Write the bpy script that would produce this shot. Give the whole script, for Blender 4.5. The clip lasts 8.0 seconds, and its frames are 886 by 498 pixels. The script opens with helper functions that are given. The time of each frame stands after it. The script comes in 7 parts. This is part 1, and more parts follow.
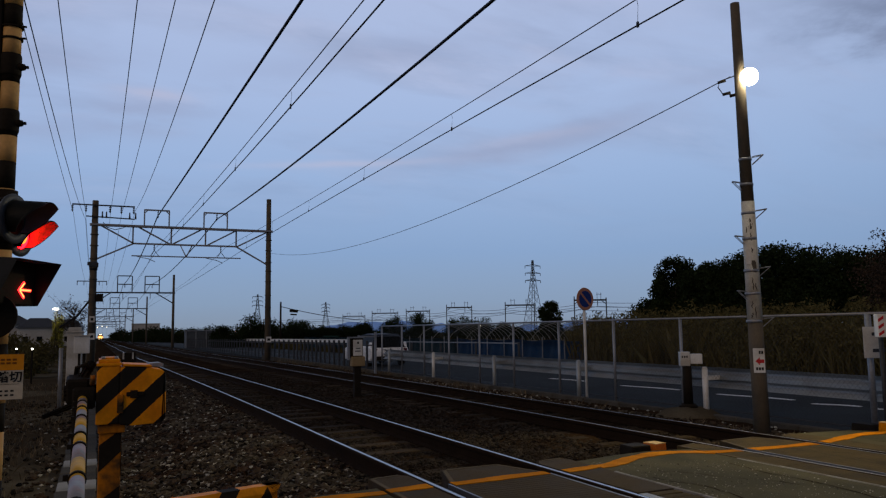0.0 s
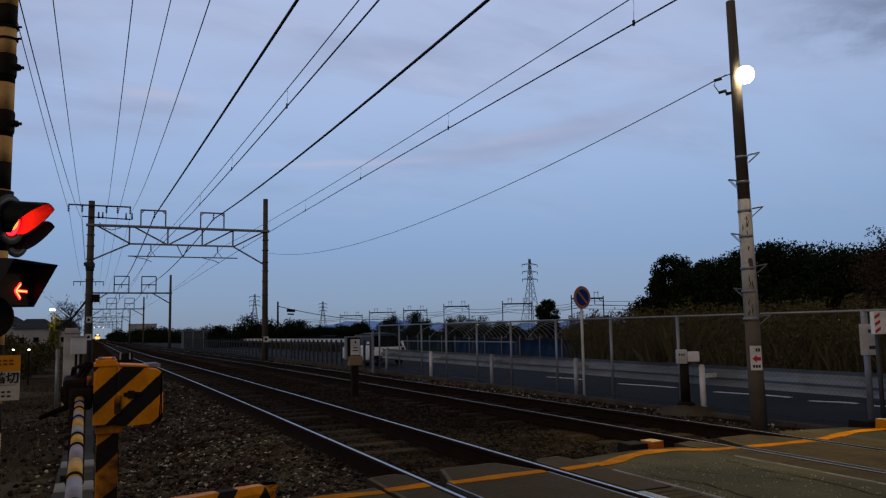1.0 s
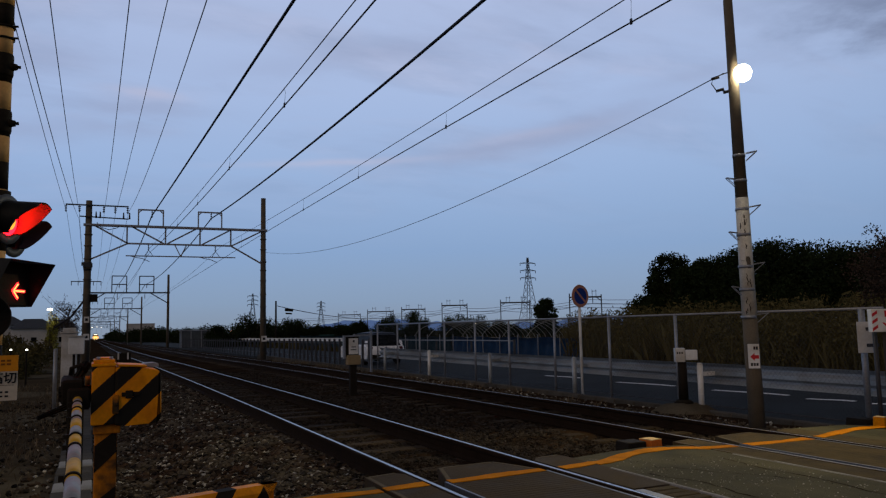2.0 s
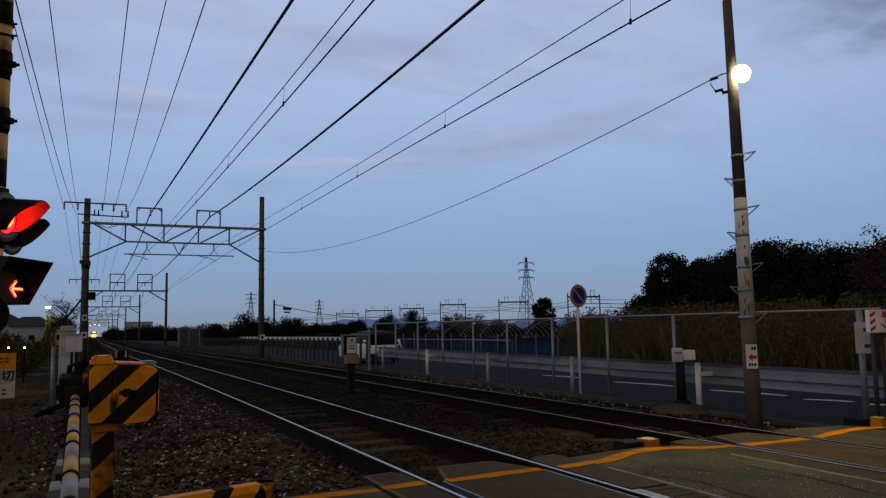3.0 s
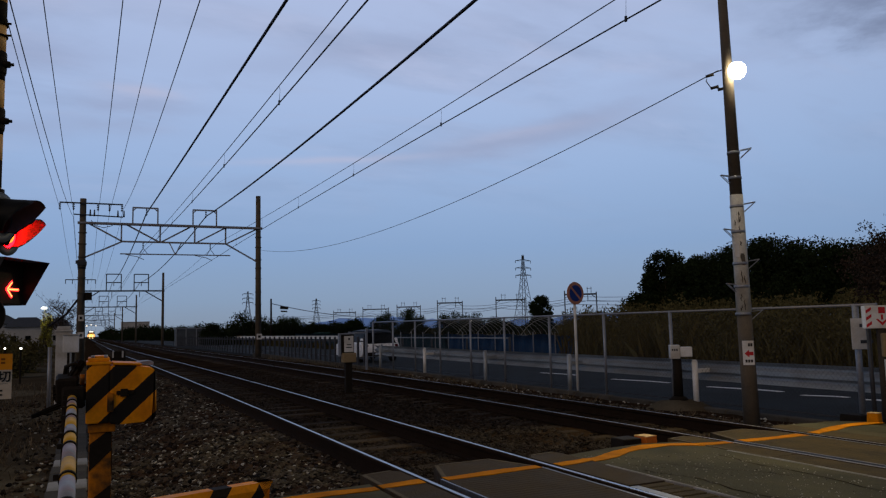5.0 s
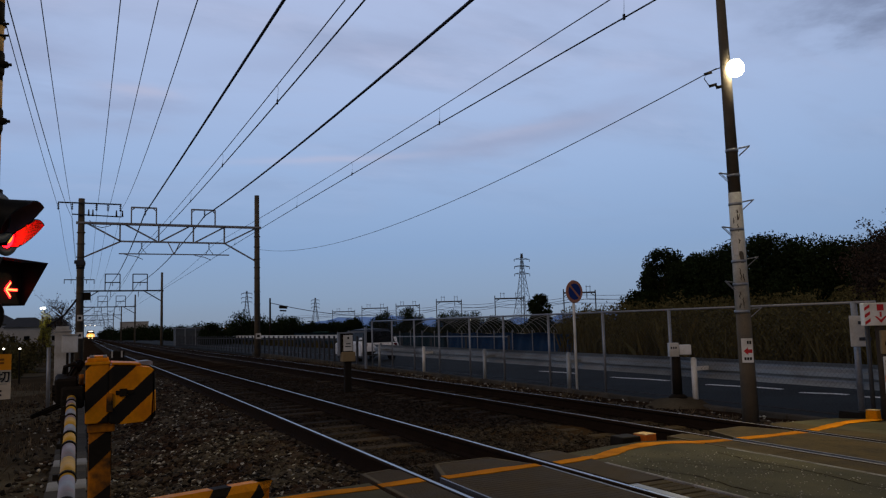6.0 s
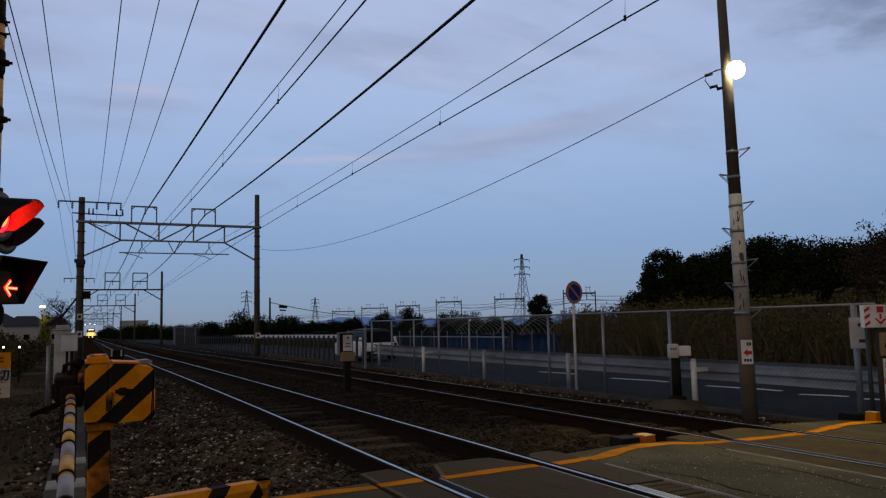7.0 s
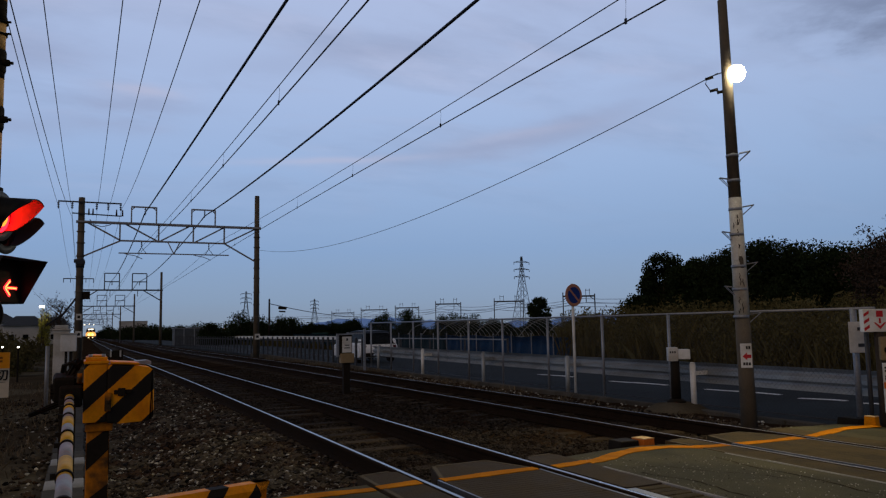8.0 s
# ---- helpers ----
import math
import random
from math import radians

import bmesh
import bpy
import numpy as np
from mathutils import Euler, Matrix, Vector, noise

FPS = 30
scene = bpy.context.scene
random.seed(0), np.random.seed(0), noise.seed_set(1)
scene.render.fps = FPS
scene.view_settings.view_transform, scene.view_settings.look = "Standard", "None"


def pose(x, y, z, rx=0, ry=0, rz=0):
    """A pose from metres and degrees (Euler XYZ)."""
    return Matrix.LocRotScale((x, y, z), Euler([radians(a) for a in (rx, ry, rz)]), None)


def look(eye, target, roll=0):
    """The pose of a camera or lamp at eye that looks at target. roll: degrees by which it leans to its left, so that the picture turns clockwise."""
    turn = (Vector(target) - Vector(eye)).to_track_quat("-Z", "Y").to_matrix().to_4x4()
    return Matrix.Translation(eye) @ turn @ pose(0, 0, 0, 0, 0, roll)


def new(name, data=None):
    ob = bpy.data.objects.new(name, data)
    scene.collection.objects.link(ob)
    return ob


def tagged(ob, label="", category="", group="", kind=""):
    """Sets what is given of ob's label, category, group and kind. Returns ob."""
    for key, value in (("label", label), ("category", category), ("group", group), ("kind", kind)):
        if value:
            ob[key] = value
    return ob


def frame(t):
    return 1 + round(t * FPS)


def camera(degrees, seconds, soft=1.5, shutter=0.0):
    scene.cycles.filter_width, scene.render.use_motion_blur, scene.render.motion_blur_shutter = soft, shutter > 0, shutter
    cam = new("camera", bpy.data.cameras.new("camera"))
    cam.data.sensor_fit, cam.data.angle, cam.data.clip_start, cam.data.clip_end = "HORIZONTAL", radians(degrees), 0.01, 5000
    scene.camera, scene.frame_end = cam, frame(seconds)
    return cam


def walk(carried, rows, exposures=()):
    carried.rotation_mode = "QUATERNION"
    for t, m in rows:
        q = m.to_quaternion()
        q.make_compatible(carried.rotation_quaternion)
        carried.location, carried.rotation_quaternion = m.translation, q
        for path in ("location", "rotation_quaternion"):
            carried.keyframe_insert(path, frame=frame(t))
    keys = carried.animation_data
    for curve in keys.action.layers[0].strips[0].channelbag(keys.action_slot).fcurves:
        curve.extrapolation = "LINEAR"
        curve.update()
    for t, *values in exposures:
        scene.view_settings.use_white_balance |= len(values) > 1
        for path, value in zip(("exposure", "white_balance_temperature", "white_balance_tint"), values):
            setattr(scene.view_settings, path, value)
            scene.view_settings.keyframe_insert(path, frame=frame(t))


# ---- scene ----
from mathutils import Quaternion

# ---------- camera ----------
EYE = (0.0, 0.0, 1.176)
cam = camera(60.656, 8.0, soft=1.25)


def gaze(yaw, pitch, lean):
    """A camera pose at EYE, yaw degrees to the right of the track's direction (+Y)."""
    a, b = radians(yaw), radians(pitch)
    way = Vector((math.sin(a) * math.cos(b), math.cos(a) * math.cos(b), math.sin(b)))
    return look(EYE, Vector(EYE) + way, lean)


walk(cam, [
    (0.0, gaze(24.536, 6.013, -0.828)), (0.5, gaze(24.651, 5.980, -0.945)), (1.0, gaze(24.761, 5.934, -1.085)),
    (1.5, gaze(24.872, 5.885, -1.302)), (3.0, gaze(25.023, 5.794, -1.034)), (3.5, gaze(25.100, 5.796, -1.108)),
    (4.0, gaze(25.143, 5.746, -1.314)), (4.5, gaze(25.219, 5.719, -1.283)), (6.0, gaze(25.352, 5.562, -1.566)),
    (6.5, gaze(25.354, 5.583, -1.501)), (7.0, gaze(25.349, 5.579, -1.327)), (7.5, gaze(25.369, 5.653, -1.135)),
    (8.0, gaze(25.371, 5.735, -1.036))])

# ---------- world and light ----------
world = bpy.data.worlds.new("dusk_sky")
scene.world = world
world.use_nodes = True
wn, wl = world.node_tree.nodes, world.node_tree.links
wn.clear()


def wnode(kind, **vals):
    n = wn.new(kind)
    for k, v in vals.items():
        n.inputs[k].default_value = v
    return n


w_out = wn.new("ShaderNodeOutputWorld")
w_bg = wnode("ShaderNodeBackground", Strength=1.0)
w_sky = wn.new("ShaderNodeTexSky")
w_sky.sky_type = "NISHITA"
w_sky.sun_disc = False
w_sky.sun_elevation = radians(1.5)
w_sky.sun_rotation = radians(235)
w_co = wn.new("ShaderNodeTexCoord")
w_sep = wn.new("ShaderNodeSeparateXYZ")
wl.new(w_co.outputs["Generated"], w_sep.inputs[0])
# clear dusk air: colour by height over the horizon
w_ramp = wn.new("ShaderNodeValToRGB")
els = w_ramp.color_ramp.elements
els[0].position, els[0].color = 0.0, (0.225, 0.290, 0.385, 1)
els[1].position, els[1].color = 1.0, (0.044, 0.046, 0.052, 1)
for at, col in ((0.035, (0.220, 0.325, 0.485, 1)), (0.10, (0.222, 0.352, 0.590, 1)), (0.20, (0.302, 0.432, 0.692, 1)), (0.30, (0.370, 0.480, 0.735, 1)), (0.43, (0.410, 0.490, 0.720, 1)), (0.60, (0.150, 0.165, 0.215, 1))):
    e = els.new(at)
    e.color = col
wl.new(w_sep.outputs["Z"], w_ramp.inputs["Fac"])
# cloud layer seen in perspective: direction divided by its height
w_zc = wn.new("ShaderNodeMath"); w_zc.operation = "MAXIMUM"; w_zc.inputs[1].default_value = 0.0
wl.new(w_sep.outputs["Z"], w_zc.inputs[0])
w_za = wn.new("ShaderNodeMath"); w_za.operation = "ADD"; w_za.inputs[1].default_value = 0.16
wl.new(w_zc.outputs[0], w_za.inputs[0])
w_div = wn.new("ShaderNodeVectorMath"); w_div.operation = "DIVIDE"
w_cmb = wn.new("ShaderNodeCombineXYZ")
for k in range(3):
    wl.new(w_za.outputs[0], w_cmb.inputs[k])
wl.new(w_co.outputs["Generated"], w_div.inputs[0])
wl.new(w_cmb.outputs[0], w_div.inputs[1])
w_map = wn.new("ShaderNodeMapping")
w_map.inputs["Rotation"].default_value = (0, 0, radians(28))
w_map.inputs["Scale"].default_value = (0.8, 1.7, 0.0)
w_map.inputs["Location"].default_value = (0.35, 0.2, 0.0)
wl.new(w_div.outputs[0], w_map.inputs[0])
w_noise = wnode("ShaderNodeTexNoise", Scale=1.3, Detail=7.0, Roughness=0.55, Distortion=0.4)
wl.new(w_map.outputs[0], w_noise.inputs["Vector"])
w_cr = wn.new("ShaderNodeValToRGB")
w_cr.color_ramp.elements[0].position, w_cr.color_ramp.elements[0].color = 0.45, (0, 0, 0, 1)
w_cr.color_ramp.elements[1].position, w_cr.color_ramp.elements[1].color = 0.66, (1, 1, 1, 1)
wl.new(w_noise.outputs["Fac"], w_cr.inputs["Fac"])
# clouds thin out towards the horizon
w_fade = wn.new("ShaderNodeMapRange")
for k, v in (("From Min", 0.10), ("From Max", 0.30), ("To Min", 0.0), ("To Max", 0.42)):
    w_fade.inputs[k].default_value = v
wl.new(w_sep.outputs["Z"], w_fade.inputs["Value"])
w_mul = wn.new("ShaderNodeMath"); w_mul.operation = "MULTIPLY"
wl.new(w_cr.outputs["Color"], w_mul.inputs[0])
wl.new(w_fade.outputs["Result"], w_mul.inputs[1])
w_ccol = wn.new("ShaderNodeMix"); w_ccol.data_type = "RGBA"
# cloud colour: grey undersides, paler pinkish edges
w_n2 = wnode("ShaderNodeTexNoise", Scale=3.1, Detail=5.0, Roughness=0.6)
wl.new(w_map.outputs[0], w_n2.inputs["Vector"])
w_tint = wn.new("ShaderNodeValToRGB")
w_tint.color_ramp.elements[0].position, w_tint.color_ramp.elements[0].color = 0.40, (0.205, 0.235, 0.360, 1)
w_tint.color_ramp.elements[1].position, w_tint.color_ramp.elements[1].color = 0.66, (0.450, 0.455, 0.610, 1)
wl.new(w_n2.outputs["Fac"], w_tint.inputs["Fac"])
wl.new(w_tint.outputs["Color"], w_ccol.inputs["B"])
wl.new(w_ramp.outputs["Color"], w_ccol.inputs["A"])
wl.new(w_mul.outputs[0], w_ccol.inputs["Factor"])


def wmath(op, *vals):
    n = wn.new("ShaderNodeMath")
    n.operation = op
    for sock, v in zip(n.inputs, vals):
        if isinstance(v, (int, float)):
            sock.default_value = v
        else:
            wl.new(v, sock)
    return n.outputs[0]


# single clouds: compass angle in degrees, height, half length, half height, rise, density, colour
w_az0 = wmath("MULTIPLY", wmath("ARCTAN2", w_sep.outputs["X"], w_sep.outputs["Y"]), 57.2958)
w_fray = wnode("ShaderNodeTexNoise", Scale=11.0, Detail=6.0, Roughness=0.6)
w_stretch = wn.new("ShaderNodeMapping")
w_stretch.inputs["Scale"].default_value = (1.0, 1.0, 3.0)
wl.new(w_co.outputs["Generated"], w_stretch.inputs[0])
wl.new(w_stretch.outputs[0], w_fray.inputs["Vector"])
w_off = wmath("SUBTRACT", w_fray.outputs["Fac"], 0.5)
w_last = w_ccol.outputs["Result"]
GREY, PINK, LEAD = (0.290, 0.330, 0.500), (0.475, 0.480, 0.640), (0.200, 0.250, 0.400)
for az, high, long_, thick, rise, dense, col in ((31.0, 0.236, 8.5, 0.015, 0.0021, 0.62, GREY), (37.5, 0.262, 5.0, 0.012, 0.0030, 0.35, GREY), (31.8, 0.246, 4.5, 0.006, 0.0016, 0.28, PINK), (17.5, 0.2155, 7.0, 0.005, 0.0007, 0.50, PINK),
                                                 (3.2, 0.273, 4.5, 0.010, 0.0, 0.50, GREY), (3.4, 0.287, 3.0, 0.007, 0.0, 0.60, PINK), (57.5, 0.345, 7.5, 0.042, -0.002, 0.95, LEAD), (-2.8, 0.318, 5.0, 0.016, 0.001, 0.35, GREY),
                                                 (0.6, 0.245, 4.5, 0.010, 0.0, 0.35, GREY), (-5.0, 0.235, 4.0, 0.009, 0.0, 0.35, GREY), (21.7, 0.352, 6.0, 0.016, 0.001, 0.28, GREY), (44.0, 0.300, 6.0, 0.010, 0.002, 0.25, GREY), (13.0, 0.330, 6.0, 0.014, 0.002, 0.25, GREY)):
    du = wmath("MULTIPLY_ADD", w_off, long_ * 0.9, wmath("SUBTRACT", w_az0, az))
    dv = wmath("MULTIPLY_ADD", du, -rise, wmath("MULTIPLY_ADD", w_off, thick * 3.2, wmath("SUBTRACT", w_sep.outputs["Z"], high)))
    u, v = wmath("DIVIDE", du, long_), wmath("DIVIDE", dv, thick)
    q = wmath("ADD", wmath("MULTIPLY", u, u), wmath("MULTIPLY", v, v))
    fac = wmath("MULTIPLY", wmath("EXPONENT", wmath("MULTIPLY", q, -1.0)), dense)
    mx = wn.new("ShaderNodeMix"); mx.data_type = "RGBA"
    wl.new(fac, mx.inputs["Factor"]); wl.new(w_last, mx.inputs["A"])
    mx.inputs["B"].default_value = (*col, 1)
    w_last = mx.outputs["Result"]
w_add = wn.new("ShaderNodeMix"); w_add.data_type = "RGBA"; w_add.blend_type = "ADD"
w_add.inputs["Factor"].default_value = 0.015
wl.new(w_last, w_add.inputs["A"])
wl.new(w_sky.outputs["Color"], w_add.inputs["B"])
# the evening sky is brightest ahead and darkens towards the east behind
w_dot = wn.new("ShaderNodeVectorMath"); w_dot.operation = "DOT_PRODUCT"
w_dot.inputs[1].default_value = (0.05, 1.0, 0.0)
wl.new(w_co.outputs["Generated"], w_dot.inputs[0])
w_az = wn.new("ShaderNodeMapRange"); w_az.interpolation_type = "SMOOTHSTEP"
for k, v in (("From Min", -0.7), ("From Max", 0.88), ("To Min", 0.34), ("To Max", 1.0)):
    w_az.inputs[k].default_value = v
wl.new(w_dot.outputs["Value"], w_az.inputs["Value"])
w_dim = wn.new("ShaderNodeVectorMath"); w_dim.operation = "SCALE"
wl.new(w_add.outputs["Result"], w_dim.inputs[0])
wl.new(w_az.outputs["Result"], w_dim.inputs["Scale"])
wl.new(w_dim.outputs[0], w_bg.inputs["Color"])
wl.new(w_bg.outputs[0], w_out.inputs[0])

# afterglow from the sky behind the viewer, very wide and weak
sun = new("sun", bpy.data.lights.new("sun", "SUN"))
sun.data.energy, sun.data.angle, sun.data.color = 0.42, radians(40), (1.0, 0.68, 0.40)
sun.matrix_world = look((-30, -25, 22), (0, 0, 0))

LAMP = (8.51, 7.85, 4.75)
glow = new("street_lamp_light", bpy.data.lights.new("street_lamp_light", "SPOT"))
glow.data.energy, glow.data.shadow_soft_size, glow.data.color = 620.0, 0.12, (1.0, 0.82, 0.44)
glow.data.spot_size, glow.data.spot_blend = radians(110), 0.35
glow.matrix_world = look((LAMP[0] - 0.06, LAMP[1] - 0.06, LAMP[2] - 0.20), (3.6, 3.6, 0.0))
far_glow = new("distant_street_lamp_light", bpy.data.lights.new("distant_street_lamp_light", "POINT"))
far_glow.data.energy, far_glow.data.shadow_soft_size, far_glow.data.color = 260.0, 0.2, (1.0, 0.86, 0.45)
far_glow.matrix_world = pose(-5.25, 119.3, 5.1)
scene.view_settings.exposure = 0.0


# ---------- materials ----------
def mat(name, col, rough=0.8, metal=0.0, var=0.25, scale=6.0, fine=60.0, bump=0.15, dirt=None, dirt_scale=1.5, island=0.0, obj=0.0, emit=None, power=0.0, spec=0.15):
    """A surface with colour variation at two scales, optional stains of another colour, and fine relief."""
    m = bpy.data.materials.new(name)
    m.use_nodes = True
    n, l = m.node_tree.nodes, m.node_tree.links
    b = n["Principled BSDF"]
    b.inputs["Roughness"].default_value, b.inputs["Metallic"].default_value = rough, metal
    b.inputs["Specular IOR Level"].default_value = spec
    if emit:
        b.inputs["Base Color"].default_value = (*col, 1)
        b.inputs["Emission Color"].default_value, b.inputs["Emission Strength"].default_value = (*emit, 1), power
        return m
    co = n.new("ShaderNodeTexCoord")

    def noisy(s, detail=4.0):
        t = n.new("ShaderNodeTexNoise")
        t.inputs["Scale"].default_value, t.inputs["Detail"].default_value = s, detail
        l.new(co.outputs["Object"], t.inputs["Vector"])
        return t
    big, small = noisy(scale), noisy(fine, 2.0)
    add = n.new("ShaderNodeMath"); add.operation = "ADD"
    l.new(big.outputs["Fac"], add.inputs[0]); l.new(small.outputs["Fac"], add.inputs[1])
    rng = n.new("ShaderNodeMapRange")
    for k, v in (("From Min", 0.6), ("From Max", 1.4), ("To Min", 1 - var), ("To Max", 1 + var)):
        rng.inputs[k].default_value = v
    l.new(add.outputs[0], rng.inputs["Value"])
    last = rng.outputs["Result"]
    for amount, kind, sock in ((island, "ShaderNodeNewGeometry", "Random Per Island"), (obj, "ShaderNodeObjectInfo", "Random")):
        if amount:
            g = n.new(kind)
            r2 = n.new("ShaderNodeMapRange")
            r2.inputs["To Min"].default_value, r2.inputs["To Max"].default_value = 1 - amount, 1 + amount
            l.new(g.outputs[sock], r2.inputs["Value"])
            mm = n.new("ShaderNodeMath"); mm.operation = "MULTIPLY"
            l.new(last, mm.inputs[0]); l.new(r2.outputs["Result"], mm.inputs[1])
            last = mm.outputs[0]
    base = None
    if dirt:
        d = noisy(dirt_scale, 6.0)
        cr = n.new("ShaderNodeValToRGB")
        cr.color_ramp.elements[0].position, cr.color_ramp.elements[1].position = 0.45, 0.62
        l.new(d.outputs["Fac"], cr.inputs["Fac"])
        mx = n.new("ShaderNodeMix"); mx.data_type = "RGBA"
        mx.inputs["A"].default_value, mx.inputs["B"].default_value = (*col, 1), (*dirt, 1)
        l.new(cr.outputs["Color"], mx.inputs["Factor"])
        base = mx.outputs["Result"]
    sc = n.new("ShaderNodeVectorMath"); sc.operation = "SCALE"
    if base:
        l.new(base, sc.inputs[0])
    else:
        sc.inputs[0].default_value = col
    l.new(last, sc.inputs["Scale"])
    l.new(sc.outputs[0], b.inputs["Base Color"])
    if bump:
        bp = n.new("ShaderNodeBump")
        bp.inputs["Strength"].default_value, bp.inputs["Distance"].default_value = bump, 0.02
        l.new(small.outputs["Fac"], bp.inputs["Height"])
        l.new(bp.outputs[0], b.inputs["Normal"])
        rr = n.new("ShaderNodeMapRange")
        rr.inputs["To Min"].default_value, rr.inputs["To Max"].default_value = max(0.03, rough - 0.12), min(1, rough + 0.12)
        l.new(big.outputs["Fac"], rr.inputs["Value"])
        l.new(rr.outputs["Result"], b.inputs["Roughness"])
    return m


M = {}
M["earth"] = mat("earth", (0.058, 0.043, 0.027), 0.95, spec=0.0, scale=0.8, fine=25, bump=0.5, dirt=(0.105, 0.088, 0.060), dirt_scale=0.4)
M["grassland"] = mat("dry_grassland", (0.024, 0.023, 0.012), 0.95, spec=0.0, scale=0.1, fine=3, bump=0.5, dirt=(0.05, 0.042, 0.022), dirt_scale=0.05)
M["ballast"] = mat("ballast_bed", (0.032, 0.020, 0.012), 0.95, spec=0.0, scale=1.2, fine=30, bump=0.9, var=0.5, dirt=(0.022, 0.015, 0.010), dirt_scale=0.9)
M["stone"] = mat("ballast_stone", (0.060, 0.049, 0.034), 0.85, spec=0.05, scale=6, fine=60, island=0.95, bump=0.3, var=0.3, dirt=(0.036, 0.021, 0.012), dirt_scale=2)
M["stone_pale"] = mat("pale_stone", (0.30, 0.28, 0.23), 0.8, scale=8, fine=60, island=0.85, bump=0.3)
M["asphalt"] = mat("asphalt", (0.031, 0.036, 0.040), 0.9, spec=0.05, scale=1.5, fine=120, bump=0.35, var=0.3, dirt=(0.025, 0.028, 0.030), dirt_scale=0.6)
M["asphalt_warm"] = mat("worn_asphalt", (0.054, 0.050, 0.029), 0.9, spec=0.08, scale=1.3, fine=110, bump=0.35, var=0.35, dirt=(0.086, 0.077, 0.042), dirt_scale=1.0)
M["deck"] = mat("crossing_panel", (0.053, 0.037, 0.018), 0.85, spec=0.08, scale=4, fine=70, bump=0.3, var=0.3, obj=0.15, dirt=(0.055, 0.042, 0.03), dirt_scale=3)
M["yellow_line"] = mat("yellow_road_paint", (0.56, 0.205, 0.003), 0.8, spec=0.02, scale=8, fine=90, bump=0.2, var=0.3, dirt=(0.40, 0.145, 0.004), dirt_scale=4)
M["white_line"] = mat("white_road_paint", (0.75, 0.75, 0.74), 0.7, scale=8, fine=90, bump=0.2, var=0.25)
M["rail_top"] = mat("polished_rail_head", (0.34, 0.335, 0.34), 0.30, 1.0, var=0.1, bump=0.03, scale=3)
M["rail_dull"] = mat("dull_rail_head", (0.26, 0.245, 0.24), 0.42, 1.0, var=0.2, bump=0.05, scale=3)
M["rim"] = mat("faded_sign_rim", (0.46, 0.20, 0.13), 0.6, bump=0.02, var=0.15)
M["rust"] = mat("rusty_steel", (0.020, 0.012, 0.007), 0.9, 0.0, spec=0.03, scale=4, fine=60, bump=0.3, var=0.4)
M["sleeper"] = mat("old_sleeper", (0.042, 0.031, 0.020), 0.9, spec=0.03, scale=3, fine=40, bump=0.5, obj=0.35, var=0.4)
M["concrete"] = mat("grey_concrete", (0.30, 0.29, 0.27), 0.9, scale=3, fine=50, bump=0.25, var=0.2, dirt=(0.20, 0.19, 0.17), dirt_scale=1.5)
M["pole_concrete"] = mat("weathered_pole_concrete", (0.125, 0.10, 0.070), 0.9, scale=2.5, fine=60, bump=0.3, var=0.25, dirt=(0.09, 0.08, 0.065), dirt_scale=2.0)
M["pole_paint"] = mat("peeling_pale_coating", (0.60, 0.575, 0.49), 0.8, scale=6, fine=50, bump=0.3, var=0.2, dirt=(0.46, 0.42, 0.35), dirt_scale=4)
M["steel"] = mat("galvanised_steel", (0.28, 0.29, 0.31), 0.5, 0.5, scale=5, fine=40, bump=0.08, var=0.2)
M["steel_dark"] = mat("dark_portal_steel", (0.055, 0.058, 0.065), 0.6, 0.3, scale=3, fine=30, bump=0.1, var=0.25)
M["guard"] = mat("dull_guardrail_steel", (0.34, 0.365, 0.38), 0.5, 0.3, scale=1.2, fine=30, bump=0.08, var=0.2, dirt=(0.24, 0.25, 0.25), dirt_scale=1)
M["gantry"] = mat("grey_gantry_steel", (0.30, 0.30, 0.31), 0.55, 0.3, scale=3, fine=30, bump=0.1, var=0.25)
M["mesh_wire"] = mat("dull_mesh_wire", (0.070, 0.072, 0.074), 0.7, 0.2, bump=0, var=0.1)
M["weed"] = mat("brown_weeds", (0.094, 0.080, 0.033), 0.95, spec=0.0, island=0.35, bump=0, var=0.2, scale=0.5)
M["kerb"] = mat("stained_kerb_concrete", (0.070, 0.062, 0.050), 0.9, spec=0.03, scale=3, fine=50, bump=0.25, var=0.3, obj=0.2)
# orange emission that stands in for the glare round the train's headlamps
M["headlamp_halo"] = mat("headlamp_glare_glow", (1, 0.8, 0.5), emit=(1.0, 0.40, 0.06), power=1.1)
M["dark_ink"] = mat("faded_orange_ink", (0.20, 0.07, 0.01), 0.6, bump=0, var=0.1)
M["teal"] = mat("dark_green_container", (0.012, 0.045, 0.038), 0.6, scale=2, fine=20, bump=0.1)
M["bulb_on"] = mat("lit_lens_centre", (1, 0.6, 0.2), emit=(1.0, 0.46, 0.05), power=1.25)
M["arrow_core"] = mat("lit_arrow_core", (1, 0.6, 0.2), emit=(1.0, 0.50, 0.10), power=1.9)
M["stone_dark"] = mat("oil_stained_stone", (0.033, 0.027, 0.021), 0.9, spec=0.03, scale=6, fine=60, island=0.7, bump=0.3, var=0.3, dirt=(0.022, 0.015, 0.010), dirt_scale=2)
M["wire"] = mat("dark_wire", (0.03, 0.03, 0.034), 0.6, 0.4, bump=0, var=0.05)
M["wire_thin"] = mat("grey_wire", (0.05, 0.052, 0.06), 0.6, 0.4, bump=0, var=0.05)
M["insulator"] = mat("brown_insulator", (0.05, 0.035, 0.03), 0.3, 0.0, bump=0.02, var=0.1)
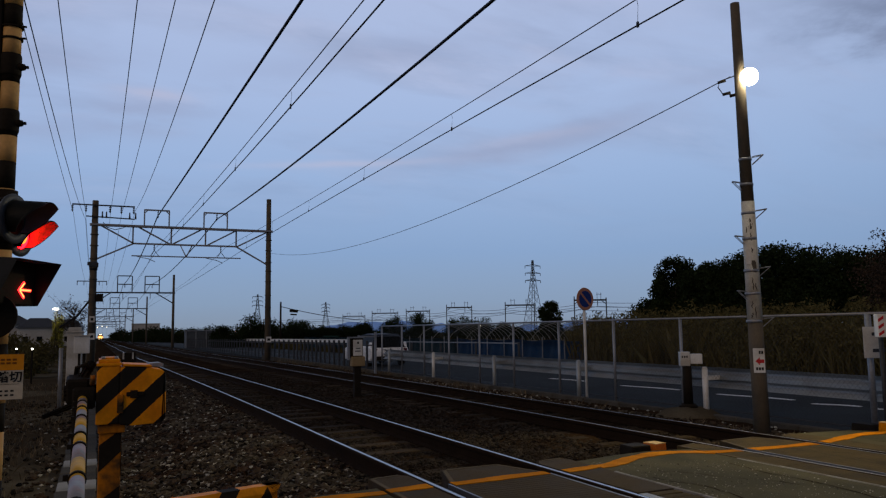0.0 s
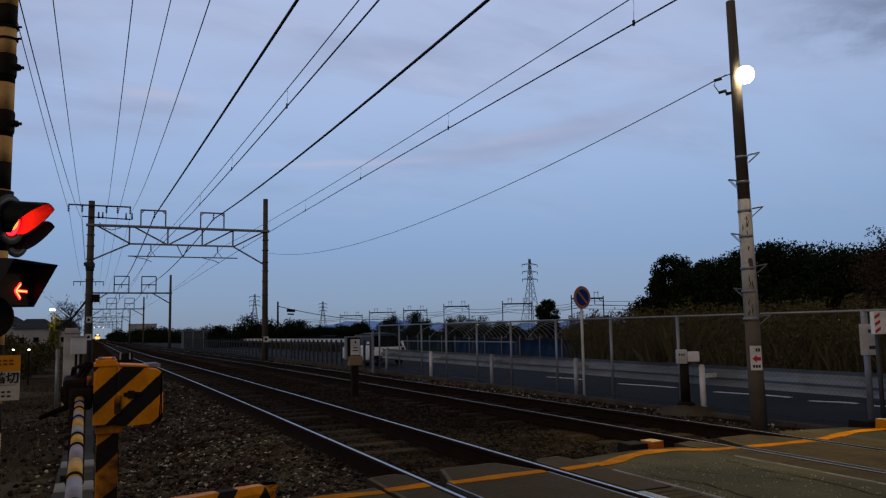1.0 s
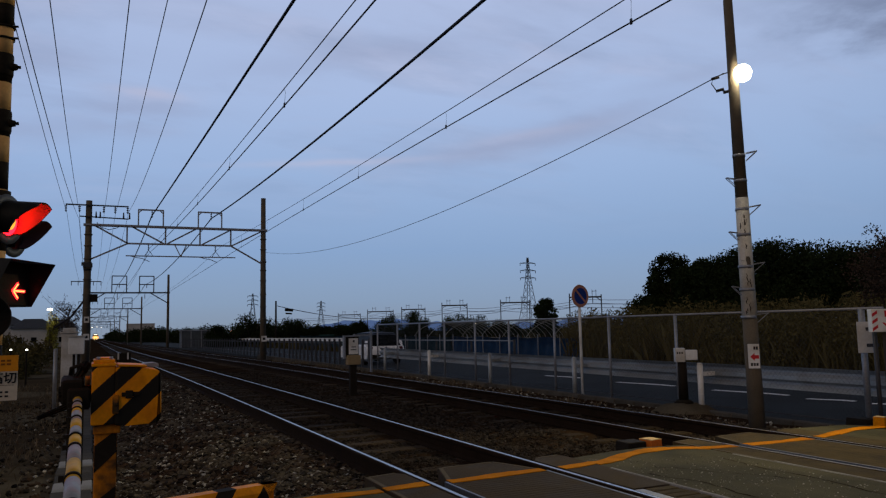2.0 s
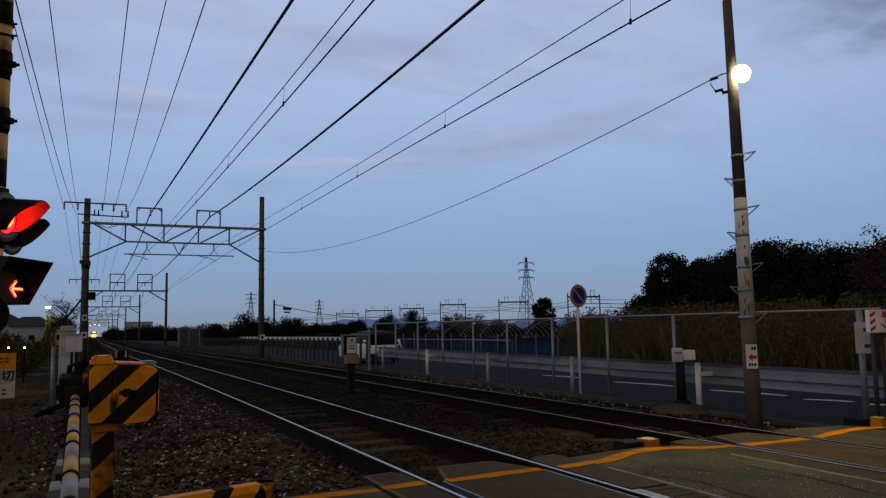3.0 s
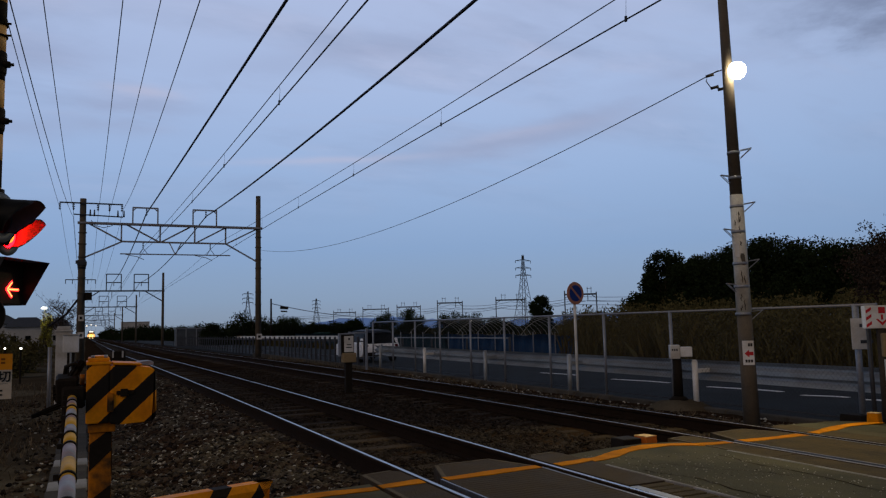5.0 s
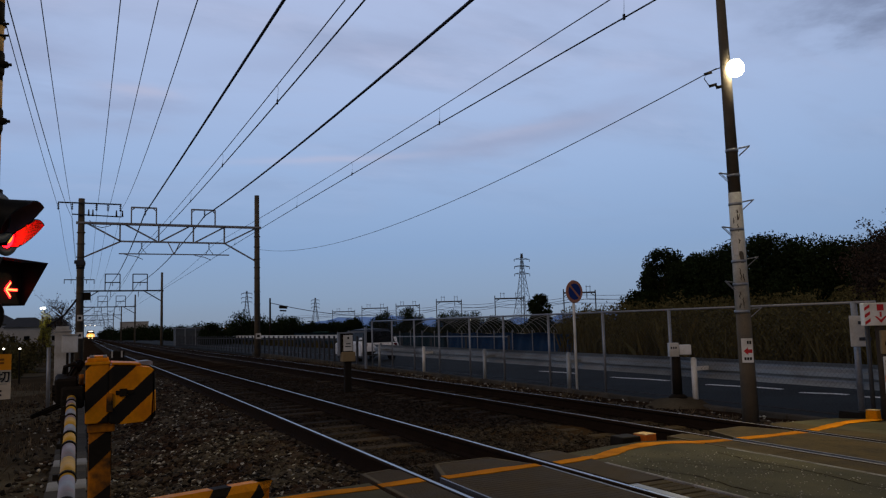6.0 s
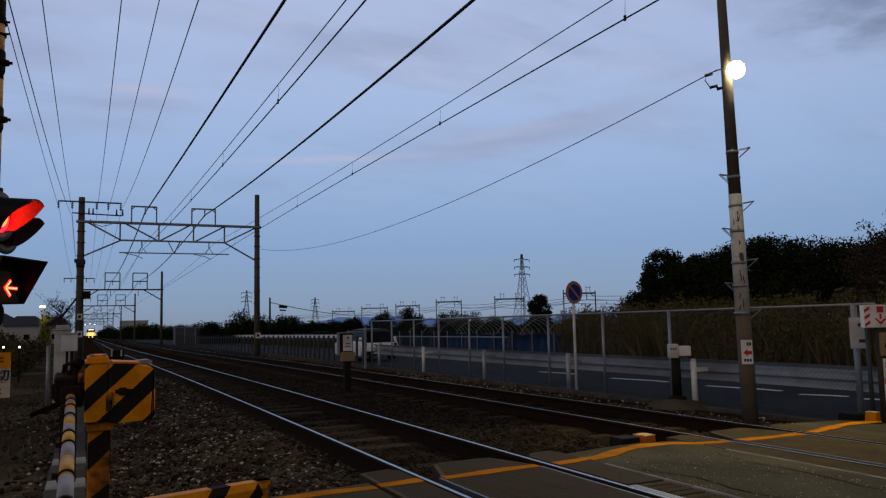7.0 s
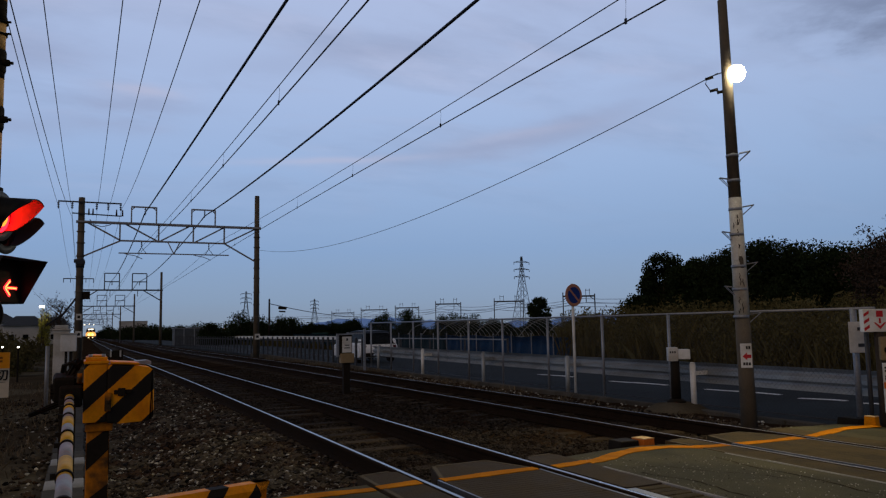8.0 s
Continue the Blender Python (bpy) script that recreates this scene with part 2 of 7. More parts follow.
M["white"] = mat("white_paint", (0.72, 0.72, 0.70), 0.6, scale=6, fine=40, bump=0.06, var=0.12, dirt=(0.55, 0.53, 0.48), dirt_scale=3)
M["offwhite"] = mat("aged_white_paint", (0.56, 0.55, 0.52), 0.65, scale=6, fine=40, bump=0.1, var=0.15, dirt=(0.40, 0.37, 0.32), dirt_scale=3)
M["black"] = mat("black_paint", (0.019, 0.015, 0.011), 0.7, spec=0.05, scale=6, fine=50, bump=0.08, var=0.3)
M["black_gloss"] = mat("black_hood_paint", (0.016, 0.017, 0.018), 0.45, scale=6, fine=50, bump=0.05, var=0.2)
M["yellow"] = mat("safety_yellow", (0.86, 0.305, 0.004), 0.50, spec=0.12, scale=5, fine=50, bump=0.08, var=0.15, dirt=(0.66, 0.215, 0.004), dirt_scale=6)
M["yellow_worn"] = mat("grimy_worn_yellow", (0.50, 0.165, 0.006), 0.6, scale=7, fine=50, bump=0.15, var=0.3, dirt=(0.045, 0.028, 0.012), dirt_scale=7)
M["yellow_bar"] = mat("bar_yellow", (0.66, 0.36, 0.030), 0.5, scale=5, fine=50, bump=0.05, var=0.15, dirt=(0.5, 0.28, 0.03), dirt_scale=9)
M["grey_bar"] = mat("bar_grey", (0.30, 0.305, 0.33), 0.5, scale=5, fine=50, bump=0.05, var=0.15, dirt=(0.38, 0.27, 0.29), dirt_scale=9)
M["mast_yellow"] = mat("faded_mast_yellow", (0.62, 0.36, 0.13), 0.6, scale=5, fine=50, bump=0.08, var=0.15, dirt=(0.5, 0.28, 0.1), dirt_scale=4)
M["orange"] = mat("orange_block", (0.60, 0.15, 0.015), 0.6, scale=5, fine=60, bump=0.1, var=0.2)
M["blue"] = mat("blue_sign", (0.012, 0.035, 0.20), 0.4, bump=0.02, var=0.1)
M["red"] = mat("red_sign", (0.48, 0.025, 0.03), 0.5, bump=0.02, var=0.15)
M["ink"] = mat("ink", (0.02, 0.02, 0.02), 0.6, bump=0, var=0.1)
M["leaf"] = mat("dark_leaves", (0.018, 0.027, 0.011), 0.9, spec=0.0, island=0.5, bump=0, var=0.2, scale=0.6)
M["leaf_dry"] = mat("autumn_leaves", (0.056, 0.040, 0.030), 0.9, spec=0.02, island=0.5, bump=0, var=0.2, scale=0.6)
M["bark"] = mat("bark", (0.045, 0.036, 0.028), 0.95, fine=20, bump=0.6)
M["reed"] = mat("dry_reeds", (0.084, 0.071, 0.030), 0.95, spec=0.0, island=0.35, bump=0, var=0.2, scale=0.5)
M["straw"] = mat("straw", (0.125, 0.095, 0.058), 0.9, island=0.5, bump=0, var=0.2)
M["lamp_on"] = mat("lit_lamp", (1, 1, 1), emit=(1.0, 0.90, 0.66), power=40.0)
M["red_on"] = mat("lit_red_lens", (0.6, 0.02, 0.01), emit=(1.0, 0.0015, 0.0035), power=36.0)
M["red_off"] = mat("unlit_red_lens", (0.06, 0.006, 0.006), 0.3, bump=0, var=0.05)
M["arrow_on"] = mat("lit_arrow", (0.6, 0.02, 0.01), emit=(1.0, 0.020, 0.022), power=5.0)
M["head_on"] = mat("lit_headlamp", (1, 1, 1), emit=(1.0, 0.74, 0.30), power=1.5)
M["far_on"] = mat("lit_distant_lamp", (1, 1, 1), emit=(1.0, 0.85, 0.6), power=4.0)
M["cream"] = mat("aged_cream_plate", (0.56, 0.50, 0.40), 0.65, scale=6, fine=40, bump=0.04, var=0.12, dirt=(0.45, 0.40, 0.31), dirt_scale=5)
M["tan"] = mat("faded_tan_paint", (0.26, 0.19, 0.10), 0.7, scale=6, fine=40, bump=0.08, var=0.2)
# brighter, yellower copy of the panel colour with lamp light put into it
M["deck_lit"] = mat("lit_crossing_panel", (0.082, 0.059, 0.025), 0.85, spec=0.06, scale=4, fine=90, bump=0.5, var=0.45, obj=0.12, dirt=(0.062, 0.047, 0.024), dirt_scale=3)
M["deck_rim"] = mat("bevelled_panel_rim", (0.105, 0.085, 0.055), 0.85, spec=0.06, scale=5, fine=60, bump=0.2, var=0.3)
M["steel_plate"] = mat("worn_steel_plate", (0.16, 0.17, 0.19), 0.45, 0.7, scale=5, fine=50, bump=0.1, var=0.25)
M["plate_yellow"] = mat("orange_yellow_plate", (0.70, 0.27, 0.012), 0.6, scale=6, fine=40, bump=0.05, var=0.12)
# blotched pale colour that carries the lamp light on the blocks' tops
M["pale_top"] = mat("pale_lit_paint", (0.72, 0.52, 0.25), 0.8, scale=9, fine=60, bump=0.2, var=0.25, dirt=(0.5, 0.3, 0.1), dirt_scale=12)
M["hood_grey"] = mat("grey_lamp_housing", (0.055, 0.060, 0.068), 0.5, scale=6, fine=50, bump=0.05, var=0.2)
# red tint puts part of the lamp's glow into the lining's colour
M["hood_red_glow"] = mat("hood_lining", (0.24, 0.13, 0.14), 0.6, bump=0.02, var=0.1)


def striped(name, base, dark, slope, start, period, share):
    """The base paint with slanting black bands, their edges slightly uneven."""
    m = M[base].copy()
    m.name = name
    n, l = m.node_tree.nodes, m.node_tree.links
    b = n["Principled BSDF"]
    paint = b.inputs["Base Color"].links[0].from_socket
    co, sep, fray = n.new("ShaderNodeTexCoord"), n.new("ShaderNodeSeparateXYZ"), n.new("ShaderNodeTexNoise")
    fray.inputs["Scale"].default_value, fray.inputs["Detail"].default_value = 45.0, 3.0
    l.new(co.outputs["Object"], sep.inputs[0]); l.new(co.outputs["Object"], fray.inputs["Vector"])

    def op(kind, a, c, d=None):
        o = n.new("ShaderNodeMath"); o.operation = kind
        for sock, v in zip(o.inputs, (a, c, d)):
            if v is None:
                continue
            if isinstance(v, (int, float)):
                sock.default_value = v
            else:
                l.new(v, sock)
        return o.outputs[0]
    u = op("MULTIPLY_ADD", sep.outputs["X"], -slope, sep.outputs["Z"])
    u = op("MULTIPLY_ADD", fray.outputs["Fac"], 0.008, u)
    u = op("FRACT", op("DIVIDE", op("SUBTRACT", u, start), period), 0.0)
    band = op("LESS_THAN", u, share)
    mx = n.new("ShaderNodeMix"); mx.data_type = "RGBA"
    l.new(band, mx.inputs["Factor"]); l.new(paint, mx.inputs["A"])
    mx.inputs["B"].default_value = (*dark, 1)
    l.new(mx.outputs["Result"], b.inputs["Base Color"])
    return m


M["striped"] = striped("yellow_and_black_stripes", "yellow", (0.016, 0.013, 0.010), 0.95, 0.502, 0.238, 0.50)


# ---------- building blocks ----------
def box(bm, lo, hi, m=None, mi=0):
    """An axis-aligned block between two corners, turned by the matrix m."""
    vs = [bm.verts.new((x, y, z)) for x in (lo[0], hi[0]) for y in (lo[1], hi[1]) for z in (lo[2], hi[2])]
    fs = [bm.faces.new([vs[i] for i in q]) for q in ((0, 1, 3, 2), (4, 6, 7, 5), (0, 4, 5, 1), (2, 3, 7, 6), (0, 2, 6, 4), (1, 5, 7, 3))]
    for f in fs:
        f.material_index = mi
    if m is not None:
        bmesh.ops.transform(bm, matrix=m, verts=vs)
    return vs


def rod(bm, a, b, r0, r1=None, seg=10, mi=0, cap=True):
    """A round bar from a to b."""
    a, b = Vector(a), Vector(b)
    r1 = r0 if r1 is None else r1
    w = (b - a).normalized()
    u = w.orthogonal().normalized()
    v = w.cross(u)
    ra, rb = [], []
    for k in range(seg):
        t = 2 * math.pi * k / seg
        d = u * math.cos(t) + v * math.sin(t)
        ra.append(bm.verts.new(a + d * r0))
        rb.append(bm.verts.new(b + d * r1))
    for k in range(seg):
        f = bm.faces.new((ra[k], ra[(k + 1) % seg], rb[(k + 1) % seg], rb[k]))
        f.smooth, f.material_index = seg > 6, mi
    if cap:
        for ring in (ra[::-1], rb):
            f = bm.faces.new(ring)
            f.material_index = mi


def beam(bm, a, b, w, h=None, mi=0, up=(0, 0, 1)):
    """A square bar from a to b, w wide and h high."""
    a, b = Vector(a), Vector(b)
    h = h or w
    d = (b - a).normalized()
    s = d.cross(Vector(up))
    s = s.normalized() if s.length > 1e-4 else Vector((1, 0, 0))
    t = s.cross(d)
    ring = lambda p: [bm.verts.new(p + s * (i * w / 2) + t * (j * h / 2)) for i, j in ((-1, -1), (1, -1), (1, 1), (-1, 1))]
    ra, rb = ring(a), ring(b)
    for k in range(4):
        bm.faces.new((ra[k], ra[(k + 1) % 4], rb[(k + 1) % 4], rb[k])).material_index = mi
    bm.faces.new(ra[::-1]).material_index = mi
    bm.faces.new(rb).material_index = mi


def prism(bm, pts, a, b, axis="y", mi=0):
    """A closed outline of (x, z) points pushed along y from a to b (or (y, z) along x, or (x, y) along z)."""
    put = {"y": lambda p, c: (p[0], c, p[1]), "x": lambda p, c: (c, p[0], p[1]), "z": lambda p, c: (p[0], p[1], c)}[axis]
    ra, rb = [bm.verts.new(put(p, a)) for p in pts], [bm.verts.new(put(p, b)) for p in pts]
    n = len(pts)
    for k in range(n):
        bm.faces.new((ra[k], ra[(k + 1) % n], rb[(k + 1) % n], rb[k])).material_index = mi
    bm.faces.new(ra[::-1]).material_index = mi
    bm.faces.new(rb).material_index = mi


def tube(bm, pts, r, seg=5, mi=0):
    """A thin round line through points."""
    pts = [Vector(p) for p in pts]
    rings = []
    for i, p in enumerate(pts):
        d = (pts[min(i + 1, len(pts) - 1)] - pts[max(i - 1, 0)]).normalized()
        u = d.cross(Vector((0, 0, 1)))
        u = u.normalized() if u.length > 1e-3 else Vector((1, 0, 0))
        v = u.cross(d)
        rings.append([bm.verts.new(p + (u * math.cos(2 * math.pi * k / seg) + v * math.sin(2 * math.pi * k / seg)) * r) for k in range(seg)])
    for a, b in zip(rings, rings[1:]):
        for k in range(seg):
            f = bm.faces.new((a[k], a[(k + 1) % seg], b[(k + 1) % seg], b[k]))
            f.material_index, f.smooth = mi, True
    bm.faces.new(rings[0][::-1]).material_index = mi
    bm.faces.new(rings[-1]).material_index = mi


def lathe(bm, prof, m=None, seg=20, mi=0):
    """A turned body: (radius, z) points round the z axis."""
    rings = []
    for r, z in prof:
        rings.append([bm.verts.new((r * math.cos(2 * math.pi * k / seg), r * math.sin(2 * math.pi * k / seg), z)) for k in range(seg)])
    for a, b in zip(rings, rings[1:]):
        for k in range(seg):
            f = bm.faces.new((a[k], a[(k + 1) % seg], b[(k + 1) % seg], b[k]))
            f.material_index, f.smooth = mi, True
    bm.faces.new(rings[0][::-1]).material_index = mi
    bm.faces.new(rings[-1]).material_index = mi
    if m is not None:
        bmesh.ops.transform(bm, matrix=m, verts=[v for r in rings for v in r])


def rounded(bm, width, segs=2):
    """Rounds all the edges of a body."""
    bmesh.ops.bevel(bm, geom=[e for e in bm.edges if e.calc_length() > width * 2.2], offset=width, segments=segs, affect="EDGES", profile=0.6)


def mesh_of(name, bm, mats):
    bmesh.ops.recalc_face_normals(bm, faces=bm.faces[:])
    me = bpy.data.meshes.new(name)
    bm.to_mesh(me)
    bm.free()
    for m in mats if isinstance(mats, (list, tuple)) else [mats]:
        me.materials.append(m)
    return me


def thing(name, at=(0, 0, 0), label="", category="", group="", kind="", turn=0):
    ob = new(name)
    ob.empty_display_size = 0.1
    ob.matrix_basis = pose(*at, 0, 0, turn)
    return tagged(ob, label, category, group, kind)


def part(name, bm, mats, parent, label="", at=None):
    ob = new(name, mesh_of(name, bm, mats))
    ob.parent = parent
    if at is not None:
        ob.matrix_basis = at
    return tagged(ob, label)


def solid(name, bm, mats, label="", category="", group="", kind="", at=None):
    ob = new(name, mesh_of(name, bm, mats))
    if at is not None:
        ob.matrix_basis = at
    return tagged(ob, label, category, group, kind)


def lump_mesh(name, centres, sizes, material, rng, squash=0.75):
    """Many small angular stones in one mesh."""
    base = np.array([(1, 0, 0), (-1, 0, 0), (0, 1, 0), (0, -1, 0), (0, 0, 1), (0, 0, -1), (.6, .6, .55), (-.6, .62, .5), (.6, -.6, .5), (-.6, -.6, .55)])
    tri = np.array([(6, 4, 0), (6, 0, 2), (6, 2, 4), (7, 2, 1), (7, 1, 4), (7, 4, 2), (8, 0, 4), (8, 4, 3), (8, 3, 0), (9, 4, 1), (9, 1, 3), (9, 3, 4), (5, 2, 0), (5, 1, 2), (5, 3, 1), (5, 0, 3)])
    n = len(centres)
    v = base[None] * rng.uniform(0.65, 1.25, (n, 10, 1))
    a = rng.uniform(0, 2 * np.pi, n)
    c, s = np.cos(a)[:, None], np.sin(a)[:, None]
    v = np.stack([v[..., 0] * c - v[..., 1] * s, v[..., 0] * s + v[..., 1] * c, v[..., 2] * squash], -1)
    tilt = rng.uniform(-0.5, 0.5, (n, 1))
    v = np.stack([v[..., 0], v[..., 1] * np.cos(tilt) - v[..., 2] * np.sin(tilt), v[..., 1] * np.sin(tilt) + v[..., 2] * np.cos(tilt)], -1)
    v = v * np.asarray(sizes)[:, None, None] + np.asarray(centres)[:, None, :]
    f = tri[None] + (np.arange(n) * 10)[:, None, None]
    me = bpy.data.meshes.new(name)
    me.from_pydata(v.reshape(-1, 3).tolist(), [], f.reshape(-1, 3).tolist())
    me.materials.append(material)
    return me


def leaf_mesh(name, centres, sizes, material, rng, tall=1.0, upright=False):
    """Many small leaf blades (pointed quads, each bent along its middle) in one mesh."""
    n = len(centres)
    d = rng.normal(size=(n, 3))
    if upright:
        d[:, :2] *= 0.22
        d[:, 2] = 1
    d /= np.linalg.norm(d, axis=1, keepdims=True)
    e = np.cross(d, rng.normal(size=(n, 3)))
    e /= np.linalg.norm(e, axis=1, keepdims=True) + 1e-9
    s = np.asarray(sizes)[:, None]
    c = np.asarray(centres)
    root = c if upright else c - d * s * tall * 0.5
    mid = root + d * s * tall * 0.5
    up = np.cross(d, e) * s * 0.15
    v = np.stack([root, mid + e * s * 0.35 + up, root + d * s * tall, mid - e * s * 0.35 + up], 1)
    f = np.array([0, 1, 2, 3])[None] + (np.arange(n) * 4)[:, None]
    me = bpy.data.meshes.new(name)
    me.from_pydata(v.reshape(-1, 3).tolist(), [], f.tolist())
    me.materials.append(material)
    return me


def text_mesh(body, size, material, extrude=0.0015):
    """Letters as a mesh, centred, in the x-y plane."""
    cu = bpy.data.curves.new("letters", "FONT")
    cu.body, cu.size, cu.extrude, cu.align_x, cu.align_y = body, size, extrude, "CENTER", "CENTER"
    cu.offset = size * 0.022
    ob = bpy.data.objects.new("letters", cu)
    scene.collection.objects.link(ob)
    bpy.context.view_layer.update()
    me = bpy.data.meshes.new_from_object(ob.evaluated_get(bpy.context.evaluated_depsgraph_get()))
    bpy.data.objects.remove(ob)
    me.materials.clear()
    me.materials.append(material)
    return me


# ---------- ground, tracks, roads ----------
NEAR, FAR_, GAUGE = 2.937, 6.742, 1.117     # track centres and rail spacing
FAR_Z = -0.128


def shift(y):
    """Sideways bend of the line: it swings gently to the left and straightens."""
    if y < 0:
        return 0.0
    if y < 25:
        return -0.00041 * y * y
    s = -0.0205
    if y < 60:
        d = y - 25
        return -0.256 + s * d - s * d * d / 70
    return -0.256 + s * 17.5


def grade(y):
    """The line and the plain fall gently away from the crossing."""
    return -0.005 * max(0.0, y - 30)


YS = [-25, -12, -6, -3, 0, 2, 4, 5, 6, 7, 8, 9, 10, 12, 14, 16, 18, 20, 23, 26, 30, 35, 40, 46, 54, 64, 80, 110, 160, 240, 400, 700]


def strip(name, prof, ys, material, jitter=0.0, bend=True, label="", category="", kind="structure", rng=None):
    """A sheet with a cross-section of (x, z) points that follows the line along y."""
    vs, fs = [], []
    for y in ys:
        for x, z in prof:
            vs.append((x + (shift(y) if bend else 0), y, z + grade(y) + (rng.normal() * jitter if rng is not None else 0)))
    n = len(prof)
    for i in range(len(ys) - 1):
        for k in range(n - 1):
            a = i * n + k
            fs.append((a, a + 1, a + n + 1, a + n))
    me = bpy.data.meshes.new(name)
    me.from_pydata(vs, [], fs)
    me.materials.append(material)
    me.polygons.foreach_set("use_smooth", [True] * len(me.polygons))
    return tagged(new(name, me), label, category, "", kind)


def make_ground():
    bm = bmesh.new()
    cs = [-2500, -600, -150, -40, 0, 8, 20, 30, 60, 200, 700, 4000]
    grid = [[bm.verts.new((x, y, -0.50 + grade(y))) for y in cs] for x in cs]
    for i in range(len(cs) - 1):
        for k in range(len(cs) - 1):
            bm.faces.new((grid[i][k], grid[i + 1][k], grid[i + 1][k + 1], grid[i][k + 1]))
    solid("ground", bm, M["grassland"], "dark dry grassland reaching to the horizon", "ground", kind="structure")
    rng = np.random.default_rng(3)
    ys = list(np.arange(-25, 60, 0.35)) + [70, 90, 130, 200, 300, 500, 800]
    # trackside earth, ballast shoulder, bed of both tracks, far verge
    bed = [(0.55, -0.44), (0.8, -0.40), (1.0, -0.33), (1.25, -0.26), (1.5, -0.20), (1.8, -0.18), (2.3, -0.175), (2.9, -0.175), (3.5, -0.175), (4.0, -0.19), (4.4, -0.24), (4.8, -0.30),
           (5.2, -0.31), (5.6, -0.305), (6.2, -0.30), (6.8, -0.30), (7.4, -0.305), (7.8, -0.315), (8.1, -0.34), (8.5, -0.36), (9.0, -0.36), (9.24, -0.36)]
    strip("ballast", bed, ys, M["ballast"], 0.012, True, "dark rust-stained ballast bed of the two tracks", "ballast", rng=rng)
    side = [(-14, -0.46), (-9, -0.42), (-6, -0.40), (-4, -0.38), (-2.5, -0.38), (-1.5, -0.39), (-0.8, -0.40), (-0.2, -0.42), (0.3, -0.43), (0.60, -0.44)]
    strip("trackside_earth", side, ys, M["earth"], 0.018, True, "bare trackside earth with scattered gravel", "ground", rng=rng)


def make_rails():
    """Each track: two rails of real section, fastened on sleepers."""
    for name, cx, top in (("near", NEAR, 0.0), ("far", FAR_, FAR_Z)):
        trk = thing("railway_track", (0, 0, 0), "narrow gauge railway track with polished rails on dark sleepers", "railway track", "tracks", "structure")
        for sgn in (-1, 1):
            x0 = cx + sgn * GAUGE / 2
            pw = 0.015 if cx < 4 else 0.011
            sec = [(-pw, 0), (pw, 0), (0.033, -0.004), (0.034, -0.012), (0.032, -0.036), (0.010, -0.050), (0.008, -0.125), (0.062, -0.142), (0.062, -0.153), (-0.062, -0.153), (-0.062, -0.142), (-0.008, -0.125), (-0.010, -0.050), (-0.032, -0.036), (-0.034, -0.012), (-0.033, -0.004)]
            bm = bmesh.new()
            rings = [[bm.verts.new((x0 + shift(y) + px, y, top + pz + grade(y))) for px, pz in sec] for y in YS]
            n = len(sec)
            for a, b in zip(rings, rings[1:]):
                for k in range(n):
                    bm.faces.new((a[k], b[k], b[(k + 1) % n], a[(k + 1) % n])).material_index = 0 if k == 0 else 1
            part("rail", bm, [M["rail_top" if cx < 4 else "rail_dull"], M["rust"]], trk)
        bm = bmesh.new()
        box(bm, (-1.02, -0.11, -0.15), (1.02, 0.11, 0))
        rounded(bm, 0.02, 1)
        me = mesh_of("sleeper", bm, M["sleeper"])
        y = 6.1
        far = bmesh.new()
        k = 0
        while y < 130:
            if y < 66:
                o = new("sleeper", me)
                o.parent = trk
                o.matrix_basis = pose(cx + shift(y) + random.uniform(-.02, .02), y, top + grade(y) - 0.156 + random.uniform(-.014, .006), 0, 0, random.uniform(-.8, .8))
            else:
                box(far, (cx + shift(y) - 1.02, y - .11, top + grade(y) - .3), (cx + shift(y) + 1.02, y + .11, top + grade(y) - .150))
            y += 0.62
        tagged(part("sleepers_beyond", far, M["sleeper"], trk), kind="stuff")


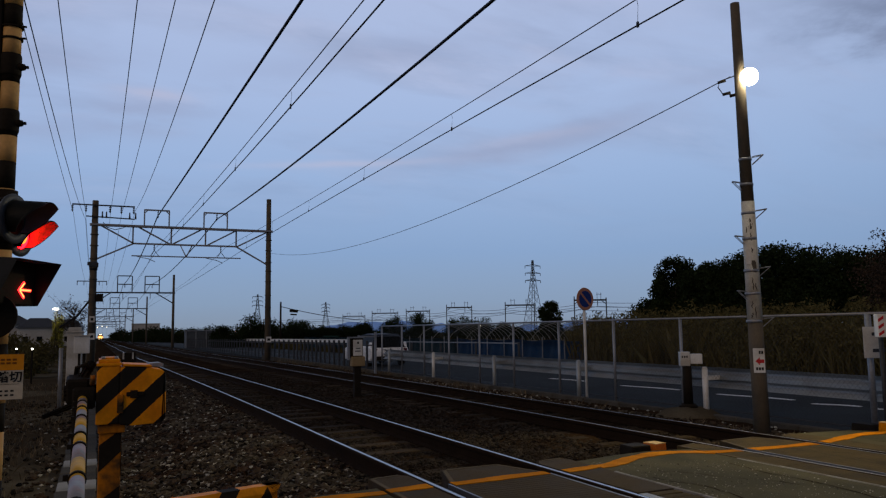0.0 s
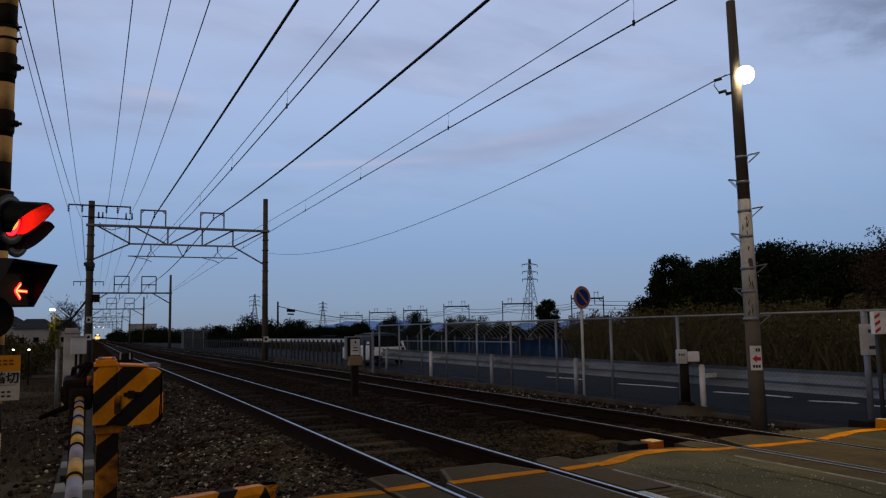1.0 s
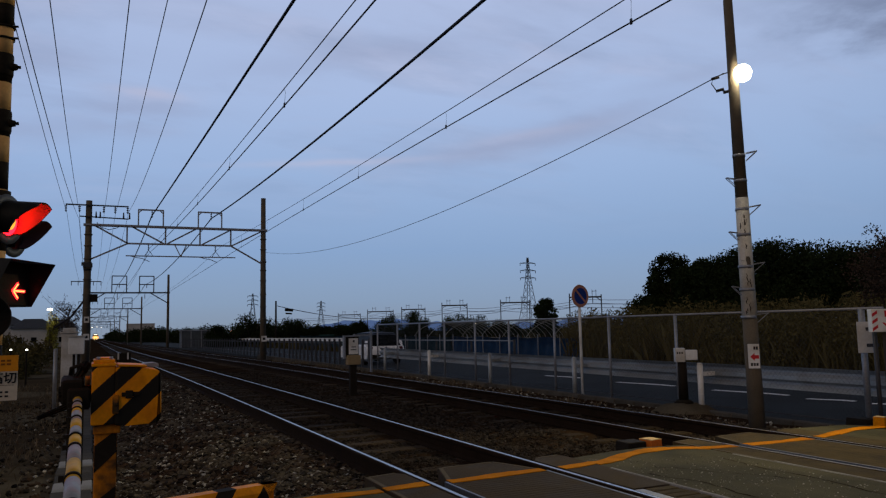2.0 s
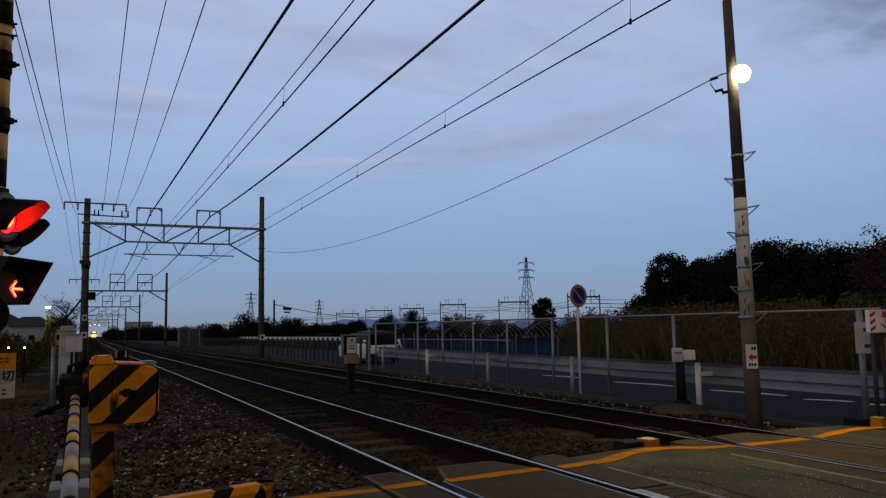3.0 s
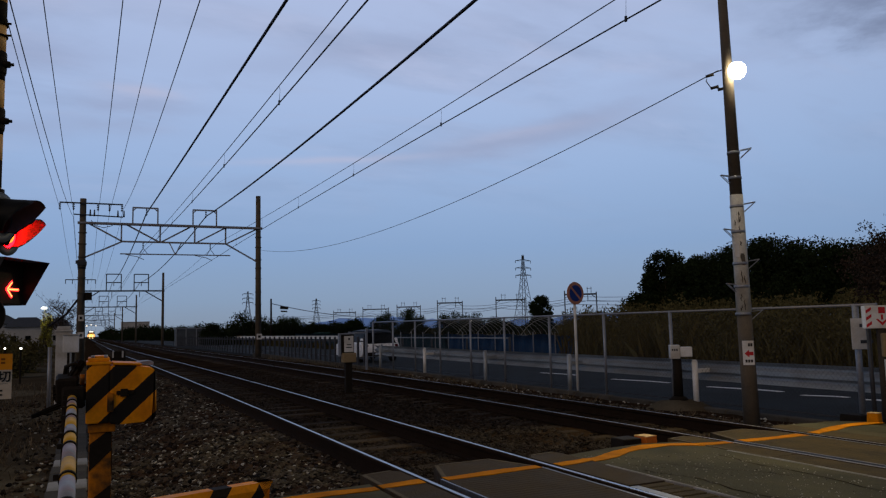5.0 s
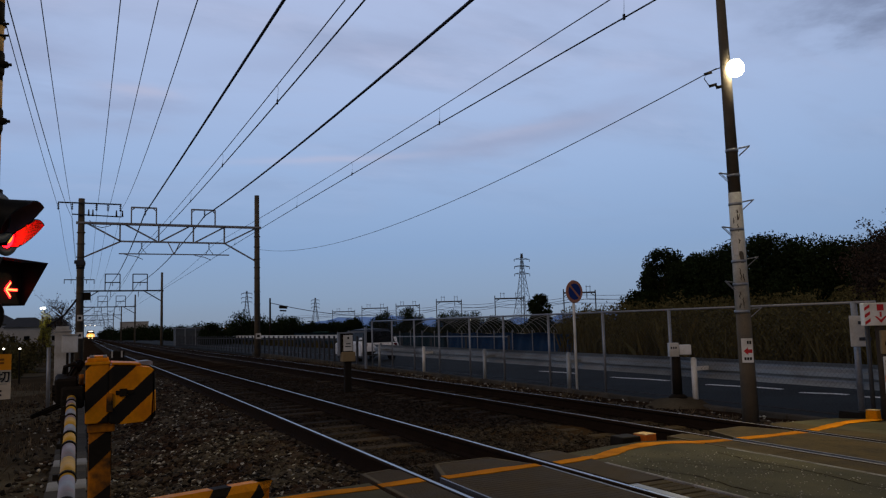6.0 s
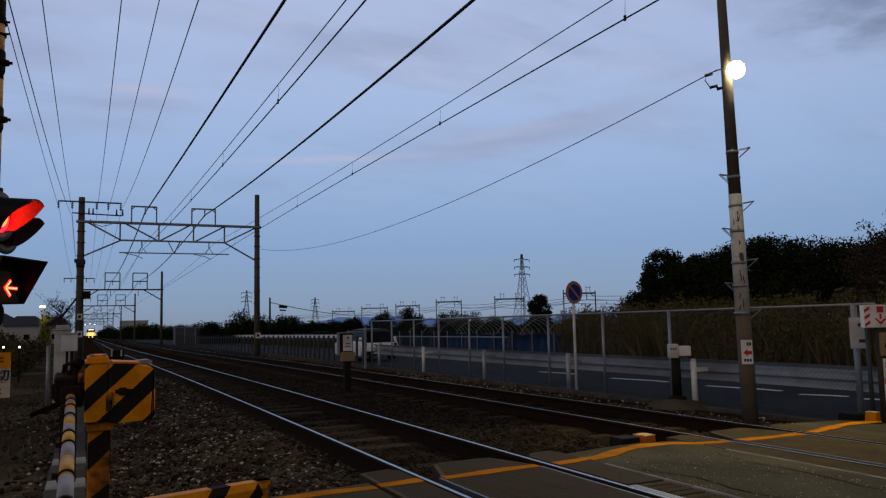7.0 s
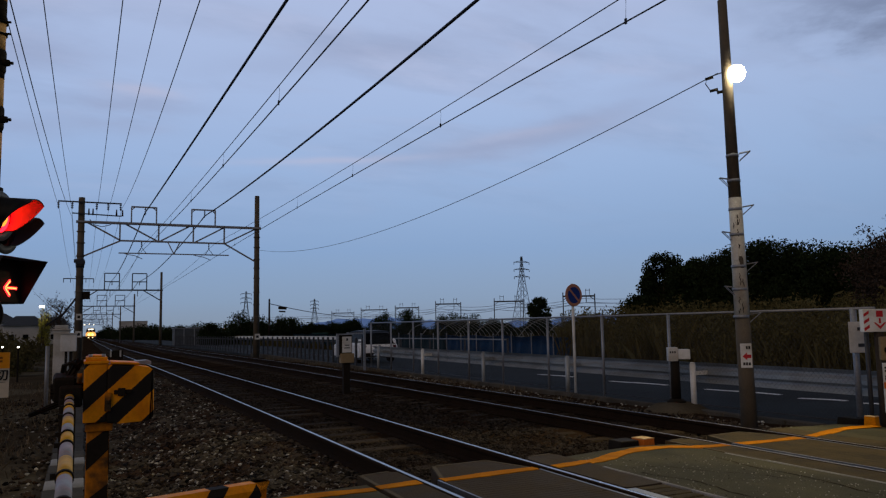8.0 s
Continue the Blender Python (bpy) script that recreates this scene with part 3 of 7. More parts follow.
def make_crossing():
    """The level crossing: asphalt, panels by the rails, yellow edge lines, and the road beyond the fence."""
    def slab(name, pts, z0, z1, material, label, cat, ob_parent=None):
        bm = bmesh.new()
        prism(bm, pts, z0, z1, "z")
        if ob_parent:
            return part(name, bm, material, ob_parent)
        return solid(name, bm, material, label, cat, kind="structure")
    g = GAUGE / 2
    road = thing("road", (0, 0, 0), "worn asphalt road over the level crossing", "road", "", "structure")
    a0, a1, b0, b1 = NEAR - g, NEAR + g, FAR_ - g, FAR_ + g
    OW = 0.40
    slab("asphalt", [(-14, -9), (a0 - OW - 0.02, -9), (a0 - OW - 0.02, 5.55), (0.9, 5.45), (0.2, 4.6), (-14, 4.4)], -0.45, -0.012, M["asphalt_warm"], "", "", road)
    ma, mb = a1 + OW + 0.025, b0 - OW + 0.01
    zm = lambda x: -0.014 - min(1.0, max(0.0, (x - ma) / (mb - ma))) * 0.122
    bm = bmesh.new()
    edge = [(ma, -9), (mb, -9), (mb, 6.42), (b0 - 0.95, 6.36), (a1 + 1.1, 6.12), (ma, 5.80)]
    ra, rb = [bm.verts.new((x, y, -0.45)) for x, y in edge], [bm.verts.new((x, y, zm(x))) for x, y in edge]
    for k in range(6):
        bm.faces.new((ra[k], ra[(k + 1) % 6], rb[(k + 1) % 6], rb[k]))
    bm.faces.new(ra[::-1]); bm.faces.new(rb)
    part("asphalt", bm, M["asphalt_warm"], road)
    bm = bmesh.new()
    prof = [(b1 + OW + 0.02, FAR_Z - 0.008), (8.6, FAR_Z - 0.03), (9.3, -0.22), (10.2, -0.34), (10.2, -0.5), (b1 + OW + 0.02, -0.5)]
    prism(bm, prof, -9, 6.7, "y")
    part("asphalt", bm, M["asphalt_warm"], road)
    # panels beside and between the rails; the end ones have cut corners and pale bevelled rims
    def panel(pts, z, kind="deck", rim=()):
        bm = bmesh.new()
        prism(bm, pts, z - 0.12, z, "z")
        p = part("panel", bm, M[kind], road)
        for i in rim:
            u, v = Vector((*pts[i], z + 0.001)), Vector((*pts[(i + 1) % len(pts)], z + 0.001))
            inward = (Vector((*pts[0], z)) + Vector((*pts[2], z))) / 2 - (u + v) / 2
            side = Vector((-(v - u).y, (v - u).x, 0)).normalized()
            side = side if side.dot(inward) > 0 else -side
            bm = bmesh.new()
            beam(bm, u + side * 0.022, v + side * 0.022, 0.032, 0.004)
            part("panel_rim", bm, M["deck_rim"], p)
    def strip_of(x0, x1, y0, y1):
        return [(x0, y0), (x1, y0), (x1, y1), (x0, y1)]
    # far panels take the copy of the panel colour that has lamp light in it
    for c0, c1, z, kind in ((a0, a1, -0.004, "deck"), (b0, b1, FAR_Z - 0.004, "deck_lit")):
        ends = 5.97 if c0 < 4 else 6.73
        cut = 0.46
        for k in range(9):
            y1 = ends - k * 1.5
            y0 = y1 - 1.488
            if k == 0:
                panel([(c0 - OW, y0), (c0 - 0.048, y0), (c0 - 0.048, y1 - 0.12), (c0 - 0.11, y1 - 0.04), (c0 - OW + 0.02, y1 - 0.09)], z, kind, (3, 4))
                panel([(c0 + 0.115, y0), (c1 - 0.115, y0), (c1 - 0.115, y1 - cut - 0.05), (c1 - 0.29, y1), (c0 + 0.29, y1 - 0.03), (c0 + 0.125, y1 - cut - 0.10)], z, kind, (2, 3, 4))
                panel([(c1 + 0.048, y0), (c1 + OW, y0), (c1 + OW, y1 - 0.10), (c1 + OW - 0.04, y1), (c1 + 0.13, y1 - 0.03), (c1 + 0.048, y1 - 0.15)], z, kind, (3,))
                continue
            panel(strip_of(c0 - OW, c0 - 0.048, y0, y1), z, kind)
            panel(strip_of(c0 + 0.115, c1 - 0.115, y0, y1), z, kind)
            if c0 > 4 or k > 4:
                panel(strip_of(c1 + 0.048, c1 + OW, y0, y1), z, kind)
            else:
                panel(strip_of(c1 + 0.040, c1 + 0.118, y0, y1), z - 0.006, "steel_plate")
        # steel angles along the flangeways
        for x in (c0 + 0.104, c1 - 0.104):
            bm = bmesh.new()
            box(bm, (x - 0.009, -9, z - 0.10), (x + 0.009, ends - cut - 0.12, z + 0.002))
            part("edge_angle", bm, M["steel_plate"], road)
        # raised treads across the middle panels
        bm = bmesh.new()
        y = ends - 0.62
        while y > 2.0:
            box(bm, (c0 + 0.17, y - 0.012, z - 0.004), (c1 - 0.17, y + 0.012, z + 0.0009))
            y -= 0.062
        tagged(part("tread_ribs", bm, M[kind], road), kind="stuff")
    # ribbed pavers in the strip beside the near track, in the lamp-lit panel colour
    bm = bmesh.new()
    box(bm, (a1 + 0.130, -0.046, -0.10), (a1 + 0.372, 0.046, -0.008))
    rounded(bm, 0.006, 1)
    me = mesh_of("paver", bm, M["deck_lit"])
    for k in range(55):
        o = new("paver", me)
        o.parent = road
        o.matrix_basis = pose(0, 4.42 - k * 0.1075, random.uniform(-.003, .002))
    # cracks in the asphalt
    for pts in ([(4.35, 5.2), (4.6, 5.05), (4.72, 4.8), (4.95, 4.7), (5.1, 4.4)], [(5.42, 5.5), (5.30, 5.0), (5.36, 4.4), (5.22, 3.8), (5.30, 3.0)], [(4.05, 4.9), (4.2, 4.5), (4.14, 4.0), (4.3, 3.4)], [(7.95, 5.9), (8.2, 5.4), (8.15, 4.9), (8.5, 4.5)]):
        bm = bmesh.new()
        rng = np.random.default_rng(int(pts[0][0] * 100))
        fine = []
        for p, q in zip(pts, pts[1:]):
            for i in range(6):
                fine.append((p[0] + (q[0] - p[0]) * i / 6 + rng.normal() * 0.012, p[1] + (q[1] - p[1]) * i / 6 + rng.normal() * 0.012))
        zc = (lambda x: zm(x) + 0.003) if pts[0][0] < 6 else (lambda x: FAR_Z - 0.012)
        rows = [[bm.verts.new((x - w, y, zc(x))), bm.verts.new((x + w, y, zc(x)))] for (x, y), w in zip(fine, rng.uniform(0.003, 0.011, len(fine)))]
        for p, q in zip(rows, rows[1:]):
            bm.faces.new((p[0], p[1], q[1], q[0]))
        part("crack", bm, M["ballast"], road)
    # yellow edge line, laid a hair above each surface
    way = [(0.95, 5.32), (1.3, 5.36), (1.6, 5.38), (1.9, 5.355), (2.33, 5.40), (2.6, 5.37), (3.02, 5.41), (3.39, 5.42), (3.55, 5.40), (3.8, 5.43), (4.08, 5.53), (4.34, 5.70), (4.53, 5.84), (4.73, 5.96), (4.92, 6.06), (5.12, 6.14),
           (5.34, 6.20), (5.6, 6.20), (5.9, 6.12), (6.13, 6.08), (6.8, 6.03), (7.2, 6.03), (7.35, 6.04), (7.6, 6.10), (7.9, 6.20), (8.2, 6.30), (8.5, 6.34), (8.9, 6.34)]
    wx, wy = [p[0] for p in way], [p[1] for p in way]
    def line(x0, x1, z, wide):
        bm = bmesh.new()
        top = []
        n = max(2, int((x1 - x0) / 0.07))
        for i in range(n + 1):
            x = x0 + (x1 - x0) * i / n
            y = float(np.interp(x, wx, wy))
            w = wide * (1 + 0.13 * math.sin(x * 9.0) + 0.06 * math.sin(x * 31.0))
            top.append([bm.verts.new((x, y + s * w / 2, z(x) + h)) for s, h in ((-1, 0), (1, 0), (1, 0.004), (-1, 0.004))])
        for p, q in zip(top, top[1:]):
            for k in range(4):
                bm.faces.new((p[k], p[(k + 1) % 4], q[(k + 1) % 4], q[k]))
        bm.faces.new(top[0]); bm.faces.new(top[-1][::-1])
        part("yellow_edge_line", bm, M["yellow_line"], road)
    line(0.95, a0 - OW - 0.025, lambda x: -0.010, 0.13)
    flat = lambda x: -0.003
    line(a0 - OW, a0 - 0.05, flat, 0.13)
    line(a0 + 0.13, a1 - 0.12, flat, 0.13)
    line(a1 + 0.05, a1 + OW, flat, 0.12)
    line(ma + 0.005, mb - 0.005, lambda x: zm(x) + 0.002, 0.17)
    zf = lambda x: FAR_Z - 0.003
    line(b0 - OW + 0.01, b0 - 0.05, zf, 0.14)
    line(b0 + 0.13, b1 - 0.12, zf, 0.14)
    line(b1 + 0.05, b1 + OW, zf, 0.15)
    line(b1 + OW + 0.025, 8.9, lambda x: FAR_Z - 0.006 - max(0, x - b1 - OW - 0.02) * 0.022, 0.16)
    # pale concrete edgings between panels and asphalt, with open joints
    bm = bmesh.new()
    box(bm, (-0.014, -0.248, -0.1), (0.014, 0.248, 0))
    rounded(bm, 0.005, 1)
    me = mesh_of("edging", bm, M["concrete"])
    for x, z, y1 in ((a1 + 0.392, 0.001, 5.2), (b0 - OW - 0.008, FAR_Z + 0.001, 5.75)):
        y = y1
        while y > -1:
            o = new("edging", me)
            o.parent = road
            o.matrix_basis = pose(x + random.uniform(-.003, .003), y - 0.25, z + random.uniform(-.002, .002))
            y -= 0.5
    # side road beyond the fence, with kerb and markings
    side = thing("side_road", (0, 0, 0), "dark asphalt side road parallel to the railway", "road", "", "structure")
    bm = bmesh.new()
    box(bm, (9.55, 6.72, -0.52), (16.2, 30, -0.345))
    box(bm, (9.55, 30, -0.52), (16.2, 320, -0.345), Matrix.Translation((0, 30, -0.345)) @ Matrix.Rotation(-0.005, 4, 'X') @ Matrix.Translation((0, -30, 0.345)))
    box(bm, (10.21, -40, -0.52), (16.2, 6.71, -0.346))
    part("asphalt", bm, M["asphalt"], side)
    for y0, y1, x0, x1 in ((14.23, 16.09, 12.58, 12.40), (11.10, 12.90, 12.72, 12.55), (9.62, 10.42, 12.70, 12.50), (8.9, 9.25, 12.66, 12.62), (17.9, 19.5, 12.5, 12.4)):
        bm = bmesh.new()
        rows = []
        for k in range(9):
            u = k / 8
            xx, w = x0 + (x1 - x0) * u + 0.05 * math.sin(u * 5), 0.085 * (1 - 0.45 * abs(u - 0.5))
            rows.append([bm.verts.new((xx + sx, y0 + (y1 - y0) * u, zz)) for sx, zz in ((-w, 0), (w, 0), (w, 0.004), (-w, 0.004))])
        for p, q in zip(rows, rows[1:]):
            for k in range(4):
                bm.faces.new((p[k], p[(k + 1) % 4], q[(k + 1) % 4], q[k]))
        bm.faces.new(rows[0]); bm.faces.new(rows[-1][::-1])
        part("lane_mark", bm, M["white_line"], side, at=pose(0, 0, -0.343))
    # kerb stones
    bm = bmesh.new()
    box(bm, (-0.075, -0.295, -0.3), (0.075, 0.295, 0))
    rounded(bm, 0.015, 1)
    me = mesh_of("kerb_stone", bm, M["kerb"])
    kerb = thing("kerb", (0, 0, 0), "low grey concrete kerb along the side road", "kerb", "", "structure")
    y = 7.2
    while y < 48:
        o = new("kerb_stone", me)
        o.parent = kerb
        o.matrix_basis = pose(9.42, y, -0.305 + random.uniform(-.006, .006))
        y += 0.6


def insulator(bm, at, h, r=0.05, n=3):
    x, y, z = at
    rod(bm, (x, y, z), (x, y, z - h), r * 0.35, seg=6)
    for k in range(n):
        zz = z - h * (k + 0.6) / (n + 0.4)
        rod(bm, (x, y, zz + 0.02), (x, y, zz - 0.025), r * 0.6, r, seg=8)


def make_portal(y, xl, xr, base=-0.35, detail=True, height=8.95, lheight=8.35, arms=True):
    """A gantry that carries the overhead wires across both tracks."""
    p = thing("catenary_gantry", (0, y, grade(y)), "steel truss gantry on two concrete posts carrying overhead wires", "catenary gantry", "gantries over the tracks")
    for x, top, r in ((xl, lheight, 0.19), (xr, height, 0.165)):
        bm = bmesh.new()
        rod(bm, (x, 0, base - 0.15), (x, 0, top), r * 1.08, r * 0.82, seg=14)
        if detail:
            for z in (1.9, 2.6, 3.3, 4.1, 4.7, 5.2, 5.9, 6.5):
                rod(bm, (x, 0, z), (x, 0, z + 0.05), r * 1.12, seg=14)
        part("post", bm, M["pole_concrete"], p, "weathered concrete post")
    if not detail:
        zt = 6.62
        bm = bmesh.new()
        beam(bm, (xl - 0.2, 0, zt), (xr + 0.2, 0, zt), 0.16, 0.18)
        part("cross_beam", bm, M["steel_dark"], p)
        for xa, xb in ((xl, xl + 2.0), (xr, xr - 2.2)):
            bm = bmesh.new()
            beam(bm, (xa, 0, zt - 1.35), (xb, 0, zt), 0.12)
            part("brace", bm, M["steel_dark"], p)
        for fx in (3.05, 6.25):
            bm = bmesh.new()
            for sx in (-0.85, 0.85):
                beam(bm, (fx + sx, 0, zt), (fx + sx, 0, zt + 2.1), 0.12)
            for dz in (1.05, 2.1):
                beam(bm, (fx - 0.85, 0, zt + dz), (fx + 0.85, 0, zt + dz), 0.12)
            part("feeder_frame", bm, M["steel_dark"], p)
            bm = bmesh.new()
            insulator(bm, (fx, 0, zt + 1.05), 0.45, 0.09)
            part("insulator", bm, M["insulator"], p)
            bm = bmesh.new()
            insulator(bm, (fx - 0.2, 0, zt - 0.1), 0.7, 0.09)
            part("insulator", bm, M["insulator"], p)
        bm = bmesh.new()
        beam(bm, (xl - 1.9, -0.2, 8.0), (xl + 1.5, -0.2, 8.0), 0.11)
        for dx in (-1.85, -1.1, 0.6, 1.45):
            beam(bm, (xl + dx, -0.2, 8.0), (xl + dx, -0.2, 7.5), 0.08)
        part("crossarm", bm, M["steel_dark"], p)
        return p
    zt, zb = 7.05, 6.10
    bm = bmesh.new()
    beam(bm, (xl - 0.25, -0.16, zt), (xr + 0.2, -0.16, zt), 0.08, 0.10)
    beam(bm, (xl - 0.25, 0.16, zt), (xr + 0.2, 0.16, zt), 0.08, 0.10)
    part("top_chord", bm, M["gantry"], p)
    a, b = xl + 1.95, xr - 1.85
    bm = bmesh.new()
    beam(bm, (a, 0, zb), (b, 0, zb), 0.09)
    part("bottom_chord", bm, M["gantry"], p)
    for u, v in (((xl, zb - 1.0 + 0.05), (a, zb)), ((xr, zb - 1.05), (b, zb)), ((xl + 0.25, zt), (a, zb)), ((a - 0.05, zt), (a - 0.05, zb)), ((a + 0.15, zt), (a + 1.9, zb)),
                 ((a + 1.92, zt), (a + 1.92, zb)), ((a + 1.95, zb), (a + 3.6, zt)), ((a + 3.75, zt), (a + 3.75, zb)), ((a + 3.8, zb), (b + 0.05, zt)), ((b, zb), (b, zt)), ((b + 0.05, zb), (xr, zt))):
        bm = bmesh.new()
        beam(bm, (u[0], 0, u[1]), (v[0], 0, v[1]), 0.08)
        part("brace", bm, M["gantry"], p)
    for fx in (a + 1.15, b - 1.15):
        bm = bmesh.new()
        for sx in (-0.64, 0.64):
            beam(bm, (fx + sx, 0, zt), (fx + sx, 0, zt + 0.93), 0.07)
        beam(bm, (fx - 0.66, 0, zt + 0.93), (fx + 0.66, 0, zt + 0.93), 0.08)
        if detail:
            for sx in (-1, 1):
                beam(bm, (fx + sx * 0.64, 0, zt + 0.75), (fx + sx * 0.45, 0, zt + 0.93), 0.05)
        part("feeder_frame", bm, M["gantry"], p)
        bm = bmesh.new()
        insulator(bm, (fx + 0.06, 0, zt + 0.9), 0.40, 0.06)
        part("insulator", bm, M["insulator"], p)
    # registration pipe hung on a V below the truss
    bm = bmesh.new()
    mid = (a + b) / 2
    beam(bm, (a - 0.1, -.1, 5.42), (b + 0.25, -.1, 5.42), 0.06)
    beam(bm, (mid - 0.32, 0, zb), (mid, -.1, 5.42), 0.05)
    beam(bm, (mid + 0.32, 0, zb), (mid, -.1, 5.42), 0.05)
    for cx in (a + 0.95, b - 0.9):
        tube(bm, [(cx - 0.8, -.1, 5.40), (cx - 0.5, -.1, 5.33), (cx - 0.2, -.1, 5.28), (cx + 0.15, -.1, 5.12)], 0.02)
    part("registration_pipe", bm, M["gantry"], p)
    for cx in (a + 1.05, b - 0.85):
        bm = bmesh.new()
        insulator(bm, (cx, -0.02, zb - 0.03), 0.32, 0.05)
        beam(bm, (cx, -0.02, zb - 0.34), (cx - 0.2, -0.06, 5.42), 0.03)
        beam(bm, (cx, -0.02, zb - 0.34), (cx + 0.25, -0.06, 5.42), 0.03)
        part("hanger", bm, M["insulator"], p)
    if arms:
        bm = bmesh.new()
        box(bm, (xl - 0.22, -0.25, 4.78), (xl + 0.24, 0.20, 4.98))
        box(bm, (xl - 0.30, -0.12, 4.86), (xl - 0.18, 0.05, 5.04))
        rod(bm, (xl, 0, 4.60), (xl, 0, 5.06), 0.205, seg=14)
        part("joint_collar", bm, M["steel_dark"], p)
        for x, z, w in ((xl + 0.02, 1.85, 0.13), (xl + 0.02, 0.95, 0.15), (xr + 0.02, 0.62, 0.15)):
            bm = bmesh.new()
            box(bm, (x - w, -0.215, z), (x + w, -0.200, z + 0.32))
            nb = part("number_plate", bm, M["white"], p)
            bm = bmesh.new()
            box(bm, (x - w * 0.5, -0.219, z + 0.09), (x + w * 0.5, -0.2155, z + 0.23))
            part("lettering_bar", bm, M["ink"], nb)
        bm = bmesh.new()
        tube(bm, [(xl, -0.1, 3.2), (xl - 0.7, 0.1, 2.2), (xl - 1.5, 0.3, 1.6)], 0.05, 6)
        part("drop_cable", bm, M["wire"], p)
        box_bm = bmesh.new()
        box(box_bm, (xl + 0.18, -0.2, 2.95), (xl + 0.52, 0.1, 3.35))
        part("junction_box", box_bm, M["black"], p)
        bm = bmesh.new()
        beam(bm, (xl - 1.12, -0.2, 8.08), (xl + 1.95, -0.2, 8.08), 0.07)
        beam(bm, (xl - 0.45, -0.22, 7.47), (xl + 1.95, -0.22, 7.40), 0.06)
        part("crossarm", bm, M["steel_dark"], p)
        for dx in (-1.1, -0.45, 0.72, 1.28, 1.9):
            bm = bmesh.new()
            insulator(bm, (xl + dx, -0.2, 8.06), 0.38, 0.07)
            part("insulator", bm, M["insulator"], p)
        for dx in (0.55, 1.7, 0.35, 2.0):
            bm = bmesh.new()
            rod(bm, (xl + dx, -0.22, 7.4), (xl + dx, -0.22, 7.75), 0.05, 0.03, seg=8)
            part("insulator", bm, M["insulator"], p)
        bm = bmesh.new()
        tube(bm, [(xl + 0.4, 0, 7.2), (xl + 0.6, -.1, 6.92), (xl + 1.0, -.15, 6.80), (xl + 1.4, -.1, 6.92), (xl + 1.6, 0, 7.1)], 0.02)
        part("jumper_cable", bm, M["wire"], p)
    return p


PORTALS = [44.2, 103.0, 160.0, 222.0, 285.0, 350.0, 420.0]


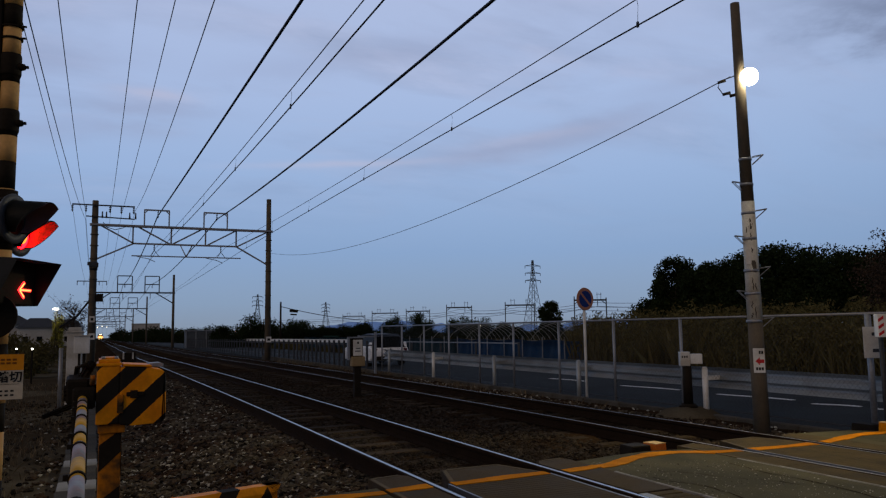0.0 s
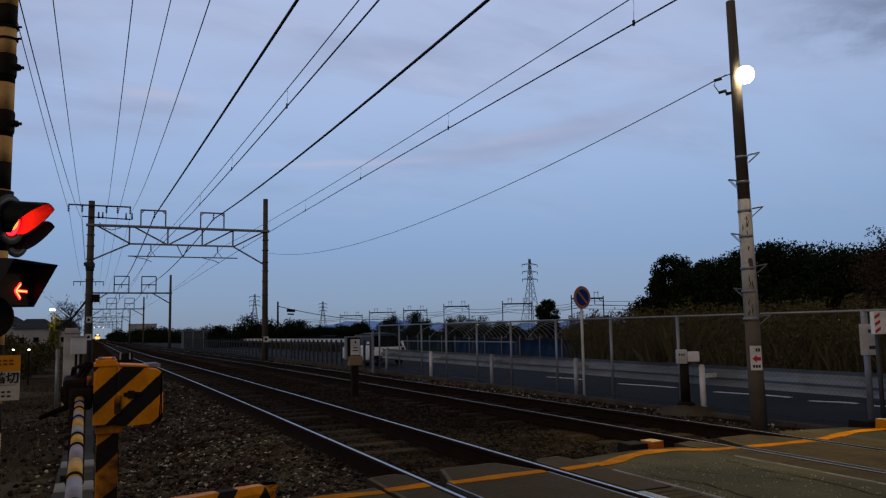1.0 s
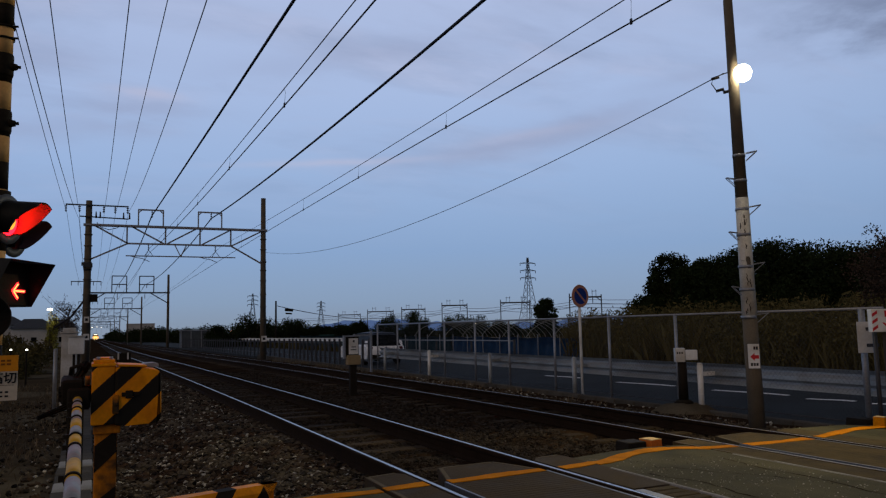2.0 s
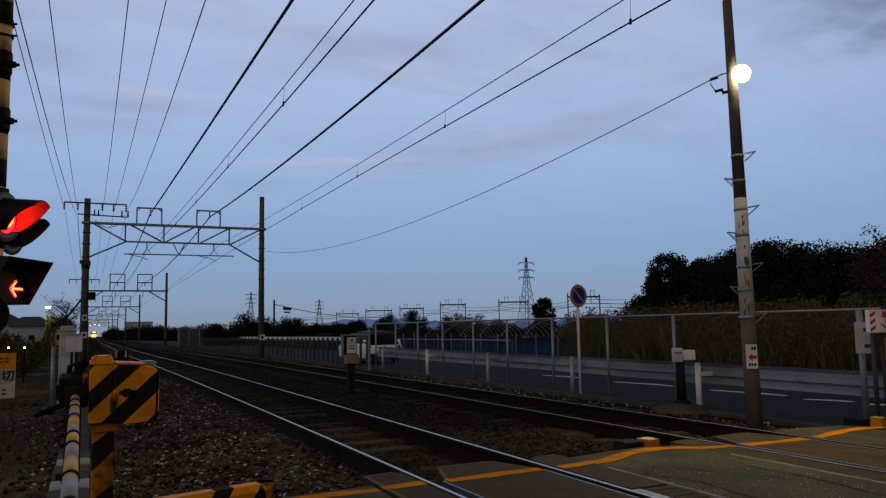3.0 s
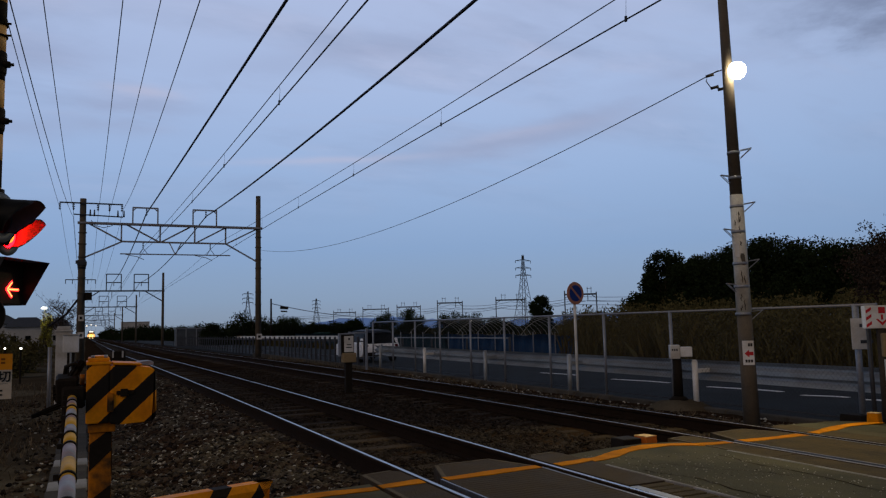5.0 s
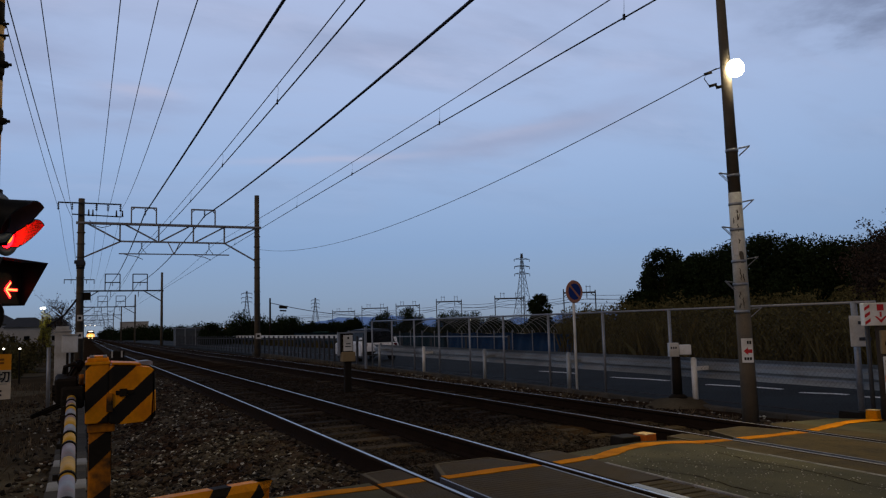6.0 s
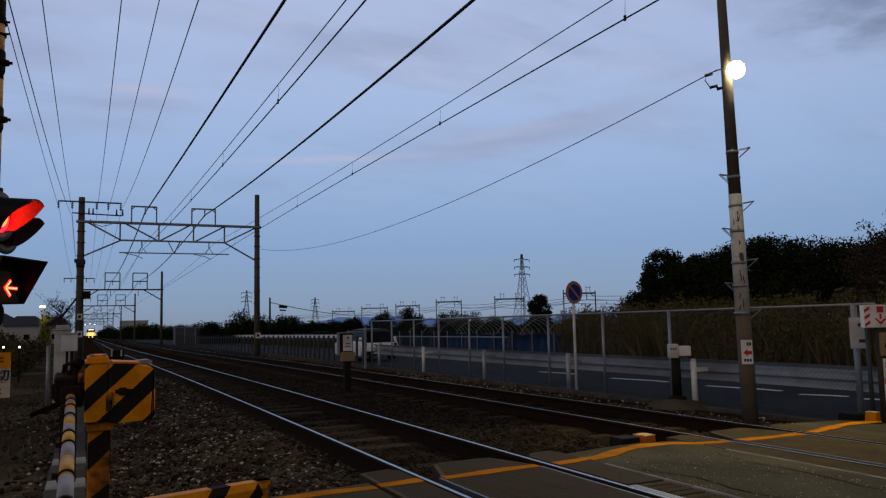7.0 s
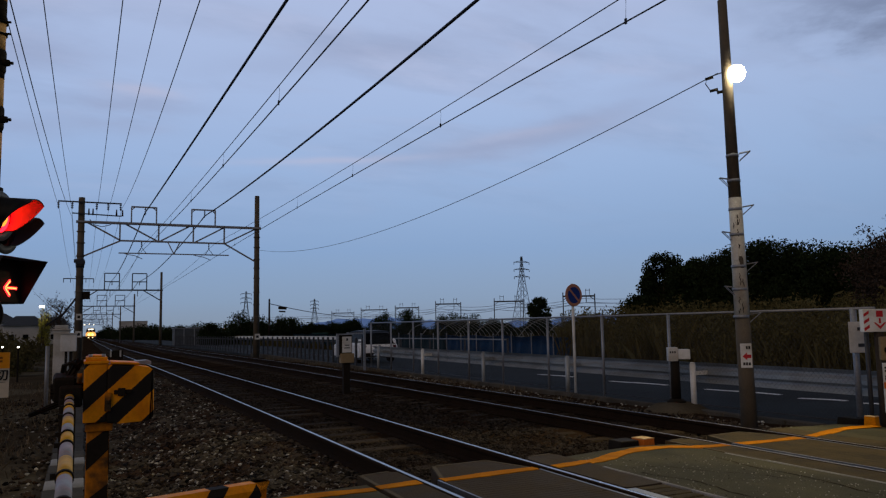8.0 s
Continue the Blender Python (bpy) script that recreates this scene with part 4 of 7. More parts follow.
def make_overhead():
    make_portal(PORTALS[0], -0.26, 8.98)
    for k, y in enumerate(PORTALS[1:]):
        make_portal(y, -0.5, 8.85, detail=False, height=8.95, lheight=8.2)
    def wire(name, pts, r, label, parent=None, material=None):
        bm = bmesh.new()
        tube(bm, pts, r, 5)
        if parent:
            return part(name, bm, material or M["wire"], parent)
        return solid(name, bm, material or M["wire"], label, "cable", "overhead wires")
    def span(a, b, sag, n=14):
        return [(a[0] + (b[0] - a[0]) * t, a[1] + (b[1] - a[1]) * t, a[2] + (b[2] - a[2]) * t + grade(a[1]) * (1 - t) + grade(b[1]) * t - sag * 4 * t * (1 - t)) for t in [k / n for k in range(n + 1)]]
    spans = [-22.0] + PORTALS
    # each catenary: height and place of messenger and contact wire over the crossing and at the first gantry, and the droppers' places
    for cx, ms0, cw0, drops in ((NEAR, (2.919, 5.514, 0.443, 2.792, 5.862), (2.919, 5.298, 0.503, 2.792, 5.610), (6.8, 12.34, 17.9, 23.69, 29.5, 35.3)),
                                (FAR_, (6.800, 6.180, 0.403, 6.620, 6.096), (6.800, 4.919, -0.269, 6.620, 5.314), (2.1, 8.09, 14.15, 19.92, 25.96, 32.0, 38.0))):
        cat = thing("catenary", (0, 0, 0), "contact wire hung by droppers from a messenger wire", "catenary wire", "catenaries over the tracks")
        for y0, y1 in zip(spans, spans[1:]):
            if y0 < 0:
                ms = span((ms0[0], y0, ms0[1]), (ms0[3], y1, ms0[4]), ms0[2], 24)
                cw = span((cw0[0], y0, cw0[1]), (cw0[3], y1, cw0[4]), cw0[2], 24)
            else:
                ms = span((ms0[3], y0, ms0[4]), (ms0[3], y1, ms0[4]), 0.62, 24)
                cw = span((cw0[3], y0, cw0[4]), (cw0[3], y1, cw0[4]), 0.05)
            wire("contact_wire", cw, 0.012, "", cat)
            wire("messenger_wire", ms, 0.009, "", cat, M["wire_thin"])
            if y0 < 0:
                for y in drops:
                    t = (y - y0) / (y1 - y0)
                    at = lambda w: Vector((w[0] + (w[3] - w[0]) * t, y, w[1] + (w[4] - w[1]) * t + grade(y1) * t - w[2] * 4 * t * (1 - t)))
                    lo, hi = at(cw0), at(ms0)
                    bm = bmesh.new()
                    tube(bm, [lo, lo.lerp(hi, 0.45) + Vector((0.01, 0, 0)), lo.lerp(hi, 0.8) + Vector((0.018, 0, 0)), hi], 0.0035, 5)
                    beam(bm, lo - Vector((0, 0, 0.03)), lo + Vector((0, 0, 0.05)), 0.022, 0.035)
                    part("dropper", bm, M["wire"], cat)
    for xa, za, dip, xb, zb in ((3.726, 7.143, 0.116, 2.866, 7.634), (6.039, 7.509, 0.749, 6.058, 7.653)):
        for y0, y1 in zip(spans, spans[1:]):
            wire("feeder_wire", span((xa, y0, za) if y0 < 0 else (xb, y0, zb), (xb, y1, zb), dip if y0 < 0 else 0.6, 24), 0.033, "thick black feeder wire above the track", None)
    for xa, za, dip, xb, zb in ((-1.609, 7.377, 0.506, -1.315, 7.648), (-1.348, 6.661, 1.258, -0.723, 7.339), (-0.764, 7.283, 0.836, -0.727, 7.703), (0.353, 7.164, 1.071, 0.486, 7.759), (1.09, 7.362, 0.626, 1.033, 7.678), (1.085, 6.902, 1.43, 1.715, 7.882)):
        for y0, y1 in zip(spans[:4], spans[1:]):
            wire("power_line", span((xa, y0, za) if y0 < 0 else (xb, y0, zb), (xb, y1, zb), dip if y0 < 0 else 0.62, 24), 0.009, "thin grey power line on crossarms beside the track", None, M["wire_thin"])


def make_utility_pole():
    x, y, b = 8.548, 8.020, -0.36
    p = thing("street_lamp", (x, y, b), "leaning concrete pole with a lit lamp and peeling pale coating", "lamp post", turn=0)
    H = 6.28
    def rad(h):
        return 0.112 - 0.047 * h / H
    lean = 0.012
    bm = bmesh.new()
    rod(bm, (0, 0, 0), (-0.02, 0, 1.60), rad(0), rad(1.6), seg=20)
    part("lower_shaft", bm, M["pole_concrete"], p, "brown stained lower shaft")
    bm = bmesh.new()
    rod(bm, (-0.02, 0, 1.60), (-0.03, 0, 3.30), rad(1.6) + 0.004, rad(3.3) + 0.004, seg=20)
    part("coating", bm, M["pole_paint"], p, "peeling pale coating round the shaft")
    bm = bmesh.new()
    rod(bm, (-0.03, 0, 3.30), (-0.065, 0, H), rad(3.3), rad(H), seg=20)
    part("upper_shaft", bm, M["pole_concrete"], p)
    for h, side in ((3.92, 1), (3.55, -1), (3.13, 1), (2.76, -1), (2.30, 1), (1.97, -1), (1.58, 1)):
        bm = bmesh.new()
        r = rad(h) + 0.008
        rod(bm, (-0.035, 0, h - 0.02), (-0.035, 0, h + 0.02), r, seg=16)
        d = Vector((0.72 * side, -0.69 * side, 0)) if side > 0 else Vector((-0.72, 0.4, 0))
        for k in (-1, 1):
            s = Vector((d.y, -d.x, 0)) * 0.035 * k
            rod(bm, Vector((-0.03, 0, h + 0.03)) + d * r + s, Vector((-0.03, 0, h + 0.05)) + d * (r + 0.15) + s, 0.006, seg=6)
            rod(bm, Vector((-0.03, 0, h - 0.08)) + d * r + s, Vector((-0.03, 0, h + 0.05)) + d * (r + 0.15) + s, 0.006, seg=6)
        s = Vector((d.y, -d.x, 0)) * 0.035
        rod(bm, Vector((-0.03, 0, h + 0.05)) + d * (r + 0.15) + s, Vector((-0.03, 0, h + 0.05)) + d * (r + 0.15) - s, 0.006, seg=6)
        part("step_bracket", bm, M["steel"], p)
    # cracks, bare patches and stains in the coating
    rng = np.random.default_rng(9)
    for h, a0, length, w in ((3.22, -52, 0.10, 0.05), (3.05, -40, 0.16, 0.045), (2.93, -62, 0.09, 0.012), (2.84, -35, 0.12, 0.012), (2.44, -22, 0.17, 0.065), (2.20, -38, 0.18, 0.010), (2.12, -20, 0.12, 0.012), (1.86, -50, 0.10, 0.010), (1.78, -28, 0.15, 0.010), (1.70, -45, 0.08, 0.016), (2.62, -30, 0.07, 0.014), (1.60, -60, 0.06, 0.03)):
        bm = bmesh.new()
        rows, ang, slant = [], radians(a0 - 97), rng.uniform(-1.2, 1.2)
        for i in range(7):
            z = h - length * i / 6
            r = rad(z) + 0.0058
            ww = w * (0.4 + 0.9 * math.sin(math.pi * (i + 0.5) / 7)) * rng.uniform(0.7, 1.2)
            aa = ang + slant * 0.25 * i / 6 + rng.normal() * (0.05 if w < 0.02 else 0.02)
            rows.append([bm.verts.new((-0.025 + r * math.cos(aa + d * ww / r / 2), r * math.sin(aa + d * ww / r / 2), z)) for d in (-1, 0, 1)])
        for ra, rb in zip(rows, rows[1:]):
            for k in (0, 1):
                bm.faces.new((ra[k], ra[k + 1], rb[k + 1], rb[k]))
        part("bare_patch" if w > 0.02 else "crack", bm, M["bark"] if w < 0.02 else M["pole_concrete"], p)
    # lamp head on a short arm
    lx, ly, lz = LAMP[0] - x, LAMP[1] - y, LAMP[2] - b
    arm = bmesh.new()
    tube(arm, [(-0.04, 0, lz + 0.02), (lx * 0.5, ly * 0.5, lz + 0.10), (lx, ly, lz + 0.12)], 0.018, 8)
    part("lamp_arm", arm, M["steel"], p)
    bm = bmesh.new()
    lathe(bm, [(0.03, 0.125), (0.075, 0.108), (0.110, 0.065), (0.126, 0.01), (0.118, -0.048), (0.088, -0.095), (0.045, -0.122), (0.005, -0.127)], pose(lx, ly, lz), 28)
    part("lamp_globe", bm, M["lamp_on"], p, "bright lit globe")
    # wire clamp with a loop
    bm = bmesh.new()
    tube(bm, [(-0.05, 0, 5.20), (-0.22, 0.22, 5.14), (-0.24, 0.24, 5.05), (-0.20, 0.20, 4.95), (-0.12, 0.12, 4.92), (-0.07, 0.04, 4.90)], 0.008, 6)
    for c in ((-0.20, 0.20, 5.13), (-0.16, 0.16, 4.94), (-0.10, 0.08, 4.90)):
        rod(bm, (c[0] - 0.04, c[1] + 0.04, c[2] - 0.01), (c[0] + 0.04, c[1] - 0.04, c[2] + 0.01), 0.022, seg=8)
    part("wire_clamp", bm, M["black"], p)
    # plates: white marker and the notice with a red arrow
    face = Matrix.Rotation(radians(-42), 4, "Z")
    bm = bmesh.new()
    box(bm, (-0.095, -0.112, 2.39), (-0.005, -0.100, 2.585), face)
    part("marker_plate", bm, M["white"], p)
    bm = bmesh.new()
    box(bm, (-0.075, -0.128, 0.86), (0.075, -0.118, 1.20), face)
    plate = part("notice_plate", bm, M["white"], p, "white notice plate with a red arrow")
    bm = bmesh.new()
    prism(bm, [(0.066, 1.045), (0.01, 1.045), (0.01, 1.075), (-0.05, 1.02), (0.01, 0.965), (0.01, 0.995), (0.066, 0.995)], -0.1305, -0.1285, "y")
    bmesh.ops.transform(bm, matrix=face, verts=bm.verts[:])
    part("red_arrow", bm, M["red"], plate)
    for x0, x1, z0, z1 in ((0.0, 0.025, 1.12, 1.165), (0.032, 0.058, 1.12, 1.165), (-0.045, -0.018, 0.895, 0.935), (-0.010, 0.018, 0.895, 0.935), (0.026, 0.054, 0.895, 0.935)):
        bm = bmesh.new()
        box(bm, (x0, -0.1305, z0), (x1, -0.1285, z1), face)
        part("lettering_bar", bm, M["ink"], plate)
    # service wire to the gantry post
    bm = bmesh.new()
    a, c = Vector((8.41, 8.11, b + 5.18)), Vector((8.98, 44.1, 5.72))
    tube(bm, [a.lerp(c, t) - Vector((0, 0, 0.98 * 4 * t * (1 - t))) for t in [k / 30 for k in range(31)]], 0.008, 5)
    solid("service_wire", bm, M["wire_thin"], "slack service wire from lamp post to gantry", "cable", "overhead wires")


def make_fence():
    f = thing("chain_link_fence", (9.6, 0, -0.34), "grey chain-link fence with tubular posts", "fence")
    H = 1.64
    for y in (7.07, 10.75, 12.71, 14.74, 16.82, 18.70, 20.70, 22.6, 24.56, 26.57):
        bm = bmesh.new()
        r = 0.042 if y < 8 else 0.028
        rod(bm, (0, y, 0), (0, y, H), r, seg=12)
        part("post", bm, M["steel"], f)
    bm = bmesh.new()
    rod(bm, (0, 6.75, H), (0, 26.57, H), 0.019, seg=10)
    part("top_rail", bm, M["steel"], f)
    bm = bmesh.new()
    rod(bm, (0, 7.07, 0.085), (0, 26.57, 0.085), 0.010, seg=8)
    part("bottom_rail", bm, M["steel_dark"], f)
    # woven wire: two sets of slanting wires clipped to the fence's face
    y0, y1, z0, z1 = 7.07, 26.57, 0.085, H - 0.02
    vs, fs = [], []
    r = 0.0011
    for sgn in (1, -1):
        c = -(z1 - z0)
        while c < y1 - y0:
            ya, yb = y0 + c, y0 + c + (z1 - z0)
            za, zb = (z0, z1) if sgn > 0 else (z1, z0)
            if ya < y0:
                za += (y0 - ya) * sgn
                ya = y0
            if yb > y1:
                zb -= (yb - y1) * sgn
                yb = y1
            k = len(vs)
            n = 0.7071 * r
            vs += [(r * sgn - r, ya - n, za + n * sgn), (r * sgn - r, ya + n, za - n * sgn), (r * sgn + r, ya, za), (r * sgn - r, yb - n, zb + n * sgn), (r * sgn - r, yb + n, zb - n * sgn), (r * sgn + r, yb, zb)]
            fs += [(k, k + 1, k + 4, k + 3), (k + 1, k + 2, k + 5, k + 4), (k + 2, k, k + 3, k + 5)]
            c += 0.079
    me = bpy.data.meshes.new("wire_mesh")
    me.from_pydata(vs, [], fs)
    me.materials.append(M["mesh_wire"])
    o = new("wire_mesh", me)
    o.parent = f
    tagged(o, "diamond wire mesh", kind="stuff")


def make_guardrail():
    g = thing("guardrail", (9.82, 0, -0.345), "dull grey corrugated steel guardrail on round posts", "guardrail")
    prof = [(0.00, 0.80), (0.02, 0.785), (0.06, 0.74), (0.06, 0.70), (0.015, 0.655), (0.015, 0.605), (0.06, 0.56), (0.06, 0.52), (0.02, 0.475), (0.00, 0.455), (-0.006, 0.455), (0.012, 0.48), (0.05, 0.525), (0.05, 0.555), (0.006, 0.60), (0.006, 0.66), (0.05, 0.705), (0.05, 0.735), (0.012, 0.78), (-0.006, 0.80)]
    prof = [(x * 1.7 - 0.04, z - 0.012) for x, z in prof]
    y = 6.9
    while y < 26:
        bm = bmesh.new()
        prism(bm, prof, y, y + 4.02, "y")
        part("beam", bm, M["guard"], g)
        y += 4.0
    for y in (10.07, 13.82, 17.65, 21.6, 25.5):
        bm = bmesh.new()
        rod(bm, (-0.34, y, -0.02), (-0.34, y, 0.78), 0.05, seg=14)
        rod(bm, (-0.34, y, 0.78), (-0.34, y, 0.81), 0.05, 0.03, seg=14)
        beam(bm, (-0.30, y, 0.62), (0.01, y, 0.62), 0.05, 0.07)
        part("post", bm, M["white" if y in (10.07, 21.6) else "guard"], g)


def make_no_parking_sign():
    x, y, b = 9.57, 13.67, -0.36
    s = thing("no_parking_sign", (x, y, b), "round blue no-parking sign with red rim on white pole", "road sign")
    bm = bmesh.new()
    rod(bm, (0, 0, 0), (0, 0, 2.38), 0.030, seg=12)
    part("pole", bm, M["white"], s, "white painted pole")
    turn = Matrix.Translation((0, 0, 2.13)) @ Matrix.Rotation(radians(8), 4, "Z") @ Matrix.Rotation(radians(90), 4, "X")
    bm = bmesh.new()
    lathe(bm, [(0.235, -0.01), (0.245, 0.0), (0.235, 0.012)], turn @ pose(0, 0, 0.036), 40)
    disc = part("disc", bm, M["rim"], s, "faded red rim")
    bm = bmesh.new()
    lathe(bm, [(0.178, 0.0), (0.176, 0.004)], turn @ pose(0, 0, 0.0475), 40)
    part("blue_field", bm, M["blue"], disc)
    bm = bmesh.new()
    box(bm, (-0.022, -0.185, 0.052), (0.022, 0.185, 0.055), turn @ Matrix.Rotation(radians(45), 4, "Z"))
    part("slash", bm, M["rim"], disc, "faded slash across the field")


make_ground()
make_rails()
make_crossing()
make_overhead()
make_utility_pole()
make_fence()
make_guardrail()
make_no_parking_sign()


# ---------- the barrier, the signal and their surroundings ----------
def make_barrier():
    g = thing("barrier_machine", (0.0, 4.9, -0.02), "yellow and black striped crossing barrier machine on a column", "barrier machine")
    bm = bmesh.new()
    box(bm, (0.030, -0.09, 0.0), (0.148, 0.10, 0.66))
    box(bm, (0.022, -0.11, 0.63), (0.165, 0.13, 0.685))
    rounded(bm, 0.010)
    col = part("column", bm, M["yellow_worn"], g, "grimy yellow column")
    bm = bmesh.new()
    for z in (0.10, 0.415):
        prism(bm, [(0.031, z), (0.147, z + 0.11), (0.147, z + 0.235), (0.031, z + 0.15)], -0.0925, -0.0905, "y")
        prism(bm, [(-0.09, z + 0.11), (0.10, z + 0.26), (0.10, z + 0.12), (-0.09, z - 0.03)], 0.1485, 0.1505, "x")
    part("black_stripe", bm, M["black"], col)
    bm = bmesh.new()
    box(bm, (-0.10, -0.2, -0.06), (0.27, 0.2, 0.015))
    rounded(bm, 0.008, 1)
    part("foot_plate", bm, M["concrete"], g)
    # main housing: one body with a rounded lower corner, a taller lidded end and painted slanting stripes
    bm = bmesh.new()
    corner = [(0.381 - 0.045 * (1 - math.cos(a)), 0.725 - 0.050 * math.sin(a)) for a in (0.0, 0.4, 0.8, 1.2, 1.57)]
    prism(bm, [(0.130, 1.006), (0.30, 0.994), (0.358, 0.984), (0.378, 0.962)] + corner + [(0.20, 0.672), (0.130, 0.678)], -0.150, 0.17, "y")
    rounded(bm, 0.016, 3)
    hous = part("wide_housing", bm, M["striped"], g)
    bm = bmesh.new()
    box(bm, (0.008, -0.142, 0.684), (0.131, 0.16, 1.016))
    rounded(bm, 0.010, 2)
    left = part("tall_housing", bm, M["striped"], g)
    bm = bmesh.new()
    box(bm, (0.006, -0.150, 1.012), (0.136, 0.165, 1.030))
    box(bm, (0.016, -0.135, 1.030), (0.128, 0.15, 1.050))
    box(bm, (0.030, -0.10, 1.050), (0.118, 0.12, 1.060))
    rounded(bm, 0.005, 2)
    part("lid", bm, M["yellow"], left)
    for x in (0.040, 0.108):
        bm = bmesh.new()
        rod(bm, (x, -0.105, 1.050), (x, -0.105, 1.066), 0.010, seg=8)
        part("bolt", bm, M["steel"], left)
    bm = bmesh.new()
    prism(bm, [(0.285, 1.000), (0.352, 0.992), (0.374, 0.992), (0.374, 1.010), (0.35, 1.018), (0.285, 1.014)], 0.02, 0.175, "y")
    part("top_cover", bm, M["steel"], g, "grey sheet cover on top")
    bm = bmesh.new()
    prism(bm, [(0.145, 1.008), (0.30, 0.998), (0.30, 1.010), (0.145, 1.022)], -0.145, 0.165, "y")
    rounded(bm, 0.004, 1)
    part("top_flap", bm, M["yellow"], hous)
    bm = bmesh.new()
    box(bm, (0.118, -0.166, 0.745), (0.152, -0.148, 0.850))
    box(bm, (0.126, -0.178, 0.79), (0.146, -0.164, 0.815))
    rounded(bm, 0.004, 1)
    part("latch", bm, M["yellow_worn"], hous)
    bm = bmesh.new()
    box(bm, (0.165, -0.160, 0.838), (0.262, -0.149, 0.862))
    box(bm, (0.185, -0.170, 0.828), (0.225, -0.158, 0.872))
    rounded(bm, 0.003, 1)
    part("hinge_strap", bm, M["black"], hous)
    bm = bmesh.new()
    rod(bm, (0.0, -0.06, 0.93), (-0.025, -0.06, 0.93), 0.03, seg=12)
    rod(bm, (0.0, -0.06, 0.83), (-0.02, -0.06, 0.83), 0.022, seg=10)
    part("hub", bm, M["yellow_worn"], left)
    # counterweight and socket at the root of the bar
    bm = bmesh.new()
    rod(bm, (-0.16, -0.02, 0.86), (0.01, -0.02, 0.86), 0.045, seg=14)
    box(bm, (-0.115, -0.14, 0.775), (0.005, 0.06, 0.895))
    box(bm, (-0.15, 0.05, 0.80), (-0.03, 0.22, 0.94), pose(0, 0, 0, 8, 0, 0))
    rod(bm, (-0.09, 0.0, 0.90), (-0.02, 0.1, 1.02), 0.03, seg=8)
    rod(bm, (-0.10, -0.05, 0.80), (-0.26, -0.1, 0.74), 0.02, 0.012, seg=8)
    box(bm, (-0.27, -0.05, 0.795), (-0.10, 0.0, 0.83), pose(0, 0, 0, 0, 12, 0))
    box(bm, (-0.12, 0.2, 0.30), (-0.03, 0.3, 0.78))
    rounded(bm, 0.012, 1)
    part("counterweight", bm, M["black"], g, "black counterweight arm and bracket")
    bm = bmesh.new()
    tube(bm, [(-0.02, 0.05, 0.98), (-0.05, 0.02, 1.02), (-0.10, 0.1, 1.0), (-0.12, 0.2, 0.85)], 0.012, 8)
    part("cable", bm, M["black"], g)

    bar = thing("barrier_bar", (0, 0, 0), "lowered barrier bar with yellow and grey sections", "barrier bar")
    a, b = Vector((-0.062, 4.86, 0.822)), Vector((-0.030, 1.0, 0.578))
    L = (b - a).length
    marks = [0.0, 0.20, 0.38, 0.55, 0.78, 0.96, 1.14, 1.32, 1.62, 1.92, 2.22, 2.6, 3.0, L]
    at = lambda d: a.lerp(b, d / L) - Vector((0, 0, 0.03 * math.sin(math.pi * d / L)))
    rr = lambda d: 0.0235 + 0.004 * d / L
    for k, (d0, d1) in enumerate(zip(marks, marks[1:])):
        bm = bmesh.new()
        rod(bm, at(d0), at(d1), rr(d0), rr(d1), seg=18)
        part("section", bm, M["yellow_bar"] if k % 2 == 0 else M["grey_bar"], bar)
    for d in (0.12, 0.29, 0.47, 0.72, 1.14, 1.36, 1.88, 2.24):
        bm = bmesh.new()
        rod(bm, at(d - 0.012), at(d + 0.012), rr(d) + 0.005, seg=18)
        box(bm, (-0.045, -0.008, 0.0), (-0.028, 0.008, 0.02), Matrix.Translation(at(d)))
        part("black_band", bm, M["black"], bar)

    # low striped kerb block by the roadside
    kb = thing("striped_kerb_block", (0.60, 5.215, -0.03), "low yellow and black striped kerb block", "kerb block", turn=16)
    sec = [(-0.075, 0.0), (-0.07, 0.12), (-0.045, 0.165), (0.045, 0.165), (0.07, 0.12), (0.075, 0.0)]
    x = -0.25
    for k in range(5):
        w = (0.34, 0.13, 0.20, 0.10, 0.03)[k]
        bm = bmesh.new()
        n = len(sec)
        sk = 0.9
        ra = [bm.verts.new((x + (p[1] - 0.08) * sk * (k > 0), p[0], p[1])) for p in sec]
        rb = [bm.verts.new((x + w + (p[1] - 0.08) * sk * (k < 4) - (0.06 * p[1] / 0.16 if k == 4 else 0), p[0], p[1])) for p in sec]
        for i in range(n):
            bm.faces.new((ra[i], ra[(i + 1) % n], rb[(i + 1) % n], rb[i]))
        bm.faces.new(ra[::-1]); bm.faces.new(rb)
        part("stripe", bm, M["yellow"] if k % 2 == 0 else M["black"], kb)
        x += w


PHI = radians(27)
LENSES = []


